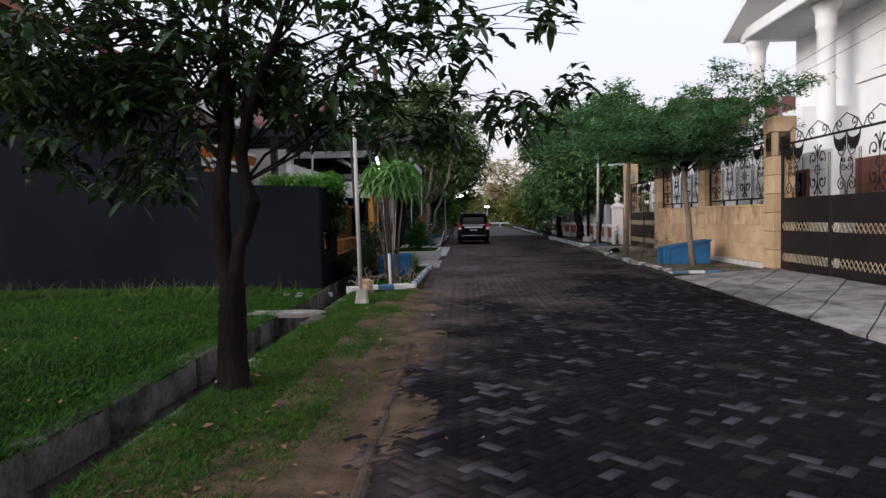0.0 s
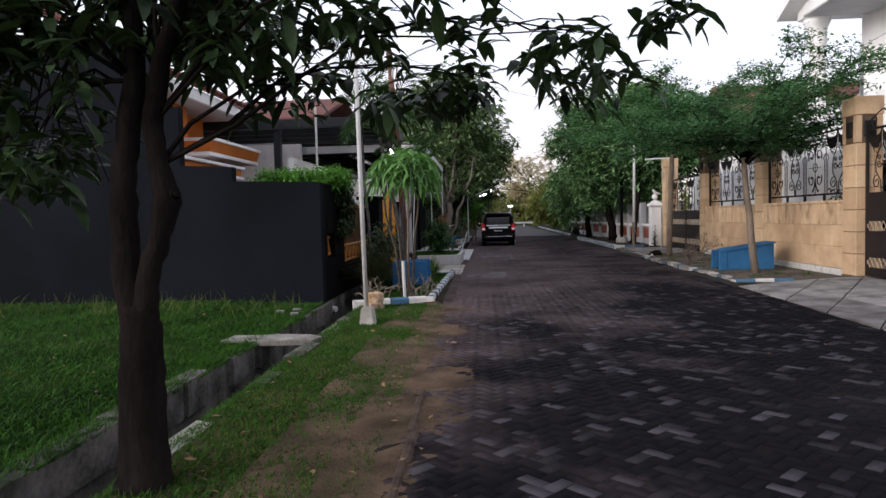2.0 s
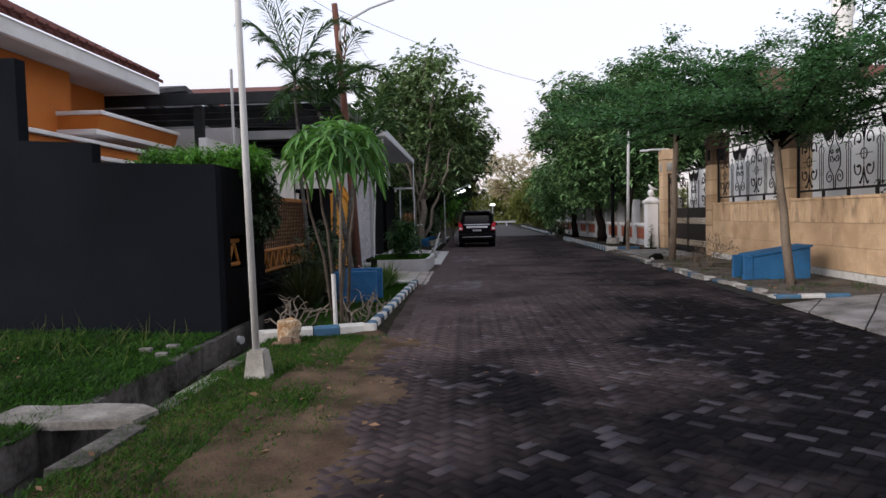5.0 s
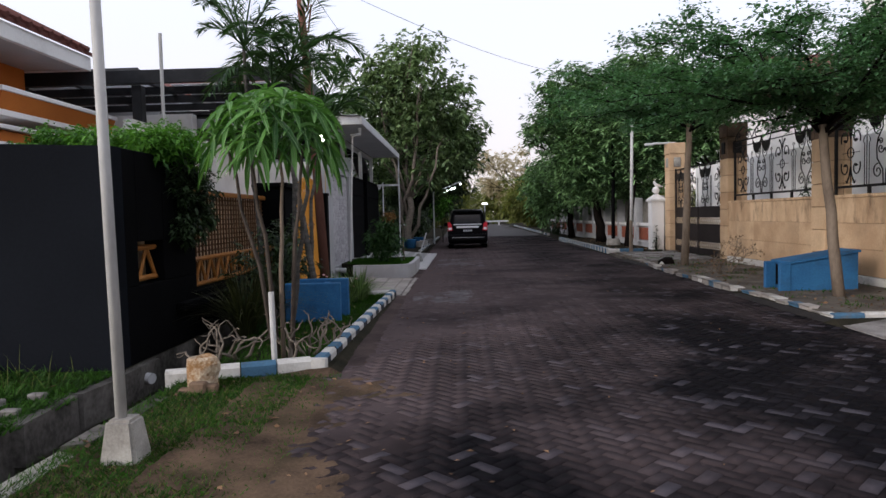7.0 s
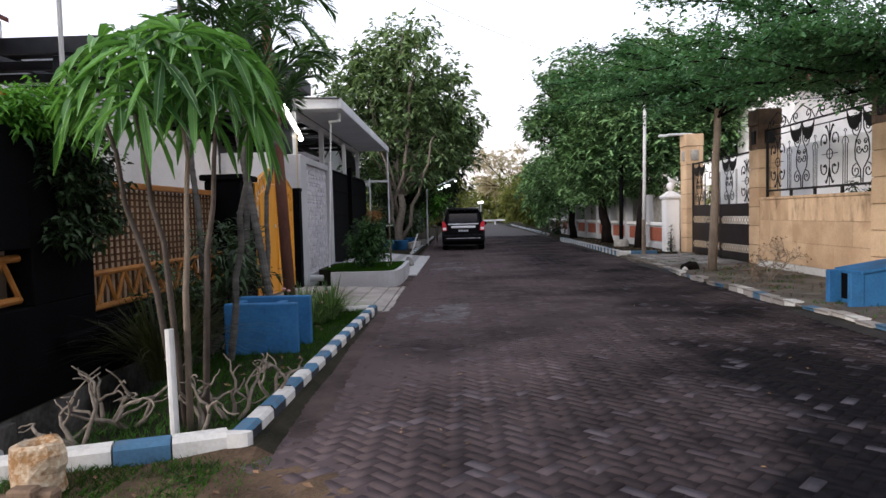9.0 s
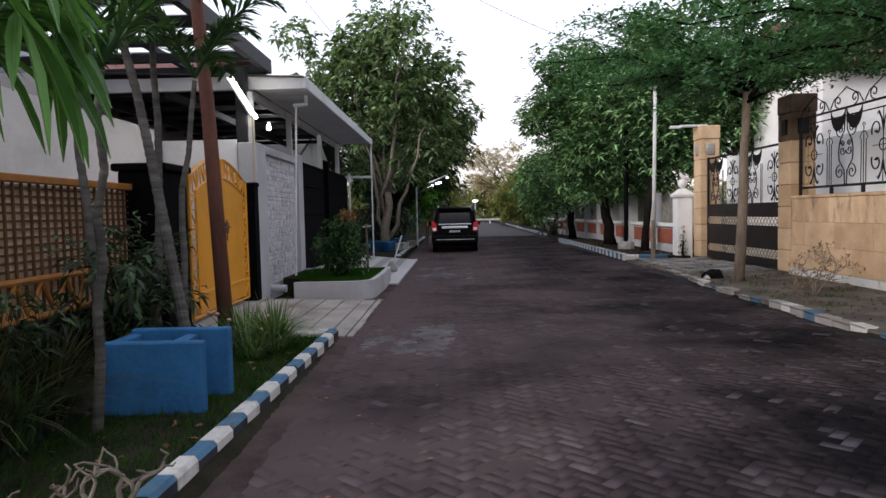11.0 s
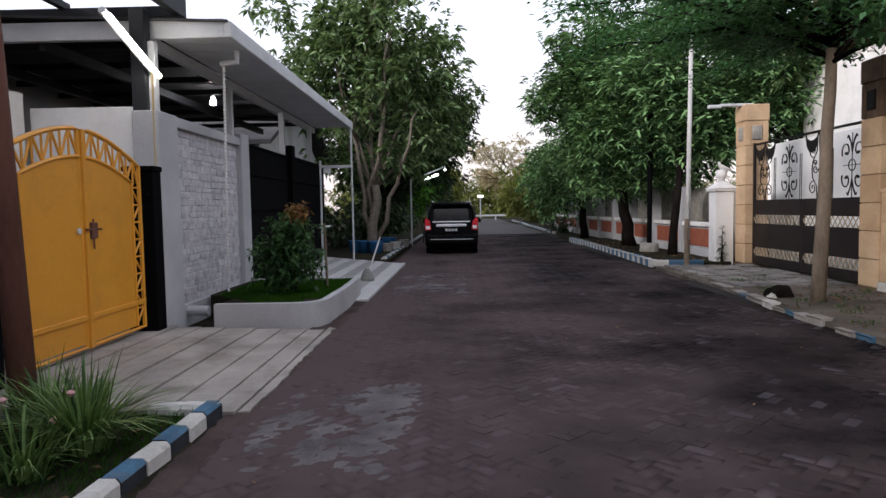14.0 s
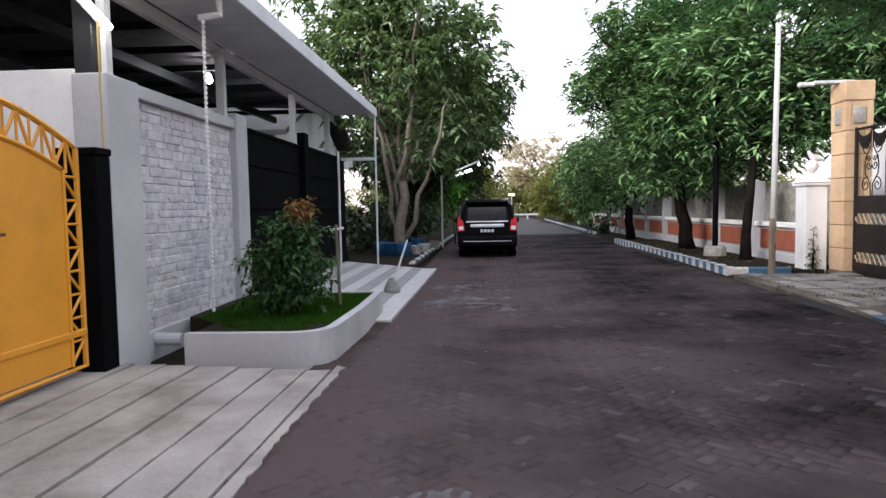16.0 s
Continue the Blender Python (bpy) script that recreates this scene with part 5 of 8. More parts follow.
# lamps
fl = thing("tube_lamp", (-3.1, 24.6, 3.5), "bright white tube lamp on a slanting bracket", "lamp")
part("housing", tube([(-3.22, 24.05, 4.08), (-3.16, 25.22, 3.58)], 0.05, 6), M_GREYSTEEL, fl)
part("tube", tube([(-3.14, 24.06, 4.02), (-3.08, 25.2, 3.53)], 0.032, 10), glow("tube_glow", (1.0, 0.93, 0.80), 22.0), fl, "glowing white tube")
part("bracket_pole", tube([(-3.10, 25.02, 1.95), (-3.10, 25.02, 3.55)], 0.014, 8), mat("ochre_pole_paint", (0.50, 0.38, 0.17), (0.36, 0.26, 0.11)), fl, "slim ochre pole")
part("cable", tube([(-3.18, 25.28, 2.5), (-3.1, 25.5, 2.45), (-3.08, 25.6, 2.2), (-3.16, 25.45, 2.05), (-3.2, 25.3, 2.0)], 0.007, 5), M_BLACK, fl)
lb = thing("ceiling_bulb", (-4.2, 30.2, 4.05), "bright bulb hanging under the canopy", "lamp")
part("bulb", lathe([(0.015, -0.07), (0.05, -0.045), (0.06, 0.0), (0.045, 0.05), (0.03, 0.10)], (-4.22, 30.22, 4.02), 12), glow("bulb_glow", (1.0, 0.98, 0.95), 120.0), lb)
part("socket", lathe([(0.035, 0.0), (0.035, 0.09)], (-4.22, 30.22, 4.12), 10), M_GREYSTEEL, lb)

nh = thing("tiled_house", (-9, 42, 0), "low house with a grey tiled roof and white gable", "house")
part("wall", bx(-16, -5.6, 38.0, 47, 0, 3.9), M_WHITE, nh)
part("roof", prism([(37.2, 3.85), (37.2, 4.0), (42.5, 6.3), (47.8, 4.0), (47.8, 3.85), (42.5, 6.1)], "x", -16.5, -5.0), M_DARKROOF, nh)
part("gable", prism([(38.0, 3.9), (47.0, 3.9), (42.5, 5.9)], "x", -5.8, -5.6), M_WHITE, nh)
part("porch_beam", bx(-5.6, -3.2, 37.6, 37.75, 2.9, 3.1, 0.01), M_GREYSTEEL, nh)
part("window", bx(-5.62, -5.56, 39.5, 41.2, 0.9, 2.3, 0.01), M_BLACK, nh, "dark window")
bh = thing("upstairs_house", (-8, 33, 0), "tall pale house with a red tiled roof behind the carport", "house")
part("wall", bx(-22, -9.5, 39, 52, 0, 7.4), M_WHITE, bh)
part("roof", prism([(38.2, 7.3), (38.2, 7.5), (45.5, 9.8), (52.8, 7.5), (52.8, 7.3), (45.5, 9.6)], "x", -22.5, -9.0), M_TILEROOF, bh)
for i in range(4):
    part("window", bx(-19 + 2.4 * i, -17.6 + 2.4 * i, 38.94, 39.02, 4.8, 6.4, 0.01), M_BLACK, bh, "dark upstairs window")


# ---- trees and plants ----
def wander(a, b, n, amp, rng):
    a, b = np.array(a, float), np.array(b, float)
    pts = [a + (b - a) * i / n for i in range(n + 1)]
    for i in range(1, n):
        pts[i] = pts[i] + rng.normal(0, amp, 3)
    return pts


def taper(r0, r1, n):
    return [r0 + (r1 - r0) * i / n for i in range(n + 1)]


def whorl_crown(clumps, per, leaves, size, rng, droop=0.45, width=0.24, shell=0.55, quick=False, rounded=False):
    """Leaves in whorls at twig tips, twigs scattered through the outer part of ellipsoid clumps."""
    P, D, L = [], [], []
    for (cx, cy, cz, rx, ry, rz) in clumps:
        n = max(6, int(per * rx * ry * rz))
        d = unit(rng.normal(0, 1, (n, 3)))
        r = (shell + (1 - shell) * rng.random((n, 1))) * (1 + 0.22 * rng.normal(0, 1, (n, 1)))
        tips = np.array([cx, cy, cz]) + d * r * np.array([rx, ry, rz])
        for k in range(leaves):
            a = rng.random(n) * 2 * math.pi
            side = np.stack([np.cos(a), np.sin(a), rng.normal(0.05, 0.3, n)], axis=1)
            dirs = unit(d * 0.45 + side)
            P.append(tips + rng.normal(0, size * 0.25, (n, 3)))
            D.append(dirs)
            L.append(size * rng.uniform(0.65, 1.25, n))
    P, D, L = np.concatenate(P), np.concatenate(D), np.concatenate(L)
    return (quick_leaf_arrays if quick else round_leaf_arrays if rounded else leaf_arrays)(P, D, L, L * width, rng.uniform(0.15, droop * 2, len(P)), rng)


def tree(name, base, fork, limbs, clumps, per, leaves, size, leafm, bark, r0, label, seed, trunk_pts=None, droop=0.45, width=0.24, group="", shell=0.5):
    """A trunk, limbs that end in the clumps, and a crown of whorled leaves."""
    rng = np.random.default_rng(seed)
    t = thing(name, base, label, "tree", group)
    tp = trunk_pts or wander(base, fork, 5, 0.04, rng)
    part("trunk", tube(tp, [r0 * 1.25] + taper(r0, r0 * 0.75, len(tp) - 2), 10), bark, t, smooth=True)
    top = np.array(tp[-1])
    for c in clumps[:limbs]:
        bm = bmesh.new()
        pts = wander(top - np.array([0, 0, 0.15]), (c[0], c[1], c[2]), 5, 0.12, rng)
        tube(pts, taper(r0 * 0.42, 0.02, 5), 6, bm)
        for q in range(3):
            e = np.array(c[:3]) + rng.normal(0, 0.5, 3) * np.array(c[3:6])
            tube(wander(pts[3], e, 3, 0.08, rng), taper(r0 * 0.22, 0.012, 3), 5, bm)
        part("limb", bm, bark, t, smooth=True)
    V, F = whorl_crown(clumps, per * 3.2, leaves, size, rng, droop, width, shell, quick=True)
    np_mesh("crown", V, F, leafm, t)
    return t


def clump_cloud(centre, radii, n, rr, seed, lift=0.0):
    rng = np.random.default_rng(seed)
    out = []
    for i in range(n):
        d = unit(rng.normal(0, 1, 3))
        k = 0.35 + 0.6 * rng.random()
        s = rng.uniform(0.75, 1.25)
        out.append((centre[0] + d[0] * radii[0] * k, centre[1] + d[1] * radii[1] * k, centre[2] + d[2] * radii[2] * k + lift, rr * s, rr * s, rr * s * 0.8))
    return out


# young mango on the near verge: two stems from a dark low trunk
def near_mango():
    rng = np.random.default_rng(21)
    t = thing("mango_tree", (-2.29, 6.28, 0), "young mango tree with a dark forked trunk on the grass verge", "tree", "mango trees")
    off = Vector((0.08, -0.22, 0))

    def limb_of(pts, radii, sides=12):
        # knobbly bark: rings swell and shrink a little
        fine, rr = [], []
        for a, b, ra, rb in zip(pts, pts[1:], radii, radii[1:]):
            for q in range(5):
                fine.append(Vector(a).lerp(Vector(b), q / 5) + off + Vector(rng.normal(0, 0.004, 3)))
                rr.append((ra + (rb - ra) * q / 5) * (1 + rng.normal(0, 0.035)))
        return tube(fine + [Vector(pts[-1]) + off], rr + [radii[-1]], sides)

    left = [(-2.36, 6.49, 1.05), (-2.41, 6.5, 1.40), (-2.43, 6.52, 1.75), (-2.41, 6.55, 2.15), (-2.36, 6.6, 2.6), (-2.40, 6.7, 3.3), (-2.4, 6.8, 4.2)]
    right = [(-2.31, 6.48, 1.05), (-2.25, 6.46, 1.38), (-2.16, 6.45, 1.62), (-2.11, 6.46, 1.83), (-2.16, 6.48, 2.05), (-2.21, 6.5, 2.3), (-2.1, 6.45, 2.7), (-1.8, 6.3, 3.3), (-1.5, 6.2, 4.0)]
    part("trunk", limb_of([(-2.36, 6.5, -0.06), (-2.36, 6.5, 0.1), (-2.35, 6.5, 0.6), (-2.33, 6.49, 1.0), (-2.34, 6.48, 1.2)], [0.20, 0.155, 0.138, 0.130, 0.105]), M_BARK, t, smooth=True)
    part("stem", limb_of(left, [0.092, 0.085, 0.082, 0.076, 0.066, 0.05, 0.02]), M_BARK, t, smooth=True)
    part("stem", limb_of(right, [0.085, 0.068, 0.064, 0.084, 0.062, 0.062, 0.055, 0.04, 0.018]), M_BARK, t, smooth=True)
    part("knob", limb_of([(-2.13, 6.45, 1.80), (-2.06, 6.43, 1.86), (-2.02, 6.42, 1.87)], [0.06, 0.045, 0.02], 8), M_BARK, t, smooth=True)
    clumps = [(-2.3, 6.6, 3.2, 1.3, 1.2, 0.8), (-3.4, 6.4, 2.75, 0.9, 0.9, 0.55), (-3.9, 6.9, 3.1, 0.9, 0.9, 0.6), (-4.7, 6.6, 3.0, 0.6, 0.7, 0.5), (-1.2, 6.2, 3.1, 0.9, 0.9, 0.55), (-0.4, 6.0, 3.3, 0.8, 0.8, 0.5),
              (0.15, 5.9, 3.15, 0.55, 0.6, 0.40), (-1.6, 6.9, 2.75, 0.8, 0.9, 0.40), (-3.0, 6.5, 2.3, 0.7, 0.7, 0.38), (-3.5, 6.9, 2.15, 0.6, 0.6, 0.32), (-2.2, 6.6, 4.2, 1.2, 1.2, 0.5), (-3.6, 6.8, 3.9, 0.9, 0.9, 0.4),
              (-0.7, 6.3, 4.1, 1.2, 1.2, 0.6), (-5.2, 6.2, 2.6, 0.45, 0.5, 0.4), (-0.25, 7.3, 2.75, 0.5, 0.5, 0.28), (0.45, 6.9, 2.85, 0.45, 0.45, 0.28), (0.9, 6.1, 3.45, 0.5, 0.5, 0.3), (-5.6, 6.6, 3.6, 0.8, 0.8, 0.6),
              (-2.4, 8.0, 3.6, 1.2, 0.8, 0.6), (-3.5, 6.5, 1.98, 0.6, 0.6, 0.28), (-2.95, 6.3, 2.0, 0.5, 0.5, 0.25), (-4.15, 6.5, 2.25, 0.5, 0.5, 0.3), (-1.0, 6.6, 2.6, 0.6, 0.6, 0.22), (-0.2, 6.5, 2.75, 0.6, 0.6, 0.25), (0.55, 6.3, 2.75, 0.5, 0.5, 0.25), (-1.9, 6.3, 2.75, 0.6, 0.6, 0.25), (-3.0, 6.1, 2.9, 0.7, 0.6, 0.3), (1.15, 6.5, 2.9, 0.35, 0.4, 0.2), (-4.6, 6.6, 3.7, 0.8, 0.8, 0.5), (-5.1, 6.0, 3.1, 0.7, 0.6, 0.45), (-4.3, 6.2, 2.75, 0.6, 0.6, 0.35), (-3.0, 6.6, 3.5, 0.9, 0.8, 0.5), (-3.9, 6.0, 2.4, 0.5, 0.5, 0.3),
              (-0.75, 7.2, 2.62, 0.35, 0.3, 0.15), (-0.45, 7.3, 2.6, 0.3, 0.3, 0.14), (-0.15, 7.2, 2.66, 0.3, 0.3, 0.14), (0.55, 7.2, 2.62, 0.3, 0.3, 0.15), (0.9, 7.3, 2.66, 0.28, 0.3, 0.14)]
    clumps += [(-3.2, 6.3, 3.1, 0.9, 0.8, 0.5), (-4.1, 6.3, 3.3, 0.9, 0.8, 0.6), (-3.6, 5.5, 3.2, 0.8, 0.7, 0.4), (-3.2, 4.6, 3.6, 1.0, 0.9, 0.4)]
    for c in clumps:
        if c[3] < 0.5 and c[0] > -1.5:
            continue
        bm = bmesh.new()
        spine = left if c[0] < -2.3 else right
        at = Vector(spine[int(rng.integers(4, len(spine) - 1))]) + off
        goal = Vector(c[:3])
        rise = 0.12 + 0.10 * (goal - at).length
        pts = [at.lerp(goal, q / 6) + Vector((0, 0, rise * math.sin(math.pi * q / 6))) + (Vector(rng.normal(0, 0.035, 3)) if 0 < q < 6 else Vector()) for q in range(7)]
        tube(pts, taper(0.017, 0.003, 6), 6, bm)
        for q in range(3):
            e = np.array(c[:3]) + rng.normal(0, 0.4, 3) * np.array(c[3:6])
            tube(wander(np.array(pts[3 + q % 3]), e, 3, 0.04, rng), taper(0.007, 0.003, 3), 5, bm)
        part("limb", bm, M_BARK, t, smooth=True)
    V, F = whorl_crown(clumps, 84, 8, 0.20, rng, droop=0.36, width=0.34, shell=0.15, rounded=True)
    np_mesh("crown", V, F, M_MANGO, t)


near_mango()


def umbrella_tree(name, base, top, r, spread, thick, seed, label, lean=(0, 0), per=1.0, squash=1.0):
    """A slim trunk under a flat, layered crown of tiny leaves."""
    rng = np.random.default_rng(seed)
    t = thing(name, base, label, "tree", "flat-crowned trees")
    fork = (base[0] + lean[0], base[1] + lean[1], top)
    part("trunk", tube(wander(base, fork, 6, 0.010, rng), taper(r * 1.15, r * 0.8, 6), 10), M_BARKPALE, t, smooth=True)
    P, D = [], []
    nb = 26
    for i in range(nb):
        bm = bmesh.new()
        a = 2 * math.pi * i / nb + rng.normal(0, 0.12)
        ln = spread * rng.uniform(0.55, 1.08)
        rise = rng.uniform(0.10, 1.0) * thick
        end = np.array(fork) + np.array([math.cos(a) * ln, math.sin(a) * ln * squash, rise])
        st = np.array(fork) + np.array([0, 0, rng.uniform(-0.25, 0.35)])
        pts = [st + (end - st) * q / 7 + np.array([0, 0, 0.10 * thick * math.sin(math.pi * q / 7)]) + (rng.normal(0, 0.05, 3) if 0 < q < 7 else 0) for q in range(8)]
        tube(pts, taper(r * 0.38, 0.008, 7), 5, bm)
        for q in range(1, 8):
            for s in range(5):
                b = a + rng.normal(0, 0.9)
                l2 = spread * rng.uniform(0.10, 0.30)
                e2 = pts[q] + np.array([math.cos(b) * l2, math.sin(b) * l2, rng.uniform(-0.12, 0.22) * l2 * 2])
                if q > 1 and s < 2:
                    tube([pts[q], (pts[q] + e2) / 2 + rng.normal(0, 0.03, 3), e2], [0.012, 0.008, 0.004], 4, bm)
                n = int(34 * per)
                f = rng.random((n, 1)) ** 0.7
                P.append(pts[q] + (e2 - pts[q]) * f + rng.normal(0, 0.07, (n, 3)) * np.array([1.3, 1.3, 0.75]))
                D.append(np.stack([np.cos(b + rng.normal(0, 1.0, n)), np.sin(b + rng.normal(0, 1.0, n)), rng.normal(0.05, 0.35, n)], axis=1))
        part("limb", bm, M_BARK, t, smooth=True)
    P, D = np.concatenate(P), np.concatenate(D)
    L = rng.uniform(0.06, 0.13, len(P))
    V, F = leaf_arrays(P, D, L, L * 0.5, rng.uniform(0, 0.3, len(P)), rng)
    np_mesh("crown", V, F, M_KETAPANG, t)


umbrella_tree("shade_tree", (6.88, 19.6, 0.05), 3.05, 0.085, 3.4, 2.35, 31, "slim tree with a flat layered crown beside the blue box", lean=(-0.25, 0.1), per=1.3)
umbrella_tree("shade_tree", (6.67, 26.75, 0.05), 4.05, 0.10, 3.6, 2.2, 32, "slim straight tree with a flat layered crown before the stone wall", lean=(0.15, 0.0), per=1.35)

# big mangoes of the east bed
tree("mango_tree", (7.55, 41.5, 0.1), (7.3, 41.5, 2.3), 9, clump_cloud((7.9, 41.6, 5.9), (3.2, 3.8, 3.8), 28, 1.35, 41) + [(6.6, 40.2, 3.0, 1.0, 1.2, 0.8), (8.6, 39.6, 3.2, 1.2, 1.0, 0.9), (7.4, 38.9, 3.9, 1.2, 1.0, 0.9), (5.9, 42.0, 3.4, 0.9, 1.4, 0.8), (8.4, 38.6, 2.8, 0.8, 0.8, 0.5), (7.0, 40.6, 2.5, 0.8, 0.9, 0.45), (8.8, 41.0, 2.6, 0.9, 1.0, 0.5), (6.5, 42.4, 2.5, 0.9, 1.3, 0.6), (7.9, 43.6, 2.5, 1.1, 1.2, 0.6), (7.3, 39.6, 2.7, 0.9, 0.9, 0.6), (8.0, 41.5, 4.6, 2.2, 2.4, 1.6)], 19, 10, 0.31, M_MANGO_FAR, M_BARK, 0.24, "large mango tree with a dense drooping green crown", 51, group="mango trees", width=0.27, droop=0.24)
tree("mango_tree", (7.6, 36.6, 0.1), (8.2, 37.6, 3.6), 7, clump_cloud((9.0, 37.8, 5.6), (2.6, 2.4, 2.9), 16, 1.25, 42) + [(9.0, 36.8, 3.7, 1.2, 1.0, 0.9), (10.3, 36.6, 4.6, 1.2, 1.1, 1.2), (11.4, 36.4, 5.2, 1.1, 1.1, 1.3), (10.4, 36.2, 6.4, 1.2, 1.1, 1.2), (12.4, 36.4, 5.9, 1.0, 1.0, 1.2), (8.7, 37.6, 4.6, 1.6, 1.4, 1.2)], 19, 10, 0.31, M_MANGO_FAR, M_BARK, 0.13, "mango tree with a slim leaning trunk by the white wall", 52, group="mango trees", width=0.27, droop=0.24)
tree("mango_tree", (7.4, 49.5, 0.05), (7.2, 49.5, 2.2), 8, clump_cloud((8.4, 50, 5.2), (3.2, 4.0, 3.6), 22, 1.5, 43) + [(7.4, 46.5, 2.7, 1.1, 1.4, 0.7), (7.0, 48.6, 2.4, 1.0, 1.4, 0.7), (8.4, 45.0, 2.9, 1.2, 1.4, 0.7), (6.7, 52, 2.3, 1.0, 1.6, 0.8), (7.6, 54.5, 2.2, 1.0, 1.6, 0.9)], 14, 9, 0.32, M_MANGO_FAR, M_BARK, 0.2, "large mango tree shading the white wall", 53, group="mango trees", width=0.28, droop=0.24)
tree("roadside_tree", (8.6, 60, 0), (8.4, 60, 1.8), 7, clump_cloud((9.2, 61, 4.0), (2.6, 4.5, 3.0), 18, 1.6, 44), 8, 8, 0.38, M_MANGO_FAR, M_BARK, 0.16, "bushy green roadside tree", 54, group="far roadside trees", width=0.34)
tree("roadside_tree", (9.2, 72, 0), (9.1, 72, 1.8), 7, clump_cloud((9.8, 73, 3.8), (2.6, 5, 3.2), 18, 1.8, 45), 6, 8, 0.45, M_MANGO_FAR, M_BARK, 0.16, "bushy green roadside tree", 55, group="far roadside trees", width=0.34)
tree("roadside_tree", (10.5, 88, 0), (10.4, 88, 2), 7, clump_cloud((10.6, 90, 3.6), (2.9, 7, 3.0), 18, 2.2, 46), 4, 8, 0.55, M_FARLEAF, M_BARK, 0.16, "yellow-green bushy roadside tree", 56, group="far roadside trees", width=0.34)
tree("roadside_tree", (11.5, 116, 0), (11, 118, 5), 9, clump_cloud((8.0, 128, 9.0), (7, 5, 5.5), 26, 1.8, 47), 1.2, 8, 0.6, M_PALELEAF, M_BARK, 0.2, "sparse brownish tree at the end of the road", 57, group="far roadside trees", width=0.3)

# west: tall tree by the car and the row behind it
tree("street_tree", (-2.3, 41.0, 0.05), (-2.15, 41.0, 2.6), 7, [(-3.4, 41.2, 7.6, 1.7, 1.7, 1.5), (-1.6, 41.0, 8.6, 1.7, 1.7, 1.5), (-4.8, 41.5, 6.4, 1.5, 1.5, 1.3), (-0.4, 41.6, 7.0, 1.6, 1.6, 1.6), (-2.4, 41, 9.7, 1.3, 1.3, 0.9), (-3.2, 40.6, 5.2, 1.4, 1.4, 1.0),
      (-0.5, 42, 5.0, 1.5, 1.5, 1.2), (-5.0, 42, 8.0, 1.1, 1.2, 1.0), (0.7, 42.8, 6.2, 1.2, 1.4, 1.4), (-1.7, 40.2, 6.4, 1.2, 1.2, 1.0), (-1.5, 41.5, 3.9, 1.3, 1.3, 0.8), (0.2, 42.5, 8.4, 1.1, 1.1, 0.9), (-4.0, 41.0, 9.0, 0.9, 0.9, 0.7), (-5.9, 41.5, 9.4, 1.0, 1.0, 0.8), (-5.9, 42, 6.6, 1.1, 1.2, 1.0), (-1.0, 41.0, 10.2, 1.0, 1.0, 0.7), (-3.2, 41, 8.6, 1.4, 1.4, 1.0), (0.2, 44.0, 4.6, 1.2, 1.3, 0.9), (-1.2, 45, 3.9, 1.4, 1.3, 1.0), (-3.6, 43, 3.6, 1.4, 1.4, 0.9), (-2.2, 41.5, 7.2, 1.6, 1.5, 1.2)], 15, 8, 0.31, M_LEFTTREE, M_TWIG, 0.2, "tall street tree with several pale stems and a loose crown", 61, group="street trees", width=0.42, droop=0.4)
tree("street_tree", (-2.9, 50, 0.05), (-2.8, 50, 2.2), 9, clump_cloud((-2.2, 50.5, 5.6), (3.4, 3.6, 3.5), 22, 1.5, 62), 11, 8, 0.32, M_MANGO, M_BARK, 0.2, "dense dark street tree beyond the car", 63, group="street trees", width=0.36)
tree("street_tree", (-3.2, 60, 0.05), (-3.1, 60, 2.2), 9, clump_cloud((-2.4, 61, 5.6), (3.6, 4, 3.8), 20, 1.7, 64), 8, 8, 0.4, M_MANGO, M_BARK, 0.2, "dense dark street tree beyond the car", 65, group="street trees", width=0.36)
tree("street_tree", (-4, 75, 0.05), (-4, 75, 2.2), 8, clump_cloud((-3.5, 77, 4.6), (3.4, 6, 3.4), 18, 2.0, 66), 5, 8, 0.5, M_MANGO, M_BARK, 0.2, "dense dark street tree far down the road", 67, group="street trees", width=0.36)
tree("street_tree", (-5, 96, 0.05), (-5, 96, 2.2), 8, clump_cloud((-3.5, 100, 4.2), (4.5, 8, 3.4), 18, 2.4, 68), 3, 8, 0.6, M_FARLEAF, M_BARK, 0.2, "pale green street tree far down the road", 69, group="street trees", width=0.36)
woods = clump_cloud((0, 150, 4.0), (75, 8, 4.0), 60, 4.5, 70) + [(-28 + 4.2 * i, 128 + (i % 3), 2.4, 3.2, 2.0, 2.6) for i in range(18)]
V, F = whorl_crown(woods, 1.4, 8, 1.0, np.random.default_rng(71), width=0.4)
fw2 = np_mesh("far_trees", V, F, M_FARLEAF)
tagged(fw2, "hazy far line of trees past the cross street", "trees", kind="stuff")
extra = bmesh.new()
rngx = np.random.default_rng(73)
for e, z in (((-3.4, 40.3, 7.0), 0.7), ((-1.4, 40.0, 8.0), 1.5), ((-0.3, 40.6, 5.6), 0.4)):
    tube(wander((-2.25, 41.0, z), e, 7, 0.17, rngx), taper(0.10, 0.03, 7), 8, extra)
ob = part("bare_stem", extra, M_TWIG, bpy.data.objects["street_tree"], smooth=True)


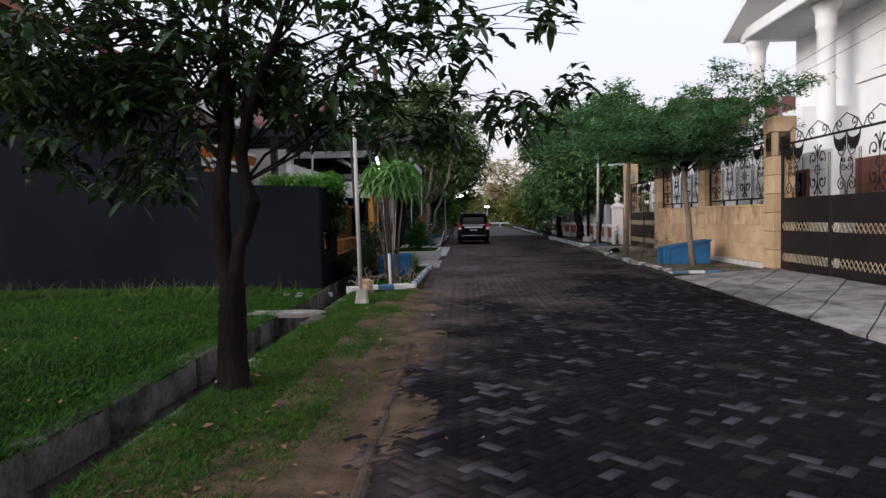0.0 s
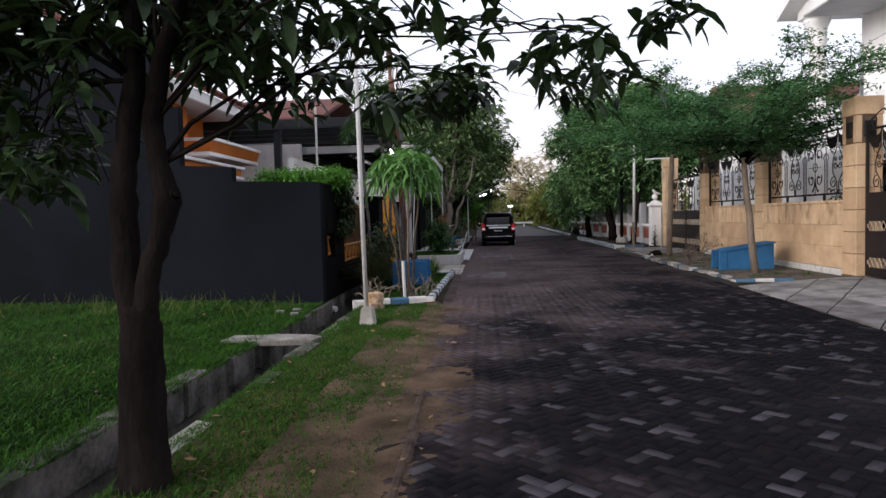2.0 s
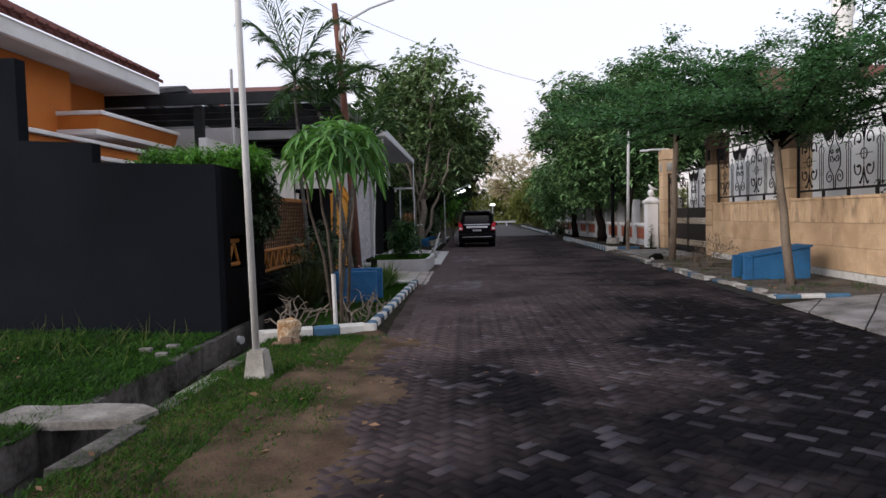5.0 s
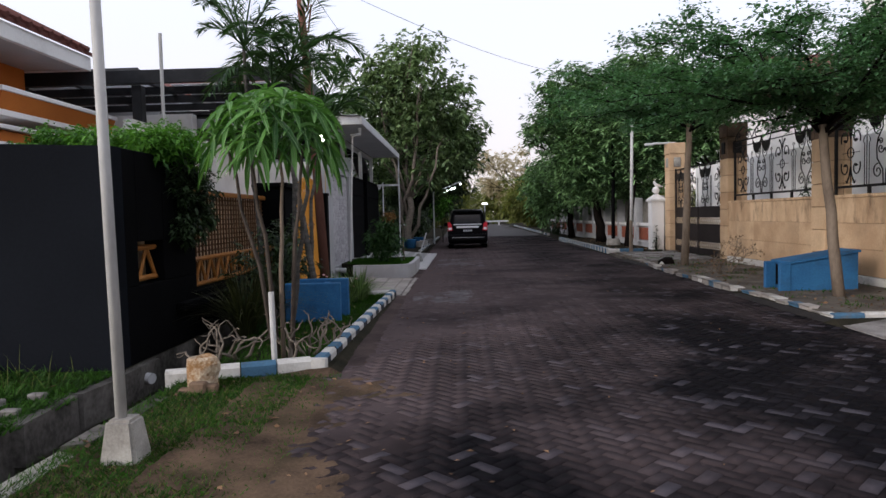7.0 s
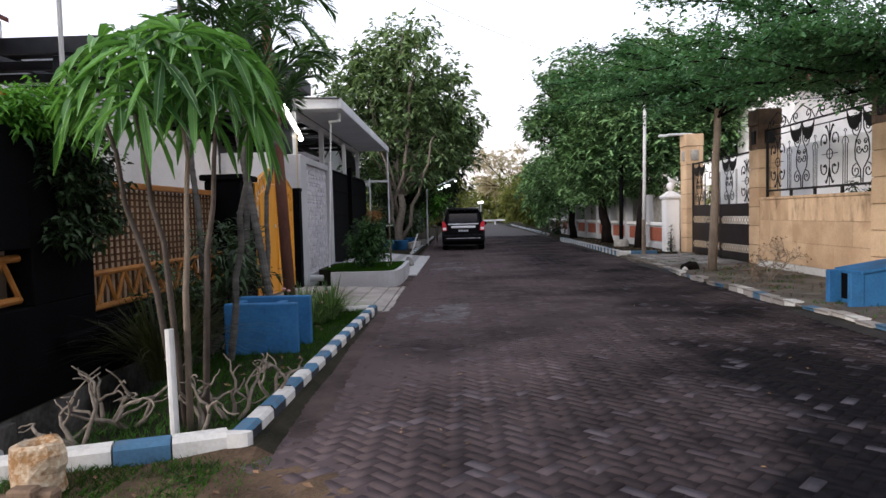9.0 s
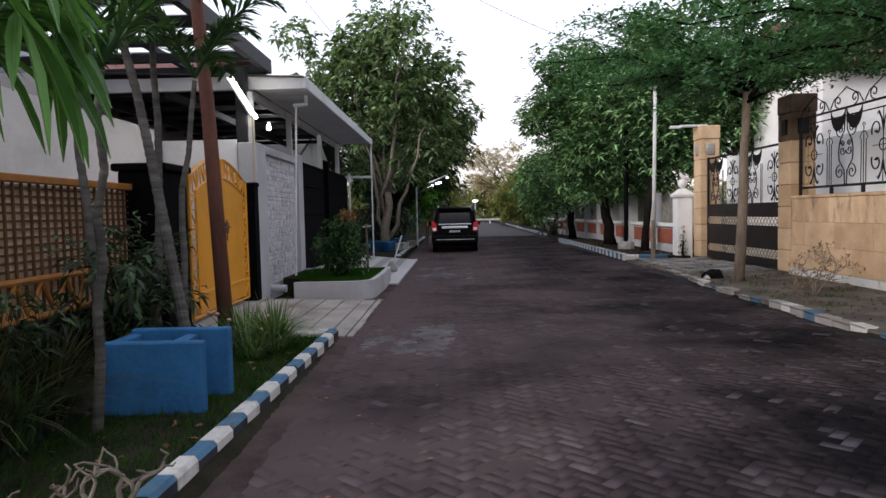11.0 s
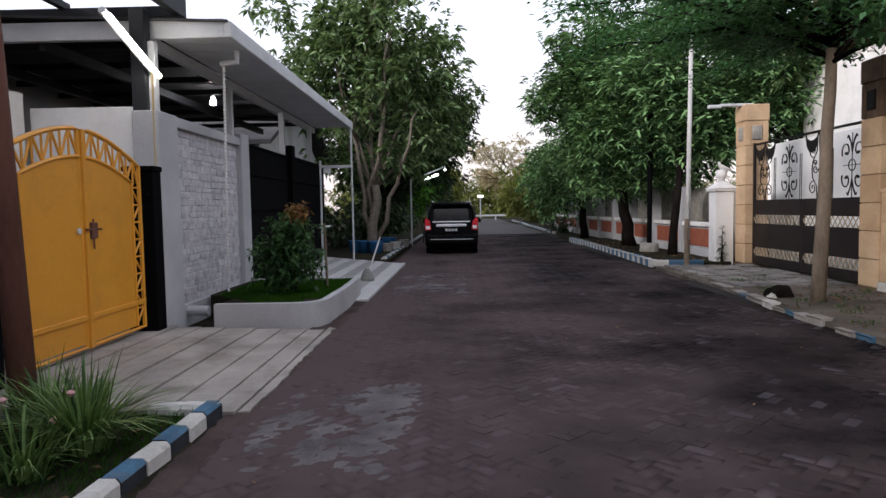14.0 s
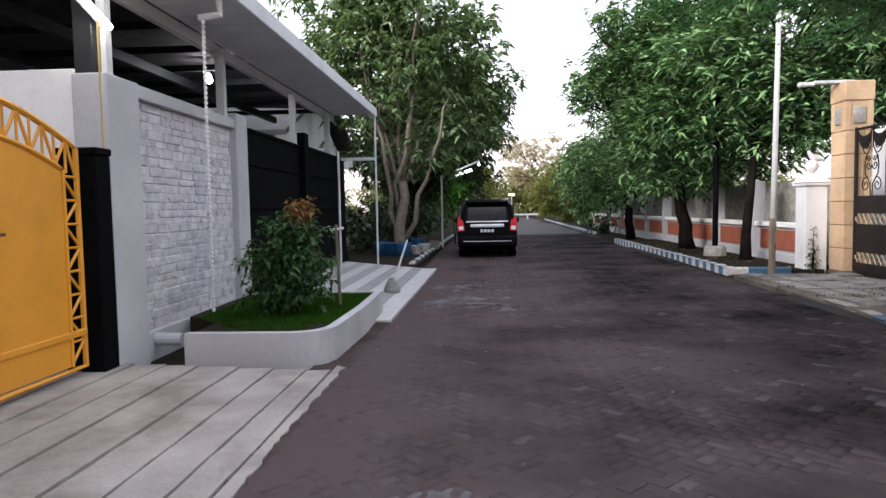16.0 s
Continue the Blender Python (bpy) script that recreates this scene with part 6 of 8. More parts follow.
# umbrella plant with long drooping leaflets
def umbrella_plant():
    rng = np.random.default_rng(81)
    b = (-1.92, 15.95, 0.05)
    t = thing("umbrella_plant", b, "umbrella plant with several slim stems and long drooping bright leaflets", "plant")
    heads0 = [(-1.9, 15.95, 3.0), (-2.4, 16.0, 2.9), (-1.5, 15.9, 2.85), (-2.1, 15.6, 2.75), (-1.7, 16.3, 2.85), (-2.65, 15.8, 2.6), (-1.3, 16.1, 2.6), (-2.2, 15.5, 2.5), (-1.6, 15.6, 2.5), (-1.9, 16.4, 2.5), (-2.5, 16.3, 2.5), (-2.55, 15.6, 2.35), (-1.4, 15.7, 2.35)]
    heads = [(-1.64 + (h[0] + 1.92) * 0.70, 15.36 + (h[1] - 15.95) * 0.70, h[2] - 0.04) for h in heads0]
    feet = ((-1.63, 15.30), (-1.72, 15.45), (-1.78, 15.50), (-1.58, 15.46))
    for (fx, fy), h, bark in zip(feet, (heads[0], heads[1], heads[5], heads[2]), (M_BARKPALE, M_STEM, M_STEM, M_STEM)):
        mid = ((fx * 0.7 + h[0] * 0.3), (fy * 0.7 + h[1] * 0.3), 1.1)
        part("stem", tube([(fx, fy, 0.0)] + wander(mid, (h[0], h[1], 2.42), 4, 0.025, rng), taper(0.028, 0.014, 5), 8), bark, t, smooth=True)
    P, D, L = [], [], []
    centre = np.array((-1.64, 15.36, 2.42))
    golden = math.pi * (3 - math.sqrt(5))
    for k in range(38):
        up = 1 - (k + 0.5) / 38 * 1.02
        a = k * golden + rng.normal(0, 0.15)
        flat = math.sqrt(max(0.0, 1 - up * up))
        out = np.array((math.cos(a) * flat, math.sin(a) * flat, up))
        hub = centre + out * np.array((0.63, 0.63, 0.62)) * rng.uniform(0.85, 1.06)
        start = centre + out * np.array((0.12, 0.12, 0.05)) + np.array((0, 0, -0.12))
        part("leaf_stalk", tube([start, (start + hub) / 2 + np.array((0, 0, 0.06)), hub], [0.007, 0.006, 0.005], 4), M_UMBRELLA, t)
        u = unit(np.cross(out, np.array((0.2, 0.1, 1.0))))
        v = np.cross(out, u)
        turn = rng.random() * 2 * math.pi
        for q in range(10):
            c = turn + 2 * math.pi * q / 10 + rng.normal(0, 0.08)
            P.append(hub)
            D.append(u * math.cos(c) + v * math.sin(c) + out * 0.30)
            L.append(rng.uniform(0.32, 0.47))
    P, D, L = np.array(P), np.array(D), np.array(L)
    V, F = round_leaf_arrays(P, D, L, L * 0.155, rng.uniform(0.28, 0.62, len(P)), rng, fold=0.34)
    leaves = np_mesh("leaves", V, F, M_UMBRELLA, t)
    # pale midribs, along the middle of each leaf
    mid = V.reshape(-1, 5, 3, 3)[:, :, 1, :] + np.array((0, 0, 0.003))
    side = unit(V.reshape(-1, 5, 3, 3)[:, :, 2, :] - V.reshape(-1, 5, 3, 3)[:, :, 0, :]) * 0.0035
    R = np.stack([mid - side, mid + side], axis=2).reshape(-1, 3)
    f = np.array([[2 * k, 2 * k + 1, 2 * k + 3, 2 * k + 2] for k in range(4)])
    rib = np_mesh("midrib", R, (np.arange(len(mid))[:, None, None] * 10 + f[None]).reshape(-1, 4), leaf_mat("pale_midrib", (0.30, 0.46, 0.20), (0.16, 0.27, 0.10)), leaves, "pale green midribs")
    rib["kind"] = "stuff"


umbrella_plant()


def frond(bm_parts, root, az, length, rise, rng, leaflet=0.58, wid=0.03, step=40):
    d = np.array([math.cos(az), math.sin(az), 0])
    pts = []
    for i in range(9):
        s = i / 8
        pts.append(np.array(root) + d * length * s * (1 - 0.12 * s) + np.array([0, 0, rise * s - 0.95 * length * s ** 2.3]))
    V, F, n0 = bm_parts
    side = np.array([-d[1], d[0], 0])
    P, D, L = [], [], []
    for i in range(step):
        s = 0.12 + 0.86 * i / step
        j = s * 8
        a = int(j)
        p = pts[a] + (pts[min(a + 1, 8)] - pts[a]) * (j - a)
        along = unit(pts[min(a + 1, 8)] - pts[a])
        for sg in (-1, 1):
            P.append(p)
            D.append(side * sg * 0.75 + along * 0.65 + np.array([0, 0, 0.15]) + rng.normal(0, 0.08, 3))
            L.append(leaflet * math.sin(math.pi * (0.25 + 0.65 * s)) * rng.uniform(0.85, 1.1))
    v, f = leaf_arrays(np.array(P), np.array(D), np.array(L), np.full(len(P), wid), rng.uniform(0.12, 0.4, len(P)), rng)
    V.append(v)
    F.append(f + n0[0])
    n0[0] += len(v)
    return pts


def palm(base, top, r, nf, length, seed, label, rise=1.5, wid=0.034, bow=0.0):
    rng = np.random.default_rng(seed)
    t = thing("palm", base, label, "palm", "ringed palms")
    tp = wander(base, top, 8, 0.015, rng)
    tp = [Vector(p) + Vector((bow * math.sin(math.pi * i / 8), 0, 0)) for i, p in enumerate(tp)]
    fine, radii = [], []
    for i in range(8):
        for k in range(10):
            f = (i + k / 10) / 8
            fine.append(tp[i].lerp(tp[i + 1], k / 10))
            radii.append(r * (1.2 - 0.5 * f) * (1.10 if k % 2 else 0.96))
    part("trunk", tube(fine, radii, 10), M_PALMBARK, t)
    for i in range(nf):
        store = ([], [], [0])
        pts = frond(store, top, 2 * math.pi * i / nf + rng.normal(0, 0.2), length * rng.uniform(0.8, 1.1), rise * rng.uniform(0.5, 1.3), rng, leaflet=0.37 * length, wid=wid)
        fr = np_mesh("frond", np.concatenate(store[0]), np.concatenate(store[1]), M_PALM, t)
        part("stalk", tube(pts, taper(0.018, 0.004, 8), 5), M_PALM, fr)


palm((-2.15, 19.45, 0.05), (-2.80, 19.4, 3.9), 0.052, 9, 1.5, 91, "leaning ringed palm with arching fronds", bow=0.06, rise=1.7)
palm((-2.70, 19.95, 0.05), (-2.62, 19.9, 4.35), 0.040, 9, 1.5, 92, "slender ringed palm with arching fronds", bow=0.05, rise=1.8)
palm((-2.15, 17.65, 0.05), (-1.62, 16.95, 2.62), 0.032, 9, 0.9, 93, "thin palm leaning out of the kerbed bed")
palm((-3.08, 19.45, 0.05), (-3.30, 19.5, 4.65), 0.040, 8, 1.3, 94, "slender ringed palm with arching fronds", rise=2.6)
palm((-2.32, 19.75, 0.05), (-2.05, 19.6, 3.1), 0.034, 8, 1.0, 95, "thin young palm with arching fronds", bow=-0.08)


def bushy(name, label, clumps, per, leaves, size, m, seed, category="bush", width=0.45, stem=None):
    rng = np.random.default_rng(seed)
    base = (clumps[0][0], clumps[0][1], 0.05)
    t = thing(name, base, label, category)
    if stem:
        bm = bmesh.new()
        for c in clumps:
            tube(wander(stem, c[:3], 3, 0.03, rng), taper(0.02, 0.006, 3), 5, bm)
        part("stems", bm, M_BARK, t)
    V, F = whorl_crown(clumps, per, leaves, size, rng, width=width, shell=0.4)
    np_mesh("leaves", V, F, m, t)
    return t


bushy("hedge", "clipped bright green hedge over the dark wall", [(-4.75 + 0.3 * i, 16.3 + 0.1 * (i % 2), 2.62, 0.30, 0.4, 0.24) for i in range(6)] + [(-3.35, 16.1 + 0.25 * i, 2.6, 0.28, 0.3, 0.22) for i in range(5)], 6500, 6, 0.085, M_HEDGE, 101, "hedge")
bushy("creeper", "dark green creeper hanging over the black wall", [(-3.22, 16.6 + 0.3 * (i % 3), 2.4 - 0.14 * i, 0.2, 0.4, 0.25) for i in range(7)], 3500, 6, 0.09, M_MANGO, 102, "creeper", stem=(-3.28, 16.9, 2.46))
bushy("planter_shrub", "dense dark green shrub with reddish young top in the planter", [(-1.85, 26.8, 0.70, 0.55, 0.52, 0.27), (-1.85, 26.8, 1.05, 0.55, 0.52, 0.30), (-1.78, 26.8, 1.38, 0.42, 0.40, 0.27), (-1.65, 26.95, 1.45, 0.18, 0.18, 0.2)], 3400, 6, 0.095, M_PALM, 103, "shrub", stem=(-1.75, 26.9, 0.3))
bushy("shrub_top", "reddish young leaves of the planter shrub", [(-1.70, 26.85, 1.66, 0.2, 0.2, 0.18)], 7000, 6, 0.09, M_REDLEAF, 104, "shrub")
bushy("bed_shrub", "dark shrubs between the palms", [(-2.75, 19.8, 0.8, 0.45, 0.8, 0.65), (-2.65, 18.9, 1.2, 0.4, 0.5, 0.5), (-2.95, 20.6, 1.0, 0.3, 0.6, 0.6), (-2.75, 17.6, 0.8, 0.3, 0.5, 0.6), (-2.6, 19.2, 0.5, 0.4, 0.5, 0.4)], 420, 7, 0.16, M_MANGO, 105, "shrub", width=0.3, stem=(-2.7, 19.3, 0.05))


# ---- grass ----
def grass(name, label, n, region, zfun, lo, hi, m, seed, wid=0.006, spread=0.6, thin=None):
    rng = np.random.default_rng(seed)
    P = region(rng, n)
    if thin is not None:
        keep = np.array([thin(p[0], p[1]) > rng.random() for p in P])
        P = P[keep]
    z = np.array([zfun(p[0], p[1]) for p in P])
    P = np.column_stack([P, z])
    D = unit(np.column_stack([rng.normal(0, spread, len(P)), rng.normal(0, spread, len(P)), np.ones(len(P))]))
    L = rng.uniform(lo, hi, len(P))
    V, F = blade_arrays(P, D, L, np.full(len(P), wid) * rng.uniform(0.7, 1.5, len(P)))
    ob = np_mesh(name, V, F, m)
    tagged(ob, label, "grass", kind="stuff")


def box_region(x0, x1, y0, y1, power=1.0):
    return lambda rng, n: np.column_stack([x1 - (x1 - x0) * rng.random(n) ** power, y0 + (y1 - y0) * rng.random(n)])


grass("lawn_grass", "uneven green grass of the vacant lot", 150000, box_region(-14, -3.3, 1.5, 14.95, 1.4), ground_z, 0.03, 0.095, M_GRASS, 111, wid=0.013, spread=1.1, thin=lambda x, y: 0.75 + 0.7 * smooth_noise(x, y, 0.9, 7))
grass("lawn_tufts", "coarse tufts of grass on the vacant lot", 26000, box_region(-14, -3.3, 1.5, 14.95, 1.4), ground_z, 0.08, 0.17, M_GRASS, 1111, wid=0.013, spread=0.8, thin=lambda x, y: 1.0 if smooth_noise(x, y, 1.7, 17) > 0.22 else 0.04)
grass("tall_weeds", "tall pale weeds along the dark wall", 420, box_region(-12, -3.6, 12.9, 14.9), ground_z, 0.12, 0.42, M_GRASSDRY, 112, wid=0.010, spread=0.55)
grass("verge_grass", "short patchy grass of the verge", 75000, box_region(-2.47, -0.62, 1.5, 14.95), ground_z, 0.02, 0.075, M_GRASS, 113, wid=0.009, spread=0.9, thin=lambda x, y: (0.98 + 0.9 * smooth_noise(x, y, 1.2, 9)) * min(1, max(0, (-0.62 - x - 0.25 * smooth_noise(x, y, 0.7, 19)) / 0.55)))
grass("dry_verge_grass", "dry grass scattered on the verge", 48000, box_region(-2.47, -0.30, 1.5, 14.95), ground_z, 0.015, 0.06, M_GRASSDRY, 114, wid=0.008, spread=0.9, thin=lambda x, y: (0.6 - 1.0 * smooth_noise(x, y, 1.2, 9)) * min(1, max(0, (-0.3 - x) / 0.8)))
grass("bed_grass", "thin grass in the kerbed bed", 11000, box_region(-2.5, -1.15, 15.0, 21.4), lambda x, y: 0.055, 0.03, 0.10, M_GRASS, 115, wid=0.008)
grass("planter_grass", "short lush grass in the planter", 26000, box_region(-2.85, -1.06, 25.6, 28.6), lambda x, y: 0.345, 0.02, 0.065, M_GRASS, 116, wid=0.007, thin=lambda x, y: 0.0 if (x > -1.35 and y < 25.95) or x + y < 23.6 else 1.0)
grass("wall_foot_grass", "tufts of grass on the bare pavement", 6000, box_region(6.0, 8.3, 18.2, 33.0), lambda x, y: 0.08, 0.02, 0.09, M_GRASS, 117, wid=0.01, thin=lambda x, y: 0.9 if smooth_noise(x, y, 1.6, 12) > 0.25 else 0.02)


# ---- parked car ----
def car():
    cx, y0 = 0.72, 40.3
    c = thing("parked_car", (cx, y0 + 2.3, 0), "black people carrier parked at the roadside, seen from behind", "car")
    paint = mat("black_car_paint", (0.004, 0.004, 0.005), (0.003, 0.003, 0.004), rough=0.3, scale=3, bump=0.0, spec=0.06)
    glass = mat("dark_car_glass", (0.03, 0.032, 0.038), (0.02, 0.021, 0.025), rough=0.06, bump=0.0, spec=0.5)
    chrome = mat("chrome_strip", (0.85, 0.85, 0.87), (0.78, 0.78, 0.8), rough=0.35, metal=0.15, bump=0, spec=0.6)
    red = mat("red_lamp", (0.62, 0.035, 0.05), (0.5, 0.025, 0.035), rough=0.2, bump=0)
    # cross sections from rear to front: y, half width low, half width at belt, roof half width, z low, belt, roof
    secs = [(0.0, 0.80, 0.80, 0.60, 0.36, 0.98, 1.50), (0.12, 0.87, 0.88, 0.64, 0.24, 1.0, 1.66), (0.45, 0.885, 0.885, 0.66, 0.20, 1.0, 1.74), (1.5, 0.885, 0.885, 0.68, 0.20, 0.98, 1.76), (2.7, 0.885, 0.885, 0.67, 0.20, 0.96, 1.70),
            (3.3, 0.88, 0.88, 0.62, 0.20, 0.96, 1.36), (3.7, 0.87, 0.87, 0.74, 0.20, 0.92, 1.02), (4.4, 0.82, 0.80, 0.66, 0.22, 0.72, 0.84), (4.58, 0.70, 0.68, 0.55, 0.30, 0.62, 0.70)]
    bm = bmesh.new()
    rings = []
    for y, a, b, r, z0, zb, zr in secs:
        half = [(a * 0.92, z0), (a, z0 + 0.12), (b, (z0 + zb) / 2), (b * 0.99, zb), (b * 0.93, zb + 0.04), (r + 0.05, zr - 0.10), (r, zr - 0.03), (r * 0.75, zr)]
        ring = [(x, z) for x, z in half] + [(-x, z) for x, z in half[::-1]]
        rings.append([bm.verts.new((cx + x, y0 + y, z)) for x, z in ring])
    n = len(rings[0])
    for a, b in zip(rings, rings[1:]):
        for k in range(n):
            bm.faces.new((a[k], a[(k + 1) % n], b[(k + 1) % n], b[k]))
    bm.faces.new(rings[0][::-1])
    bm.faces.new(rings[-1])
    bmesh.ops.recalc_face_normals(bm, faces=bm.faces)
    body = part("body", bm, paint, c, smooth=False)
    part("bumper", bx(cx - 0.86, cx + 0.86, y0 - 0.10, y0 + 0.22, 0.34, 0.66, 0.06), paint, c)
    part("rear_window", prism([(cx - 0.60, 1.10), (cx + 0.60, 1.10), (cx + 0.55, 1.50), (cx - 0.55, 1.50)], "y", y0 - 0.022, y0 + 0.02), glass, c, "dark rear window")
    part("roof_rail", tube([(cx - 0.62, y0 + 0.3, 1.76), (cx - 0.64, y0 + 2.4, 1.75)], 0.02, 6), chrome, c)
    part("roof_rail", tube([(cx + 0.62, y0 + 0.3, 1.76), (cx + 0.64, y0 + 2.4, 1.75)], 0.02, 6), chrome, c)
    part("tailgate_seam", bx(cx - 0.70, cx + 0.70, y0 - 0.106, y0 - 0.098, 0.50, 0.515), chrome, c)
    part("spoiler", bx(cx - 0.62, cx + 0.62, y0 - 0.14, y0 + 0.2, 1.62, 1.69, 0.025), paint, c)
    part("tailgate_edge", bx(cx - 0.66, cx + 0.66, y0 - 0.012, y0 + 0.02, 0.66, 1.08, 0.01), paint, c)
    part("chrome_bar", bx(cx - 0.50, cx + 0.50, y0 - 0.06, y0 - 0.012, 0.92, 1.01, 0.03), chrome, c, "chrome tailgate bar")
    part("chrome_bar", bx(cx - 0.62, cx + 0.62, y0 - 0.05, y0 - 0.012, 1.06, 1.10, 0.015), chrome, c)
    part("wiper", tube([(cx, y0 - 0.03, 1.12), (cx + 0.35, y0 - 0.035, 1.16)], 0.01, 5), M_BLACK, c)
    pt = part("number_plate", bx(cx - 0.24, cx + 0.24, y0 - 0.032, y0 - 0.013, 0.73, 0.88, 0.005), M_BLACK, c, "black plate with pale bars")
    for k in range(4):
        part("plate_bar", bx(cx - 0.20 + 0.105 * k, cx - 0.12 + 0.105 * k, y0 - 0.036, y0 - 0.0325, 0.77, 0.85), M_GREYSTEEL, pt)
    for sg in (-1, 1):
        lamp = part("tail_lamp", prism([(cx + sg * 0.86, 0.80), (cx + sg * 0.66, 0.82), (cx + sg * 0.70, 1.10), (cx + sg * 0.82, 1.22), (cx + sg * 0.87, 1.15)], "y", y0 - 0.03, y0 + 0.16), red, c, "red tail lamp")
        part("lamp_lens", bx(cx + sg * 0.77 - 0.07, cx + sg * 0.77 + 0.07, y0 - 0.036, y0 - 0.02, 0.84, 0.95, 0.008), chrome, lamp, "clear lower lens")
        part("side_window", prism([(y0 + 0.35, 1.06), (y0 + 3.0, 1.04), (y0 + 2.6, 1.56), (y0 + 0.5, 1.60)], "x", cx + sg * 0.80, cx + sg * 0.815), glass, c)
        part("mirror", bx(cx + sg * 1.0 - 0.09, cx + sg * 1.0 + 0.09, y0 + 3.05, y0 + 3.17, 0.98, 1.14, 0.03), paint, c)
        for wy in (0.85, 3.65):
            wh = part("wheel", tube([(cx + sg * 0.87, y0 + wy, 0.33), (cx + sg * 0.66, y0 + wy, 0.33)], 0.33, 22), M_BLACK, c)
            part("rim", tube([(cx + sg * 0.885, y0 + wy, 0.33), (cx + sg * 0.80, y0 + wy, 0.33)], 0.21, 16), chrome, wh)

    c.scale = (1.11, 1.11, 1.11)


car()


# ---- poles, posts and wires ----
lp = thing("white_pole", (-1.97, 12.55, 0), "slim white metal pole in a tapered concrete foot", "pole")
bm = bmesh.new()
vb = [bm.verts.new((-1.97 + a * 0.132, 12.55 + b * 0.132, -0.03)) for a, b in ((-1, -1), (1, -1), (1, 1), (-1, 1))]
vt = [bm.verts.new((-1.97 + a * 0.090, 12.55 + b * 0.090, 0.31)) for a, b in ((-1, -1), (1, -1), (1, 1), (-1, 1))]
bm.faces.new(vt)
for k in range(4):
    bm.faces.new((vb[k], vb[(k + 1) % 4], vt[(k + 1) % 4], vt[k]))
bmesh.ops.bevel(bm, geom=list(bm.edges), offset=0.02, segments=2, affect="EDGES")
part("foot", bm, M_CEMENT, lp, "tapered concrete foot")
part("shaft", tube([(-1.99, 12.55, 0.28), (-2.02, 12.55, 2.2), (-2.05, 12.55, 4.7)], [0.038, 0.036, 0.032], 12), M_WEATHER, lp, smooth=True)
rp = thing("utility_pole", (-2.33, 21.05, 0), "rust-brown utility pole with small iron brackets", "pole")
part("shaft", tube([(-2.33, 21.05, -0.02), (-2.48, 21.1, 3.0), (-2.72, 21.1, 6.6)], [0.10, 0.085, 0.07], 12), M_RUST, rp, smooth=True)
for z in (5.5, 5.9):
    part("bracket", tube([(-2.66, 21.1, z - 0.3), (-2.52, 21.05, z - 0.2), (-2.45, 21.05, z + 0.3)], 0.02, 6), M_RUST, rp)
wp = thing("white_post", (6.88, 33.3, 0), "tall slim weathered white post at the kerb", "pole")
part("shaft", tube([(6.88, 33.3, -0.02), (6.92, 33.3, 2.5), (6.97, 33.3, 5.9)], [0.07, 0.06, 0.05], 10), M_WEATHER, wp, smooth=True)
part("rust_foot", tube([(6.88, 33.3, -0.02), (6.89, 33.3, 1.3)], [0.078, 0.066], 10), M_BARKPALE, wp, "rust-stained lower part")
gp2 = thing("dark_post", (7.35, 38.2, 0.13), "dark post in a round concrete foot", "pole")
part("foot", lathe([(0.32, 0), (0.30, 0.25), (0.25, 0.3)], (7.35, 38.2, 0.12), 14), M_CEMENT, gp2)
part("shaft", tube([(7.35, 38.2, 0.3), (7.4, 38.2, 6.5)], 0.085, 10), M_BLACK, gp2)
part("arm", tube([(-2.66, 21.08, 5.55), (-2.60, 21.05, 5.95), (-2.39, 21.05, 6.20), (-1.89, 21.05, 6.46), (-1.11, 21.05, 6.71), (-0.33, 21.05, 6.98)], [0.032, 0.032, 0.03, 0.028, 0.026, 0.025], 8), M_GREYSTEEL, rp, "curved steel lamp arm", smooth=True)
fp = thing("flag_pole", (-4.14, 18.15, 0), "thin pale pole behind the hedge", "pole")
part("shaft", tube([(-4.14, 18.15, 0), (-4.14, 18.15, 4.5)], 0.028, 8), M_WEATHER, fp)
yp = thing("grey_pole", (8.9, 18.9, 0), "grey conduit pole behind the gate pillar", "pole")
part("shaft", tube([(8.95, 18.6, 0.0), (8.95, 18.6, 5.6)], 0.045, 8), M_GREYSTEEL, yp)


def wire(name, a, b, sag, label, r=0.006):
    a, b = Vector(a), Vector(b)
    w = thing(name, tuple(a), label, "cable", "overhead cables")
    pts = [a.lerp(b, i / 16) - Vector((0, 0, sag * 4 * (i / 16) * (1 - i / 16))) for i in range(17)]
    part("strand", tube(pts, r, 5), M_BLACK, w)


wire("overhead_cable", (8.95, 18.6, 5.5), (11.0, 4.0, 8.4), 0.2, "black overhead cable sagging between poles")
wire("overhead_cable", (8.95, 18.6, 5.2), (11.0, 4.0, 7.7), 0.2, "black overhead cable sagging between poles")
wire("overhead_cable", (8.95, 18.6, 5.3), (6.97, 33.3, 5.8), 0.15, "black overhead cable sagging between poles")
wire("overhead_cable", (-2.72, 21.1, 6.5), (7.4, 38.2, 7.6), 0.5, "thin black overhead cable across the sky")
wire("overhead_cable", (-2.72, 21.1, 6.5), (-2.9, 50, 9.2), 0.6, "thin black overhead cable across the sky")
wire("overhead_cable", (-2.72, 21.1, 6.4), (-9, 8, 9.5), 0.5, "thin black overhead cable across the sky")


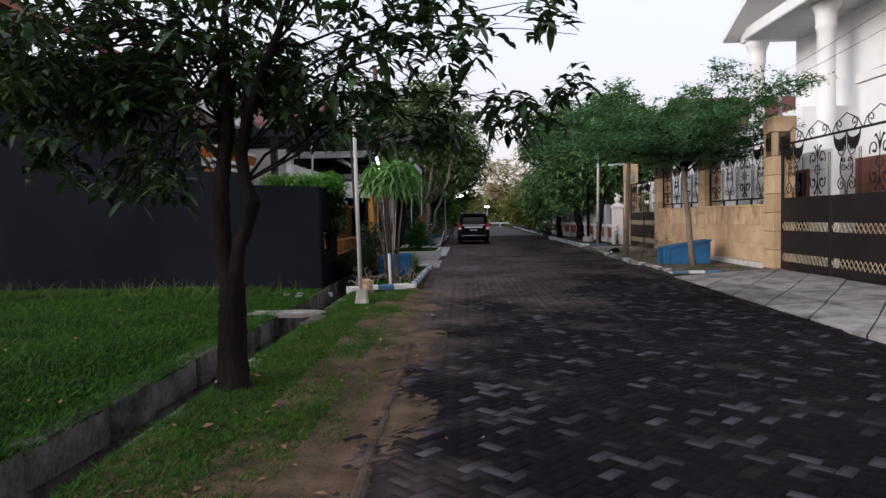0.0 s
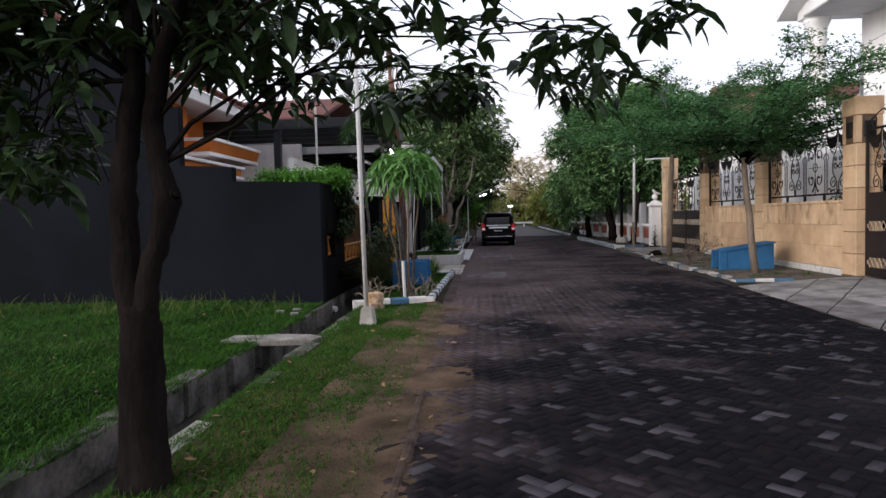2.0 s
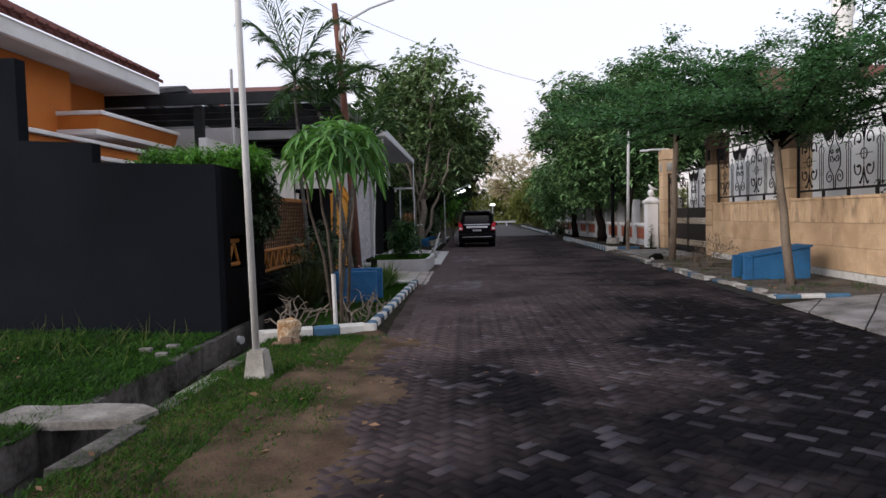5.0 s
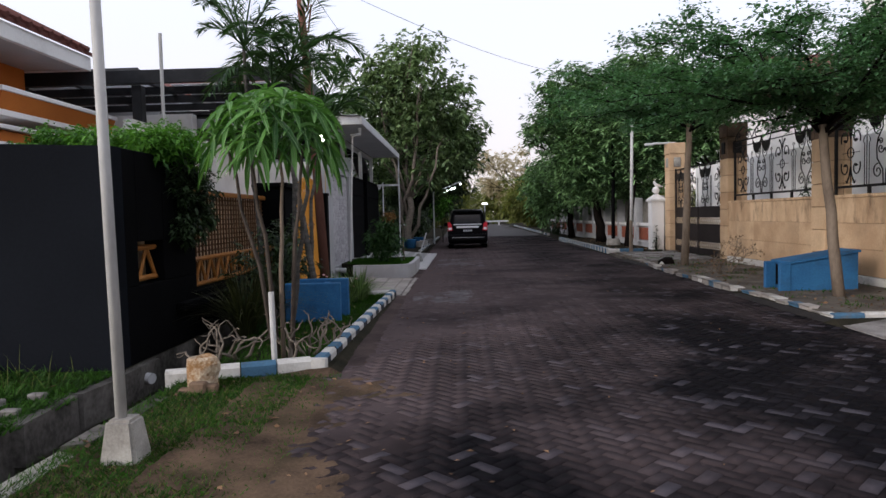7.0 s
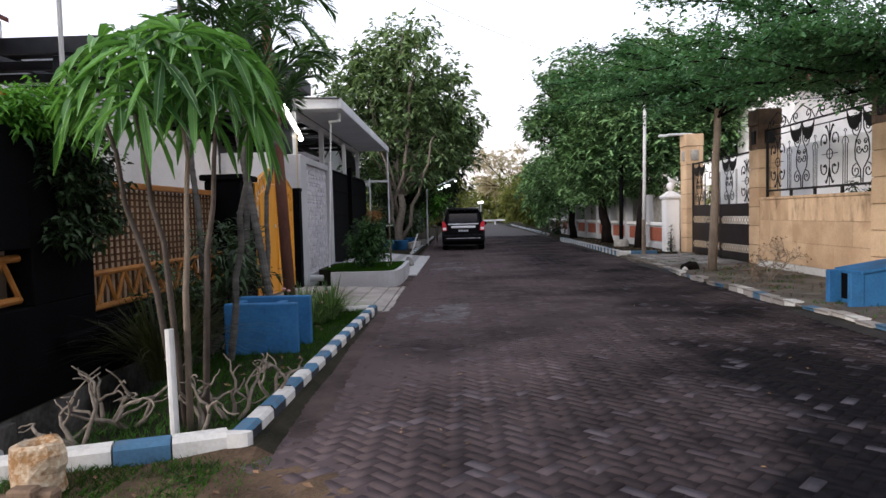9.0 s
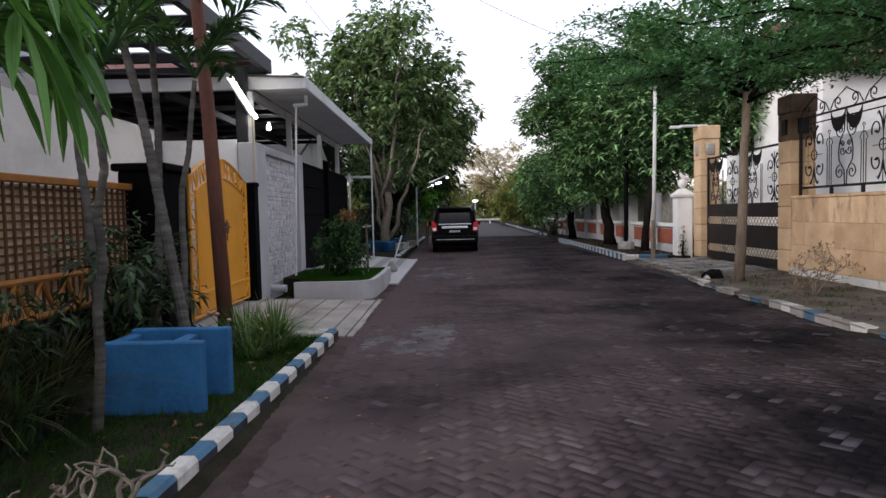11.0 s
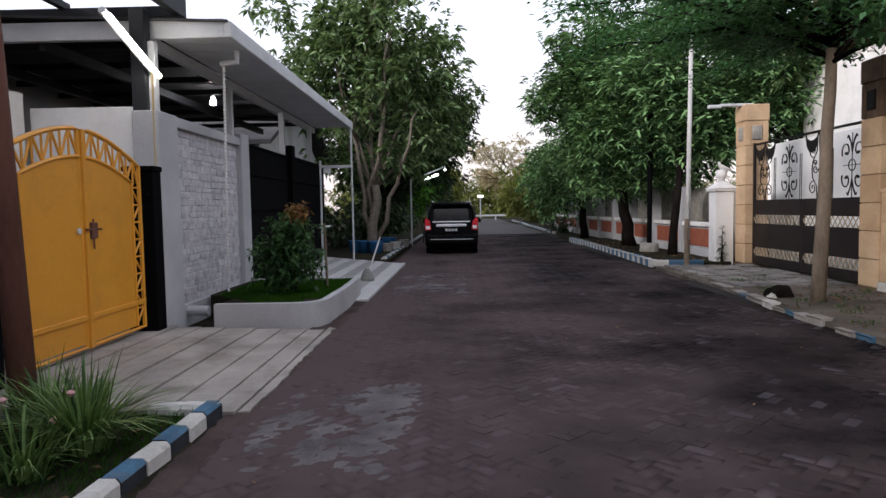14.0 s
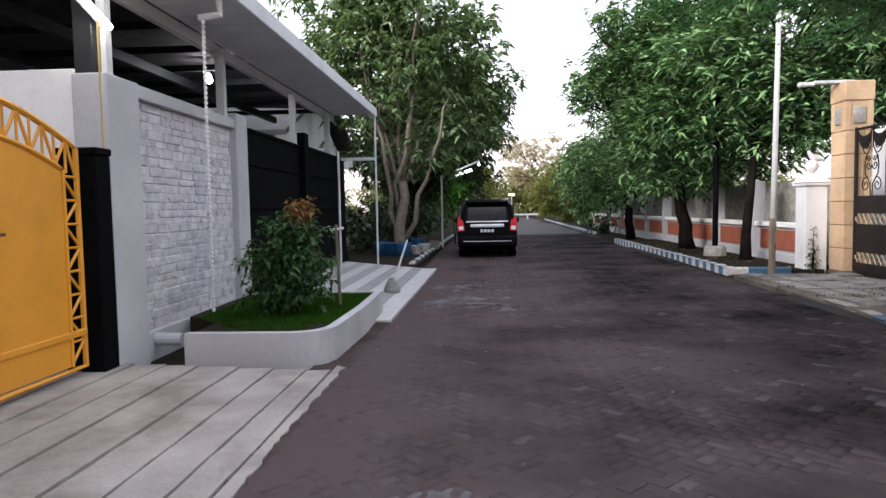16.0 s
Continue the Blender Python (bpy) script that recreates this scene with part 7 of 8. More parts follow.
# ---- concrete bins and verge clutter ----
def trough(name, x0, x1, y0, y1, h, label):
    t = thing(name, ((x0 + x1) / 2, (y0 + y1) / 2, 0.05), label, "bin", "blue concrete bins")
    th = 0.11
    part("side_slab", bx(x0, x1, y0, y0 + th, 0.0, h, 0.012), M_BLUE, t)
    part("side_slab", bx(x0, x1 + 0.03, y1 - th, y1, 0.0, h + 0.015, 0.012), M_BLUE, t)
    part("end_slab", bx(x0, x0 + th, y0 + th, y1 - th, 0.0, h - 0.02, 0.01), M_BLUE, t)
    part("cross_slab", bx(x1 - 0.34, x1 - 0.24, y0 + th, y1 - th, 0.0, h - 0.03, 0.01), M_BLUE, t)
    part("bottom", bx(x0 + th, x1 - 0.34, y0 + th, y1 - th, 0.0, h - 0.3), M_CEMENT, t, "grey cement filling")


trough("concrete_bin", -2.35, -1.50, 18.05, 18.72, 0.65, "blue painted concrete bin with two side slabs in the kerbed bed")
rb = thing("concrete_bin", (7.1, 20.75, 0.1), "blue painted concrete bin with a sloping lid on the pavement", "bin", "blue concrete bins")
part("body", prism([(6.50, 0.06), (7.74, 0.06), (7.74, 0.77), (6.50, 0.58)], "y", 20.5, 21.15), M_BLUE, rb)
part("lid", prism([(6.46, 0.585), (7.77, 0.785), (7.77, 0.825), (6.46, 0.625)], "y", 20.46, 21.19), M_BLUE, rb)
# no hole is cut: a black panel paints in the shaded inside
part("opening", bx(6.485, 6.505, 20.58, 21.05, 0.15, 0.55, 0.005), M_BLACK, rb, "black panel for the shade inside the bin")
part("jamb", bx(6.30, 6.50, 20.48, 20.58, 0.05, 0.60, 0.01), M_BLUE, rb)
part("jamb", bx(6.30, 6.50, 21.06, 21.16, 0.05, 0.60, 0.01), M_BLUE, rb)
sp = thing("painted_stump", (-2.16, 14.38, 0), "chipped stump painted white and ochre at the kerb end", "stump")
M_STUMP = mat("stump_paint", (0.60, 0.52, 0.39), (0.24, 0.13, 0.055), scale=5, fine=40, bump=0.8, mix=0.3, stain=(0.16, 0.10, 0.07), stain_scale=6, stain_amt=0.8)
bm = lathe([(0.15, -0.02), (0.14, 0.08), (0.145, 0.15), (0.155, 0.2), (0.16, 0.26), (0.145, 0.32), (0.10, 0.335), (0.03, 0.31)], (-2.16, 14.38, 0), 18)
for v in bm.verts:
    k = 1 + 0.30 * noise.noise(Vector((v.co.x * 7, v.co.y * 7, v.co.z * 5)))
    v.co = Vector((-2.16 + (v.co.x + 2.16) * k, 14.38 + (v.co.y - 14.38) * k, v.co.z + 0.03 * noise.noise(v.co * 9)))
part("stump", bm, M_STUMP, sp)
for x, y, w, z in ((-2.22, 14.22, 0.11, 0.07), (-2.06, 14.24, 0.09, 0.10), (-2.14, 14.20, 0.08, 0.13)):
    part("broken_brick", bx(x - w, x + w, y - 0.05, y + 0.05, -0.02, z, 0.015), M_BROWNSTONE, sp, "broken brown brick at its foot")
cs = thing("covering_slab", (-3.0, 11.1, 0), "broken white-edged concrete slab across the drain", "slab")
part("slab", prism([(-3.72, 10.95), (-3.1, 10.88), (-2.45, 10.92), (-2.38, 11.2), (-2.6, 11.38), (-2.95, 11.42), (-3.3, 11.36), (-3.68, 11.38)], "z", 0.02, 0.085), mat("slab_concrete", (0.34, 0.315, 0.285), (0.13, 0.118, 0.105), rough=0.95, coords="Position", scale=4, fine=40, bump=0.8, stain=(0.05, 0.045, 0.035), stain_scale=3, stain_amt=0.7), cs)
wstick = thing("white_stake", (-1.80, 15.62, 0.05), "white plastic pipe stake beside the umbrella plant", "stake")
part("pipe", tube([(-1.70, 15.20, 0.0), (-1.72, 15.22, 0.85)], 0.032, 10), M_WEATHER, wstick)


# ---- small things ----
def dirt_strip():
    """Loose dirt that runs out over the edge of the blocks."""
    xs, ys = np.arange(-1.7, 0.55, 0.05), np.arange(0.8, 15.0, 0.05)
    X, Y = np.meshgrid(xs, ys)
    Z = np.array([[0.020 - 0.036 * (x + 1.3) - 0.0012 * max(0, 8 - y) + 0.030 * smooth_noise(x, y, 1.1, 21) + 0.013 * smooth_noise(x, y, 5.0, 22) + 0.005 * smooth_noise(x, y, 14.0, 23) for x in xs] for y in ys])
    Z = np.minimum(Z, 0.055) + np.random.default_rng(5).normal(0, 0.004, Z.shape)
    V = np.stack([X, Y, Z], axis=-1).reshape(-1, 3)
    n, m = X.shape
    i, j = np.meshgrid(np.arange(n - 1), np.arange(m - 1), indexing="ij")
    a = (i * m + j).ravel()
    F = np.stack([a, a + 1, a + m + 1, a + m], axis=1)
    ob = np_mesh("dirt", V, F, M_DIRT, smooth=True)
    tagged(ob, "pale loose dirt spilling over the edge of the blocks", "dirt", kind="stuff")


dirt_strip()
M_EDGING = mat("earthy_edging", (0.10, 0.072, 0.058), (0.035, 0.026, 0.022), rough=0.95, spec=0.05, coords="Position", scale=4, fine=40, bump=0.8, dist=0.01)
kerb_line([(-0.62, 3.0), (-0.66, 8.6)], 0.62, 0.09, 0.020, [M_EDGING], "sunken earth-stained edging stones along the verge", 15, gap=0.03, jit=0.014, drop=0.35)


def road_dust():
    """Dust and cement that fill the joints and lie over the blocks in patches."""
    xs, ys = np.arange(-1.0, 6.3, 0.07), np.arange(1.3, 44.0, 0.07)
    X, Y = np.meshgrid(xs, ys)
    Z = np.array([[-0.0070 + 0.006 * smooth_noise(x, y * 0.6, 0.8, 41) + 0.004 * smooth_noise(x, y, 2.6, 42) for x in xs] for y in ys])
    Z += 0.0040 * np.clip((Y - 13) / 9, 0, 1) + 0.004 * np.clip((0.4 - X) / 1.2, 0, 1)
    Z += 0.0035 * np.clip((Y - 15) / 8, 0, 1) * np.array([[smooth_noise(x, y, 5.5, 44) for x in xs] for y in ys]) + 0.0012 * np.clip((Y - 15) / 6, 0, 1)
    Z = np.minimum(Z + 0.0015, 0.0035) + np.random.default_rng(6).normal(0, 0.001, Z.shape) + 0.012 * np.sin(Y * 0.21) * np.sin(X * 0.7)
    V = np.stack([X, Y, Z], axis=-1).reshape(-1, 3)
    n, m = X.shape
    i, j = np.meshgrid(np.arange(n - 1), np.arange(m - 1), indexing="ij")
    a = (i * m + j).ravel()
    keep = (X[:-1, :-1] < 5.2 + 0.031 * (Y[:-1, :-1] - 8)).ravel()
    F = np.stack([a, a + 1, a + m + 1, a + m], axis=1)[keep]
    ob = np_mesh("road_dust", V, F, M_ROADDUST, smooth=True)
    tagged(ob, "dust and cement film filling the joints between road blocks", "dust", kind="stuff")


road_dust()


def smear(x0, x1, y0, y1, seed, lift):
    """Spilt cement, left in thin patches over the blocks."""
    xs, ys = np.arange(x0, x1, 0.05), np.arange(y0, y1, 0.05)
    X, Y = np.meshgrid(xs, ys)
    edge = np.minimum(np.minimum(X - x0, x1 - X), np.minimum(Y - y0, y1 - Y))
    Z = np.array([[lift + 0.018 * smooth_noise(x, y * 0.8, 1.3, seed) + 0.010 * smooth_noise(x, y, 4.5, seed + 1) + 0.009 * smooth_noise(x, y, 12, seed + 2) for x in xs] for y in ys])
    Z = np.minimum(Z, 0.006) + np.random.default_rng(seed).normal(0, 0.003, Z.shape) - 0.02 * np.clip(1 - edge / 0.4, 0, 1) + 0.0045 + 0.012 * np.sin(Y * 0.21) * np.sin(X * 0.7)
    n, m = X.shape
    i, j = np.meshgrid(np.arange(n - 1), np.arange(m - 1), indexing="ij")
    a = (i * m + j).ravel()
    ob = np_mesh("cement_smear", np.stack([X, Y, Z], axis=-1).reshape(-1, 3), np.stack([a, a + 1, a + m + 1, a + m], axis=1), M_SMEAR, smooth=True)
    tagged(ob, "pale smear of old cement on the road blocks", "cement", kind="stuff")


smear(-0.95, 0.75, 20.0, 22.6, 51, -0.0045)
smear(-0.75, 1.5, 28.6, 33.4, 61, -0.0055)


def gutter_dirt():
    """Reddish dirt washed against the west kerb and the drive."""
    xs, ys = np.arange(-1.15, 0.5, 0.06), np.arange(14.8, 33.6, 0.06)
    X, Y = np.meshgrid(xs, ys)
    Z = np.array([[0.009 - 0.16 * max(0.0, x + 0.80) - 0.05 * max(0.0, 16.0 - y) / 1.2 * (0.5 + 0.5 * smooth_noise(x, y, 2.0, 83)) + 0.010 * smooth_noise(x, y, 0.9, 81) + 0.006 * smooth_noise(x, y, 4.0, 82) for x in xs] for y in ys])
    Z += np.random.default_rng(7).normal(0, 0.0032, Z.shape) + 0.012 * np.sin(Y * 0.21) * np.sin(X * 0.7) - 0.008 * np.clip((Y - 28) / 3, 0, 1)
    n, m = X.shape
    i, j = np.meshgrid(np.arange(n - 1), np.arange(m - 1), indexing="ij")
    a = (i * m + j).ravel()
    ob = np_mesh("gutter_dirt", np.stack([X, Y, Z], axis=-1).reshape(-1, 3), np.stack([a, a + 1, a + m + 1, a + m], axis=1), M_GUTTER, smooth=True)
    tagged(ob, "reddish brown dirt washed against the kerb", "dirt", kind="stuff")


gutter_dirt()


def litter(name, label, n, x0, x1, y0, y1, z, size, seed, m=M_LITTER, zf=None):
    rng = np.random.default_rng(seed)
    P = np.column_stack([rng.uniform(x0, x1, n), rng.uniform(y0, y1, n), np.full(n, z)])
    if zf:
        P[:, 2] = [zf(p[0], p[1]) + z for p in P]
    a = rng.random(n) * 2 * math.pi
    D = np.column_stack([np.cos(a), np.sin(a), rng.uniform(0, 0.25, n)])
    L = size * rng.uniform(0.5, 1.3, n)
    V, F = leaf_arrays(P, D, L, L * 0.42, np.zeros(n), rng)
    tagged(np_mesh(name, V, F, m), label, "leaves", kind="stuff")


litter("fallen_leaves", "dry fallen leaves on the verge", 170, -2.4, -0.5, 2.5, 14.8, 0.03, 0.085, 201, zf=lambda x, y: max(0.0, ground_z(x, y)))
litter("fallen_leaves", "dry fallen leaves on the lawn edge", 60, -6.5, -3.3, 3, 14.8, 0.05, 0.08, 202, zf=ground_z)
litter("road_litter", "specks of dry leaf on the road", 170, -0.6, 5.4, 4, 36, 0.006, 0.045, 203)
litter("road_litter", "specks of dry leaf by the west kerb", 110, -0.9, 1.0, 12, 30, 0.006, 0.05, 204)
litter("pavement_litter", "dry leaves and twigs on the bare pavement", 700, 5.9, 8.3, 17.8, 33.4, 0.09, 0.09, 205)
litter("bed_litter", "dry leaves in the tree bed", 300, 6.4, 8.2, 34, 47, 0.14, 0.1, 206)
litter("bed_litter", "dry leaves in the kerbed bed", 40, -2.4, -1.2, 15.2, 21.2, 0.08, 0.09, 207)


def branching(name, base, height, label, seed, m, r0=0.022, spread=0.55, levels=4, kids=3, category="shrub", group="", leafm=None):
    """A bare shrub: crooked shoots that fork and twist."""
    rng = np.random.default_rng(seed)
    t = thing(name, base, label, category, group)
    tips = []

    def grow(bm, p, d, ln, r, lev):
        pts = [p]
        for i in range(4):
            d = unit(d + rng.normal(0, 0.35, 3) + np.array([0, 0, 0.05]))
            p = p + d * ln / 4
            pts.append(p)
        tube(pts, taper(r, r * 0.6, 4), 6, bm)
        if lev > 1:
            for k in range(kids if lev > 2 else 2):
                a = rng.random() * 2 * math.pi
                nd = unit(d * 0.7 + np.array([math.cos(a), math.sin(a), rng.uniform(-0.1, 0.5)]) * spread)
                grow(bm, pts[-1] if k else pts[3], nd, ln * rng.uniform(0.6, 0.85), r * 0.6, lev - 1)
        else:
            tips.append(p)

    for s in range(3):
        bm = bmesh.new()
        a = rng.random() * 2 * math.pi
        grow(bm, np.array(base) + np.array([math.cos(a), math.sin(a), 0]) * 0.04, unit(np.array([math.cos(a) * 0.5, math.sin(a) * 0.5, 1.0])), height * 0.42, r0, levels)
        part("shoot", bm, m, t, smooth=True)
    if leafm:
        P = np.repeat(np.array(tips), 3, axis=0)
        L = rng.uniform(0.03, 0.07, len(P))
        V, F = leaf_arrays(P, rng.normal(0, 1, (len(P), 3)), L, L * 0.5, np.full(len(P), 0.3), rng)
        np_mesh("leaves", V, F, leafm, t)


BARE = "bare twisted pale-stemmed shrub in the kerbed bed"
for i, (x, y, h) in enumerate(((-2.30, 15.05, 0.68), (-2.15, 15.45, 0.85), (-2.42, 15.6, 0.7), (-1.58, 15.3, 0.62), (-1.42, 15.6, 0.72), (-1.28, 16.2, 0.6))):
    branching("bare_shrub", (x, y, 0.05), h, BARE, 300 + i, M_TWIG, group="bare shrubs", r0=0.021, levels=3, kids=2, spread=0.75)
branching("thorn_shrub", (6.95, 24.35, 0.08), 1.1, "thin leafless thorny shrub on the bare pavement", 320, M_BARKPALE, r0=0.016, levels=4, leafm=M_LITTER, group="thorn shrubs")
branching("thorn_shrub", (6.6, 24.0, 0.08), 0.8, "low leafless thorny shrub on the bare pavement", 321, M_BARKPALE, r0=0.016, levels=4, leafm=M_LITTER, group="thorn shrubs")


def strap_clump(name, base, n, ln, wid, label, seed, m, spread=1.15, pinks=0):
    """A tuft of long arching strap leaves."""
    rng = np.random.default_rng(seed)
    t = thing(name, base, label, "plant", "strap-leaved plants")
    V, F, c = [], [], 0
    for i in range(n):
        a = rng.random() * 2 * math.pi
        l = ln * rng.uniform(0.6, 1.15)
        out = rng.uniform(0.15, 1.0) * spread
        p0 = np.array(base) + np.array([math.cos(a), math.sin(a), 0]) * rng.uniform(0, 0.16)
        side = np.array([-math.sin(a), math.cos(a), 0])
        for k in range(6):
            s = k / 5
            p = p0 + np.array([math.cos(a), math.sin(a), 0]) * l * out * s ** 1.4 + np.array([0, 0, l * (1.15 * s - 0.75 * out * s * s)])
            w = wid * (1 - s ** 2 * 0.95)
            V += [p - side * w / 2, p + side * w / 2]
            if k < 5:
                F += [[c + 2 * k, c + 2 * k + 1, c + 2 * k + 3, c + 2 * k + 2]]
        c += 12
    np_mesh("leaves", np.array(V), np.array(F), m, t)
    for i in range(pinks):
        bx0 = (base[0] + rng.uniform(-0.5, 0.4), base[1] + rng.uniform(-0.6, 0.2), base[2] + rng.uniform(0.15, 0.6))
        bm = lathe([(0.006, -0.015), (0.02, 0.0), (0.032, 0.014), (0.02, 0.026), (0.008, 0.03)], bx0, 7)
        part("flower", bm, mat("pink_petal", (0.62, 0.36, 0.36), (0.5, 0.26, 0.27), rough=0.7), t, "small pink flower")
        part("flower_stalk", tube([(base[0], base[1], base[2]), bx0], 0.004, 4), M_GRASS, t)


M_STRAP = leaf_mat("strap_leaf", (0.16, 0.25, 0.085), (0.025, 0.06, 0.018), through_light=0.2)
strap_clump("lily_clump", (-1.62, 20.6, 0.06), 300, 0.66, 0.022, "clump of arching strap leaves with a few pink flowers", 331, M_STRAP, pinks=3)
strap_clump("lily_clump", (-2.05, 20.9, 0.06), 200, 0.6, 0.02, "clump of arching strap leaves beside the drive", 332, M_STRAP)
strap_clump("lily_clump", (-1.75, 20.15, 0.06), 120, 0.45, 0.018, "low clump of arching strap leaves", 333, M_STRAP, pinks=3)
strap_clump("lily_clump", (-2.6, 17.4, 0.06), 60, 0.6, 0.03, "dark strap-leaved plant by the black wall", 334, M_PALM)

M_LEMON = leaf_mat("dull_olive_blade", (0.055, 0.060, 0.022), (0.014, 0.016, 0.008), through_light=0.2)
strap_clump("grass_clump", (-2.62, 17.0, 0.06), 320, 1.05, 0.016, "dark olive clump of fine arching blades by the black wall", 335, M_LEMON)
strap_clump("grass_clump", (-2.75, 18.0, 0.06), 300, 1.0, 0.018, "dark olive clump of fine arching blades by the blue bin", 336, M_LEMON)

# broom, tap post, stone
br = thing("broom", (-1.15, 31.1, 0.05), "upright palm-rib broom with a pale handle on the tiles", "broom")
part("handle", tube([(-1.10, 31.05, 0.25), (-0.85, 31.3, 1.05)], 0.02, 8), M_GREYSTEEL, br)
part("head", lathe([(0.15, 0.0), (0.16, 0.06), (0.10, 0.2), (0.05, 0.28)], (-1.13, 31.02, 0.06), 12), mat("grey_bristle", (0.28, 0.28, 0.26), (0.16, 0.16, 0.15), scale=20, bump=0.8), br)
tp = thing("tap_post", (-1.35, 27.5, 0.3), "thin rusty post with a small cross head in the planter", "post")
part("pipe", tube([(-1.33, 27.5, 0.25), (-1.36, 27.5, 1.45)], 0.022, 8), M_BARKPALE, tp)
part("cross_head", tube([(-1.44, 27.5, 1.38), (-1.26, 27.5, 1.40)], 0.018, 6), M_GREYSTEEL, tp)
stn = thing("kerb_boulder", (6.35, 27.4, 0.0), "dark boulder with a white-painted edge at the kerb", "rock")
bm = bmesh.new()
bmesh.ops.create_icosphere(bm, subdivisions=3, radius=1.0)
for v in bm.verts:
    k = 1 + 0.22 * noise.noise(v.co * 1.7)
    v.co = Vector((6.38 + v.co.x * 0.24 * k, 27.4 + v.co.y * 0.22 * k, 0.10 + max(-0.14, v.co.z * 0.18 * k)))
part("stone", bm, M_BARK, stn, smooth=True)
bm = bmesh.new()
bmesh.ops.create_icosphere(bm, subdivisions=3, radius=1.0)
for v in bm.verts:
    v.co = Vector((6.20 + v.co.x * 0.06 * (1 + 0.3 * noise.noise(v.co * 2.2)), 27.30 + v.co.y * 0.17, 0.06 + v.co.z * (0.10 + 0.05 * noise.noise(v.co * 1.3))))
part("painted_edge", bm, M_KWHITE, stn, "flaking white paint", smooth=True)
pp = thing("drain_pipe_stub", (-3.2, 15.4, -0.11), "pale plastic pipe stub in the drain wall", "pipe")
part("pipe", tube([(-3.32, 15.42, -0.105), (-3.13, 15.34, -0.11)], 0.06, 14), M_GREYWHITE, pp)
for i, (x, y) in enumerate(((-3.55, 14.0), (-3.8, 13.8), (-3.45, 13.5))):
    rb2 = thing("rubble", (x, y, 0.1), "broken bit of pale concrete on the grass", "rubble", "rubble bits")
    part("chunk", bx(x - 0.07, x + 0.08, y - 0.04, y + 0.05, 0.03, 0.10, 0.01), M_APRON, rb2)

# west bed beyond the ramp: blue tubs, bench blocks, street lamp
for i, (x, y, r) in enumerate(((-2.45, 40.55, 0.33), (-2.1, 40.2, 0.30), (-2.9, 40.9, 0.3), (-1.9, 43.2, 0.3))):
    tb = thing("blue_tub", (x, y, 0), "blue plastic tub at the foot of the tree", "tub", "blue tubs")
    part("shell", lathe([(r * 0.8, 0.0), (r, 0.5), (r * 1.04, 0.53), (r * 0.92, 0.53), (r * 0.75, 0.12)], (x, y, 0.0), 18), M_BLUE, tb, smooth=True)
for i, (x, y, c) in enumerate(((-1.55, 42.3, M_KWHITE), (-1.35, 44.0, M_CEMENT), (-1.75, 41.2, M_CEMENT))):
    pb = thing("concrete_pot", (x, y, 0), "squat pale concrete pot by the kerb", "pot", "concrete pots")
    part("pot", lathe([(0.16, 0.0), (0.22, 0.3), (0.24, 0.34), (0.18, 0.34)], (x, y, 0.05), 12), c, pb)
westbed = part("soil_bed", prism([(-1.25, 36.3), (-1.05, 56), (-6, 56), (-6, 37.3), (-3.3, 37.25)], "z", -0.03, 0.09), M_SOIL)
tagged(westbed, "shaded bare earth bed west of the car", "soil bed", kind="structure")
sl = thing("street_lamp", (-0.9, 46, 0), "street lamp with a bright white tube head on a slim pole", "lamp")
part("pole", tube([(-1.15, 46, 0), (-1.15, 46, 3.0)], 0.04, 8), M_GREYSTEEL, sl)
part("arm", tube([(-1.15, 46, 3.0), (-0.2, 46, 3.35), (0.45, 46, 3.6)], 0.035, 8), M_GREYSTEEL, sl)
part("tube", tube([(-0.55, 45.95, 3.03), (0.12, 45.95, 3.24)], 0.045, 8), glow("street_tube_glow", (0.95, 1.0, 1.0), 8.0), sl, "glowing white tube")
part("bulb", lathe([(0.02, -0.05), (0.055, 0.0), (0.02, 0.05)], (0.42, 45.95, 3.45), 8), glow("street_bulb_glow", (1, 1, 1), 6.0), sl)
fl2 = thing("far_lamp", (4.3, 110, 3.4), "bright white lamp board at the end of the road", "lamp")
part("panel", bx(3.9, 4.7, 110.4, 110.5, 3.3, 3.55, 0.05), glow("far_lamp_glow", (1, 1, 1), 5.0), fl2)
part("post", tube([(4.3, 110.5, 0), (4.3, 110.5, 3.2)], 0.08, 8), M_GREYSTEEL, fl2)
fg = thing("street_barrier", (7, 111, 0), "low pale barrier across the end of the road", "barrier")
part("bar", bx(-1, 8, 110.9, 111.1, 0.5, 0.75, 0.03), M_WHITE, fg)
for x in (0.5, 3.5, 6.5):
    part("foot", bx(x - 0.1, x + 0.1, 110.9, 111.1, 0, 0.5), M_WHITE, fg)
# bright hedge leaf colour here paints in the glow of the street lamp
bushy("lit_shrub", "bright green shrub with street lamp light painted into its leaf colour", [(-0.4, 47.5, 2.5, 0.6, 0.6, 0.5), (-0.9, 48, 2.0, 0.6, 0.6, 0.6)], 200, 7, 0.22, M_HEDGE, 401, "shrub", stem=(-0.7, 47.7, 0.05))
bushy("corner_plant", "small climbing plant at the foot of the white gatepost", [(7.95, 33.7, 0.3, 0.14, 0.12, 0.2), (7.97, 33.75, 0.65, 0.11, 0.1, 0.25), (7.98, 33.76, 1.0, 0.06, 0.06, 0.15)], 9000, 5, 0.06, M_MANGO, 402, "plant", stem=(7.95, 33.7, 0.05))
bushy("dark_planting", "dark clipped shrub in a kerb box", [(7.4, 56.5, 0.6, 0.8, 0.8, 0.6)], 260, 7, 0.2, M_MANGO, 403, "shrub", stem=(7.4, 56.5, 0.0))
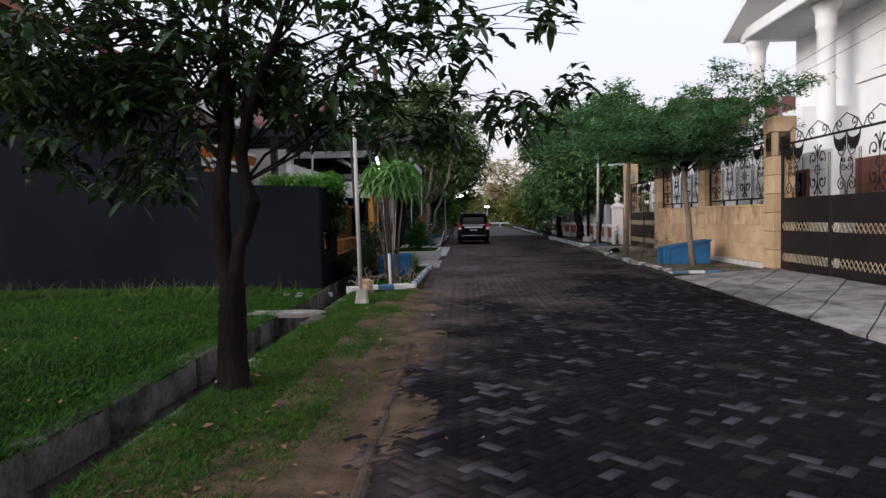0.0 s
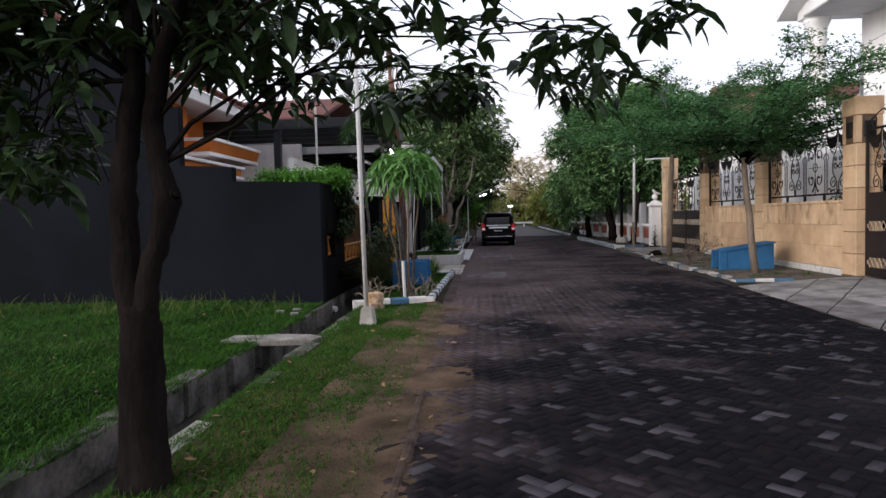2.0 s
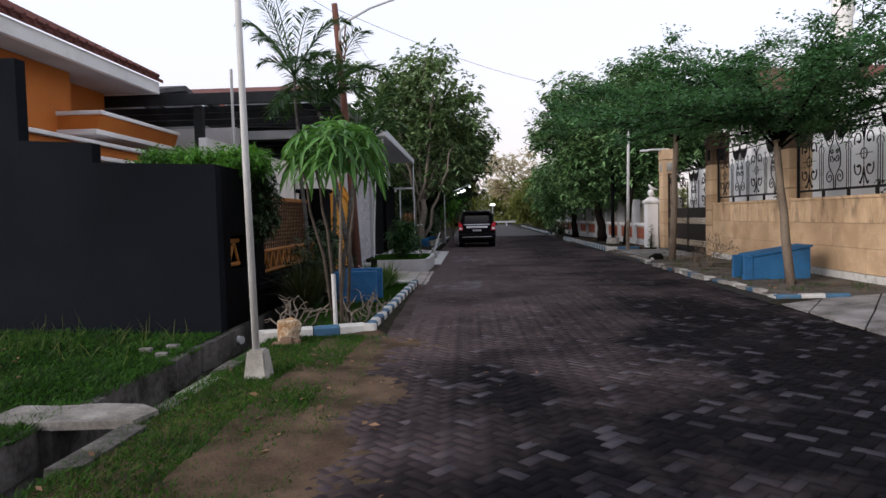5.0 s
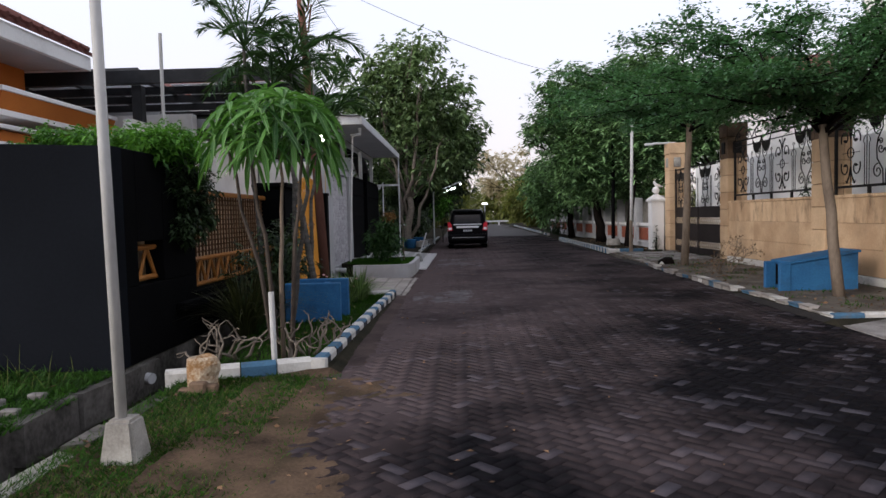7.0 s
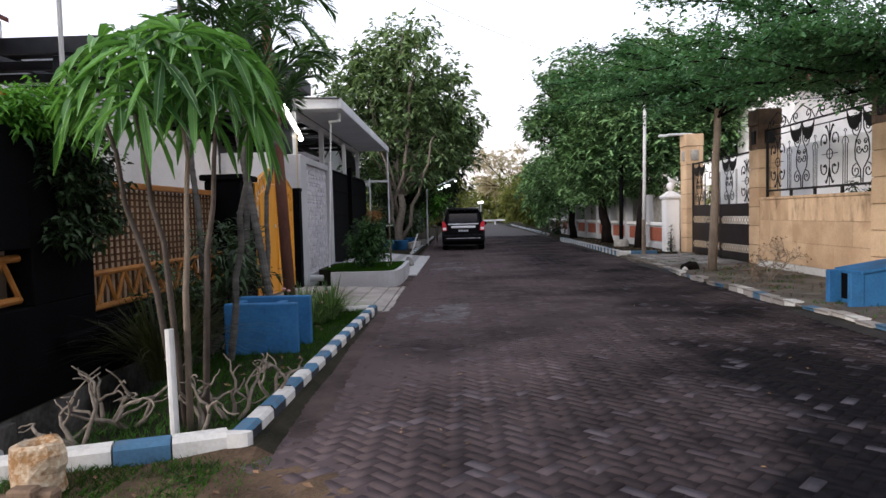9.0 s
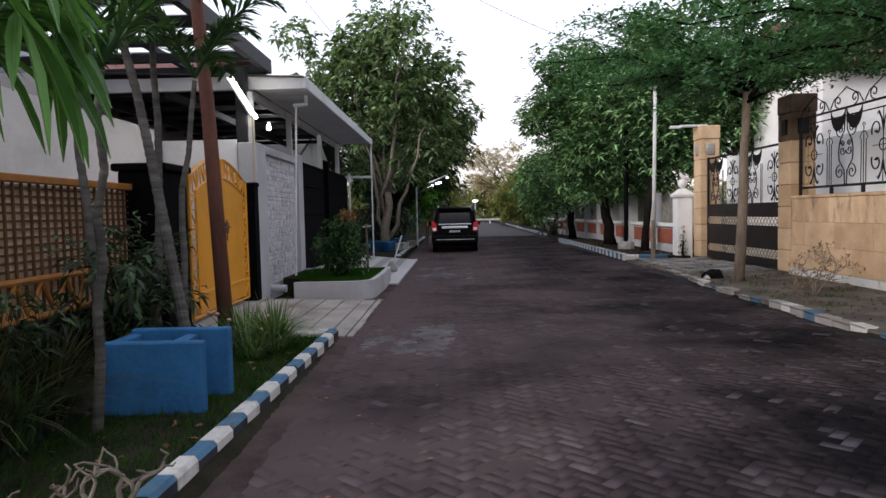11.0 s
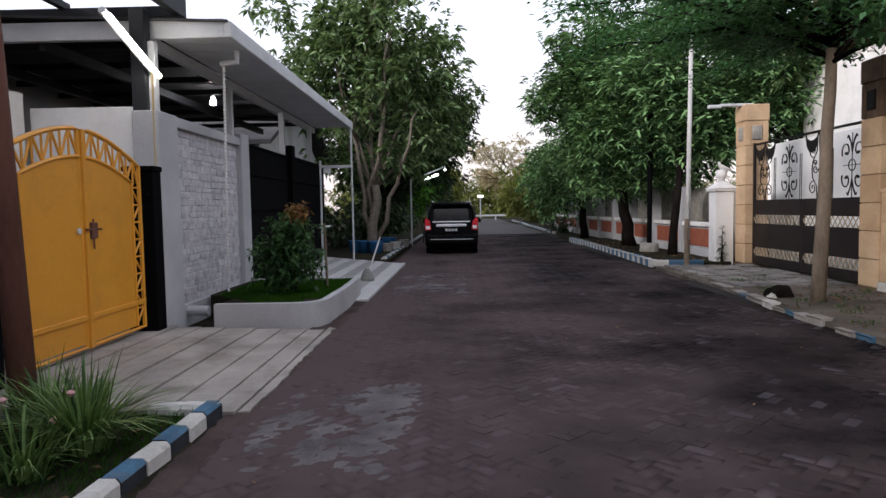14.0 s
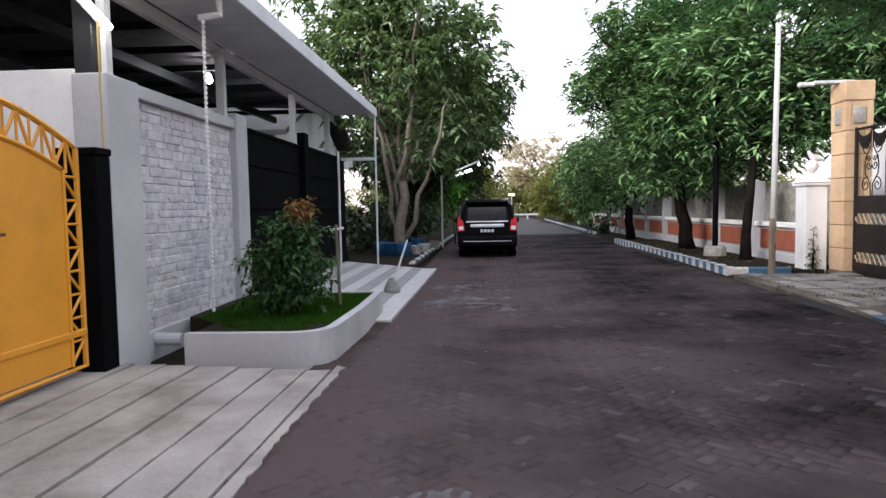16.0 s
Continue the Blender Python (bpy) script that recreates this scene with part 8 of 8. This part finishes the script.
bushy("garden_shrub", "garden shrubs behind the iron fence", [(9.6, 20.2, 1.9, 0.5, 0.7, 0.7), (9.7, 25.8, 2.0, 0.4, 0.5, 0.5)], 200, 7, 0.14, M_MANGO, 404, "shrub", stem=(9.6, 20.2, 0.0))

# yellow-green foliage between villa and neighbour
tree("garden_tree", (11.5, 35.5, 0), (11.3, 36, 3.2), 7, clump_cloud((11.6, 38.5, 5.6), (2.6, 3.0, 1.8), 14, 1.2, 411), 8, 8, 0.28, M_LEFTTREE, M_BARK, 0.15, "garden tree with yellowish leaves behind the stone gate", 412, group="garden trees", width=0.3)


# ragged edges of the drain: cement lips and overhanging weeds
rngd = random.Random(77)
lips = thing("drain_lip", (-2.9, 8, 0), "broken cement lips along the open drain", "drain", kind="structure")
y = 2.0
while y < 14.8:
    ln = rngd.uniform(0.5, 1.2)
    if rngd.random() < 0.75:
        w = rngd.uniform(0.06, 0.14)
        bm = prism([(-3.30 - w, y), (-3.20 + rngd.uniform(-0.03, 0.05), y + 0.03), (-3.21 + rngd.uniform(-0.03, 0.05), y + ln - 0.05), (-3.29 - w, y + ln - 0.02)], "z", -0.30, 0.035 + rngd.uniform(-0.01, 0.03))
        part("lip_stone", bm, M_DITCH, lips)
    if rngd.random() < 0.45:
        w = rngd.uniform(0.05, 0.12)
        bm = prism([(-2.50 - rngd.uniform(0, 0.06), y), (-2.44 + w, y + 0.05), (-2.42 + w, y + ln - 0.1), (-2.52, y + ln - 0.03)], "z", -0.25, 0.03 + rngd.uniform(0, 0.03))
        part("lip_stone", bm, M_CEMENT if rngd.random() < 0.3 else M_DITCH, lips)
    y += ln
grass("drain_weeds", "weeds hanging over the drain's edges", 5000, box_region(-2.52, -2.40, 1.5, 14.9), lambda x, y: 0.0, 0.03, 0.10, M_GRASS, 118, wid=0.012, spread=0.9)
grass("drain_weeds", "weeds hanging over the lawn side of the drain", 9000, box_region(-3.42, -3.18, 1.5, 14.6), lambda x, y: 0.02, 0.05, 0.15, M_GRASS, 119, wid=0.012, spread=0.9, thin=lambda x, y: 0.5 + 1.2 * smooth_noise(x, y, 0.8, 30))

LOW = "low dark shrubs under the street trees"
bushy("under_shrub", LOW, [(-4.2, 44.5, 1.2, 1.1, 1.4, 1.2), (-3.6, 47.5, 1.3, 1.2, 1.6, 1.3), (-4.6, 41.8, 1.5, 0.8, 1.0, 1.4), (-3.9, 39.6, 0.8, 0.5, 0.6, 0.8)], 60, 8, 0.24, M_MANGO, 421, "shrub", stem=(-4.0, 45, 0.05))
bushy("under_shrub", LOW, [(-3.6, 52.5, 1.5, 1.4, 2.2, 1.5), (-3.4, 57, 1.4, 1.3, 2.2, 1.4), (-3.8, 62, 1.5, 1.5, 2.5, 1.5), (-3.8, 68, 1.6, 1.5, 2.8, 1.6)], 22, 8, 0.34, M_MANGO, 422, "shrub", stem=(-3.6, 57, 0.05))
bushy("under_shrub", LOW, [(-4.2, 76, 1.7, 1.7, 3.0, 1.7), (-4.4, 84, 1.8, 1.8, 3.5, 1.8), (-4.8, 93, 1.8, 2.0, 4, 1.8), (-5, 103, 2, 2.2, 4, 2)], 9, 8, 0.5, M_MANGO, 423, "shrub", stem=(-4.3, 84, 0.05))
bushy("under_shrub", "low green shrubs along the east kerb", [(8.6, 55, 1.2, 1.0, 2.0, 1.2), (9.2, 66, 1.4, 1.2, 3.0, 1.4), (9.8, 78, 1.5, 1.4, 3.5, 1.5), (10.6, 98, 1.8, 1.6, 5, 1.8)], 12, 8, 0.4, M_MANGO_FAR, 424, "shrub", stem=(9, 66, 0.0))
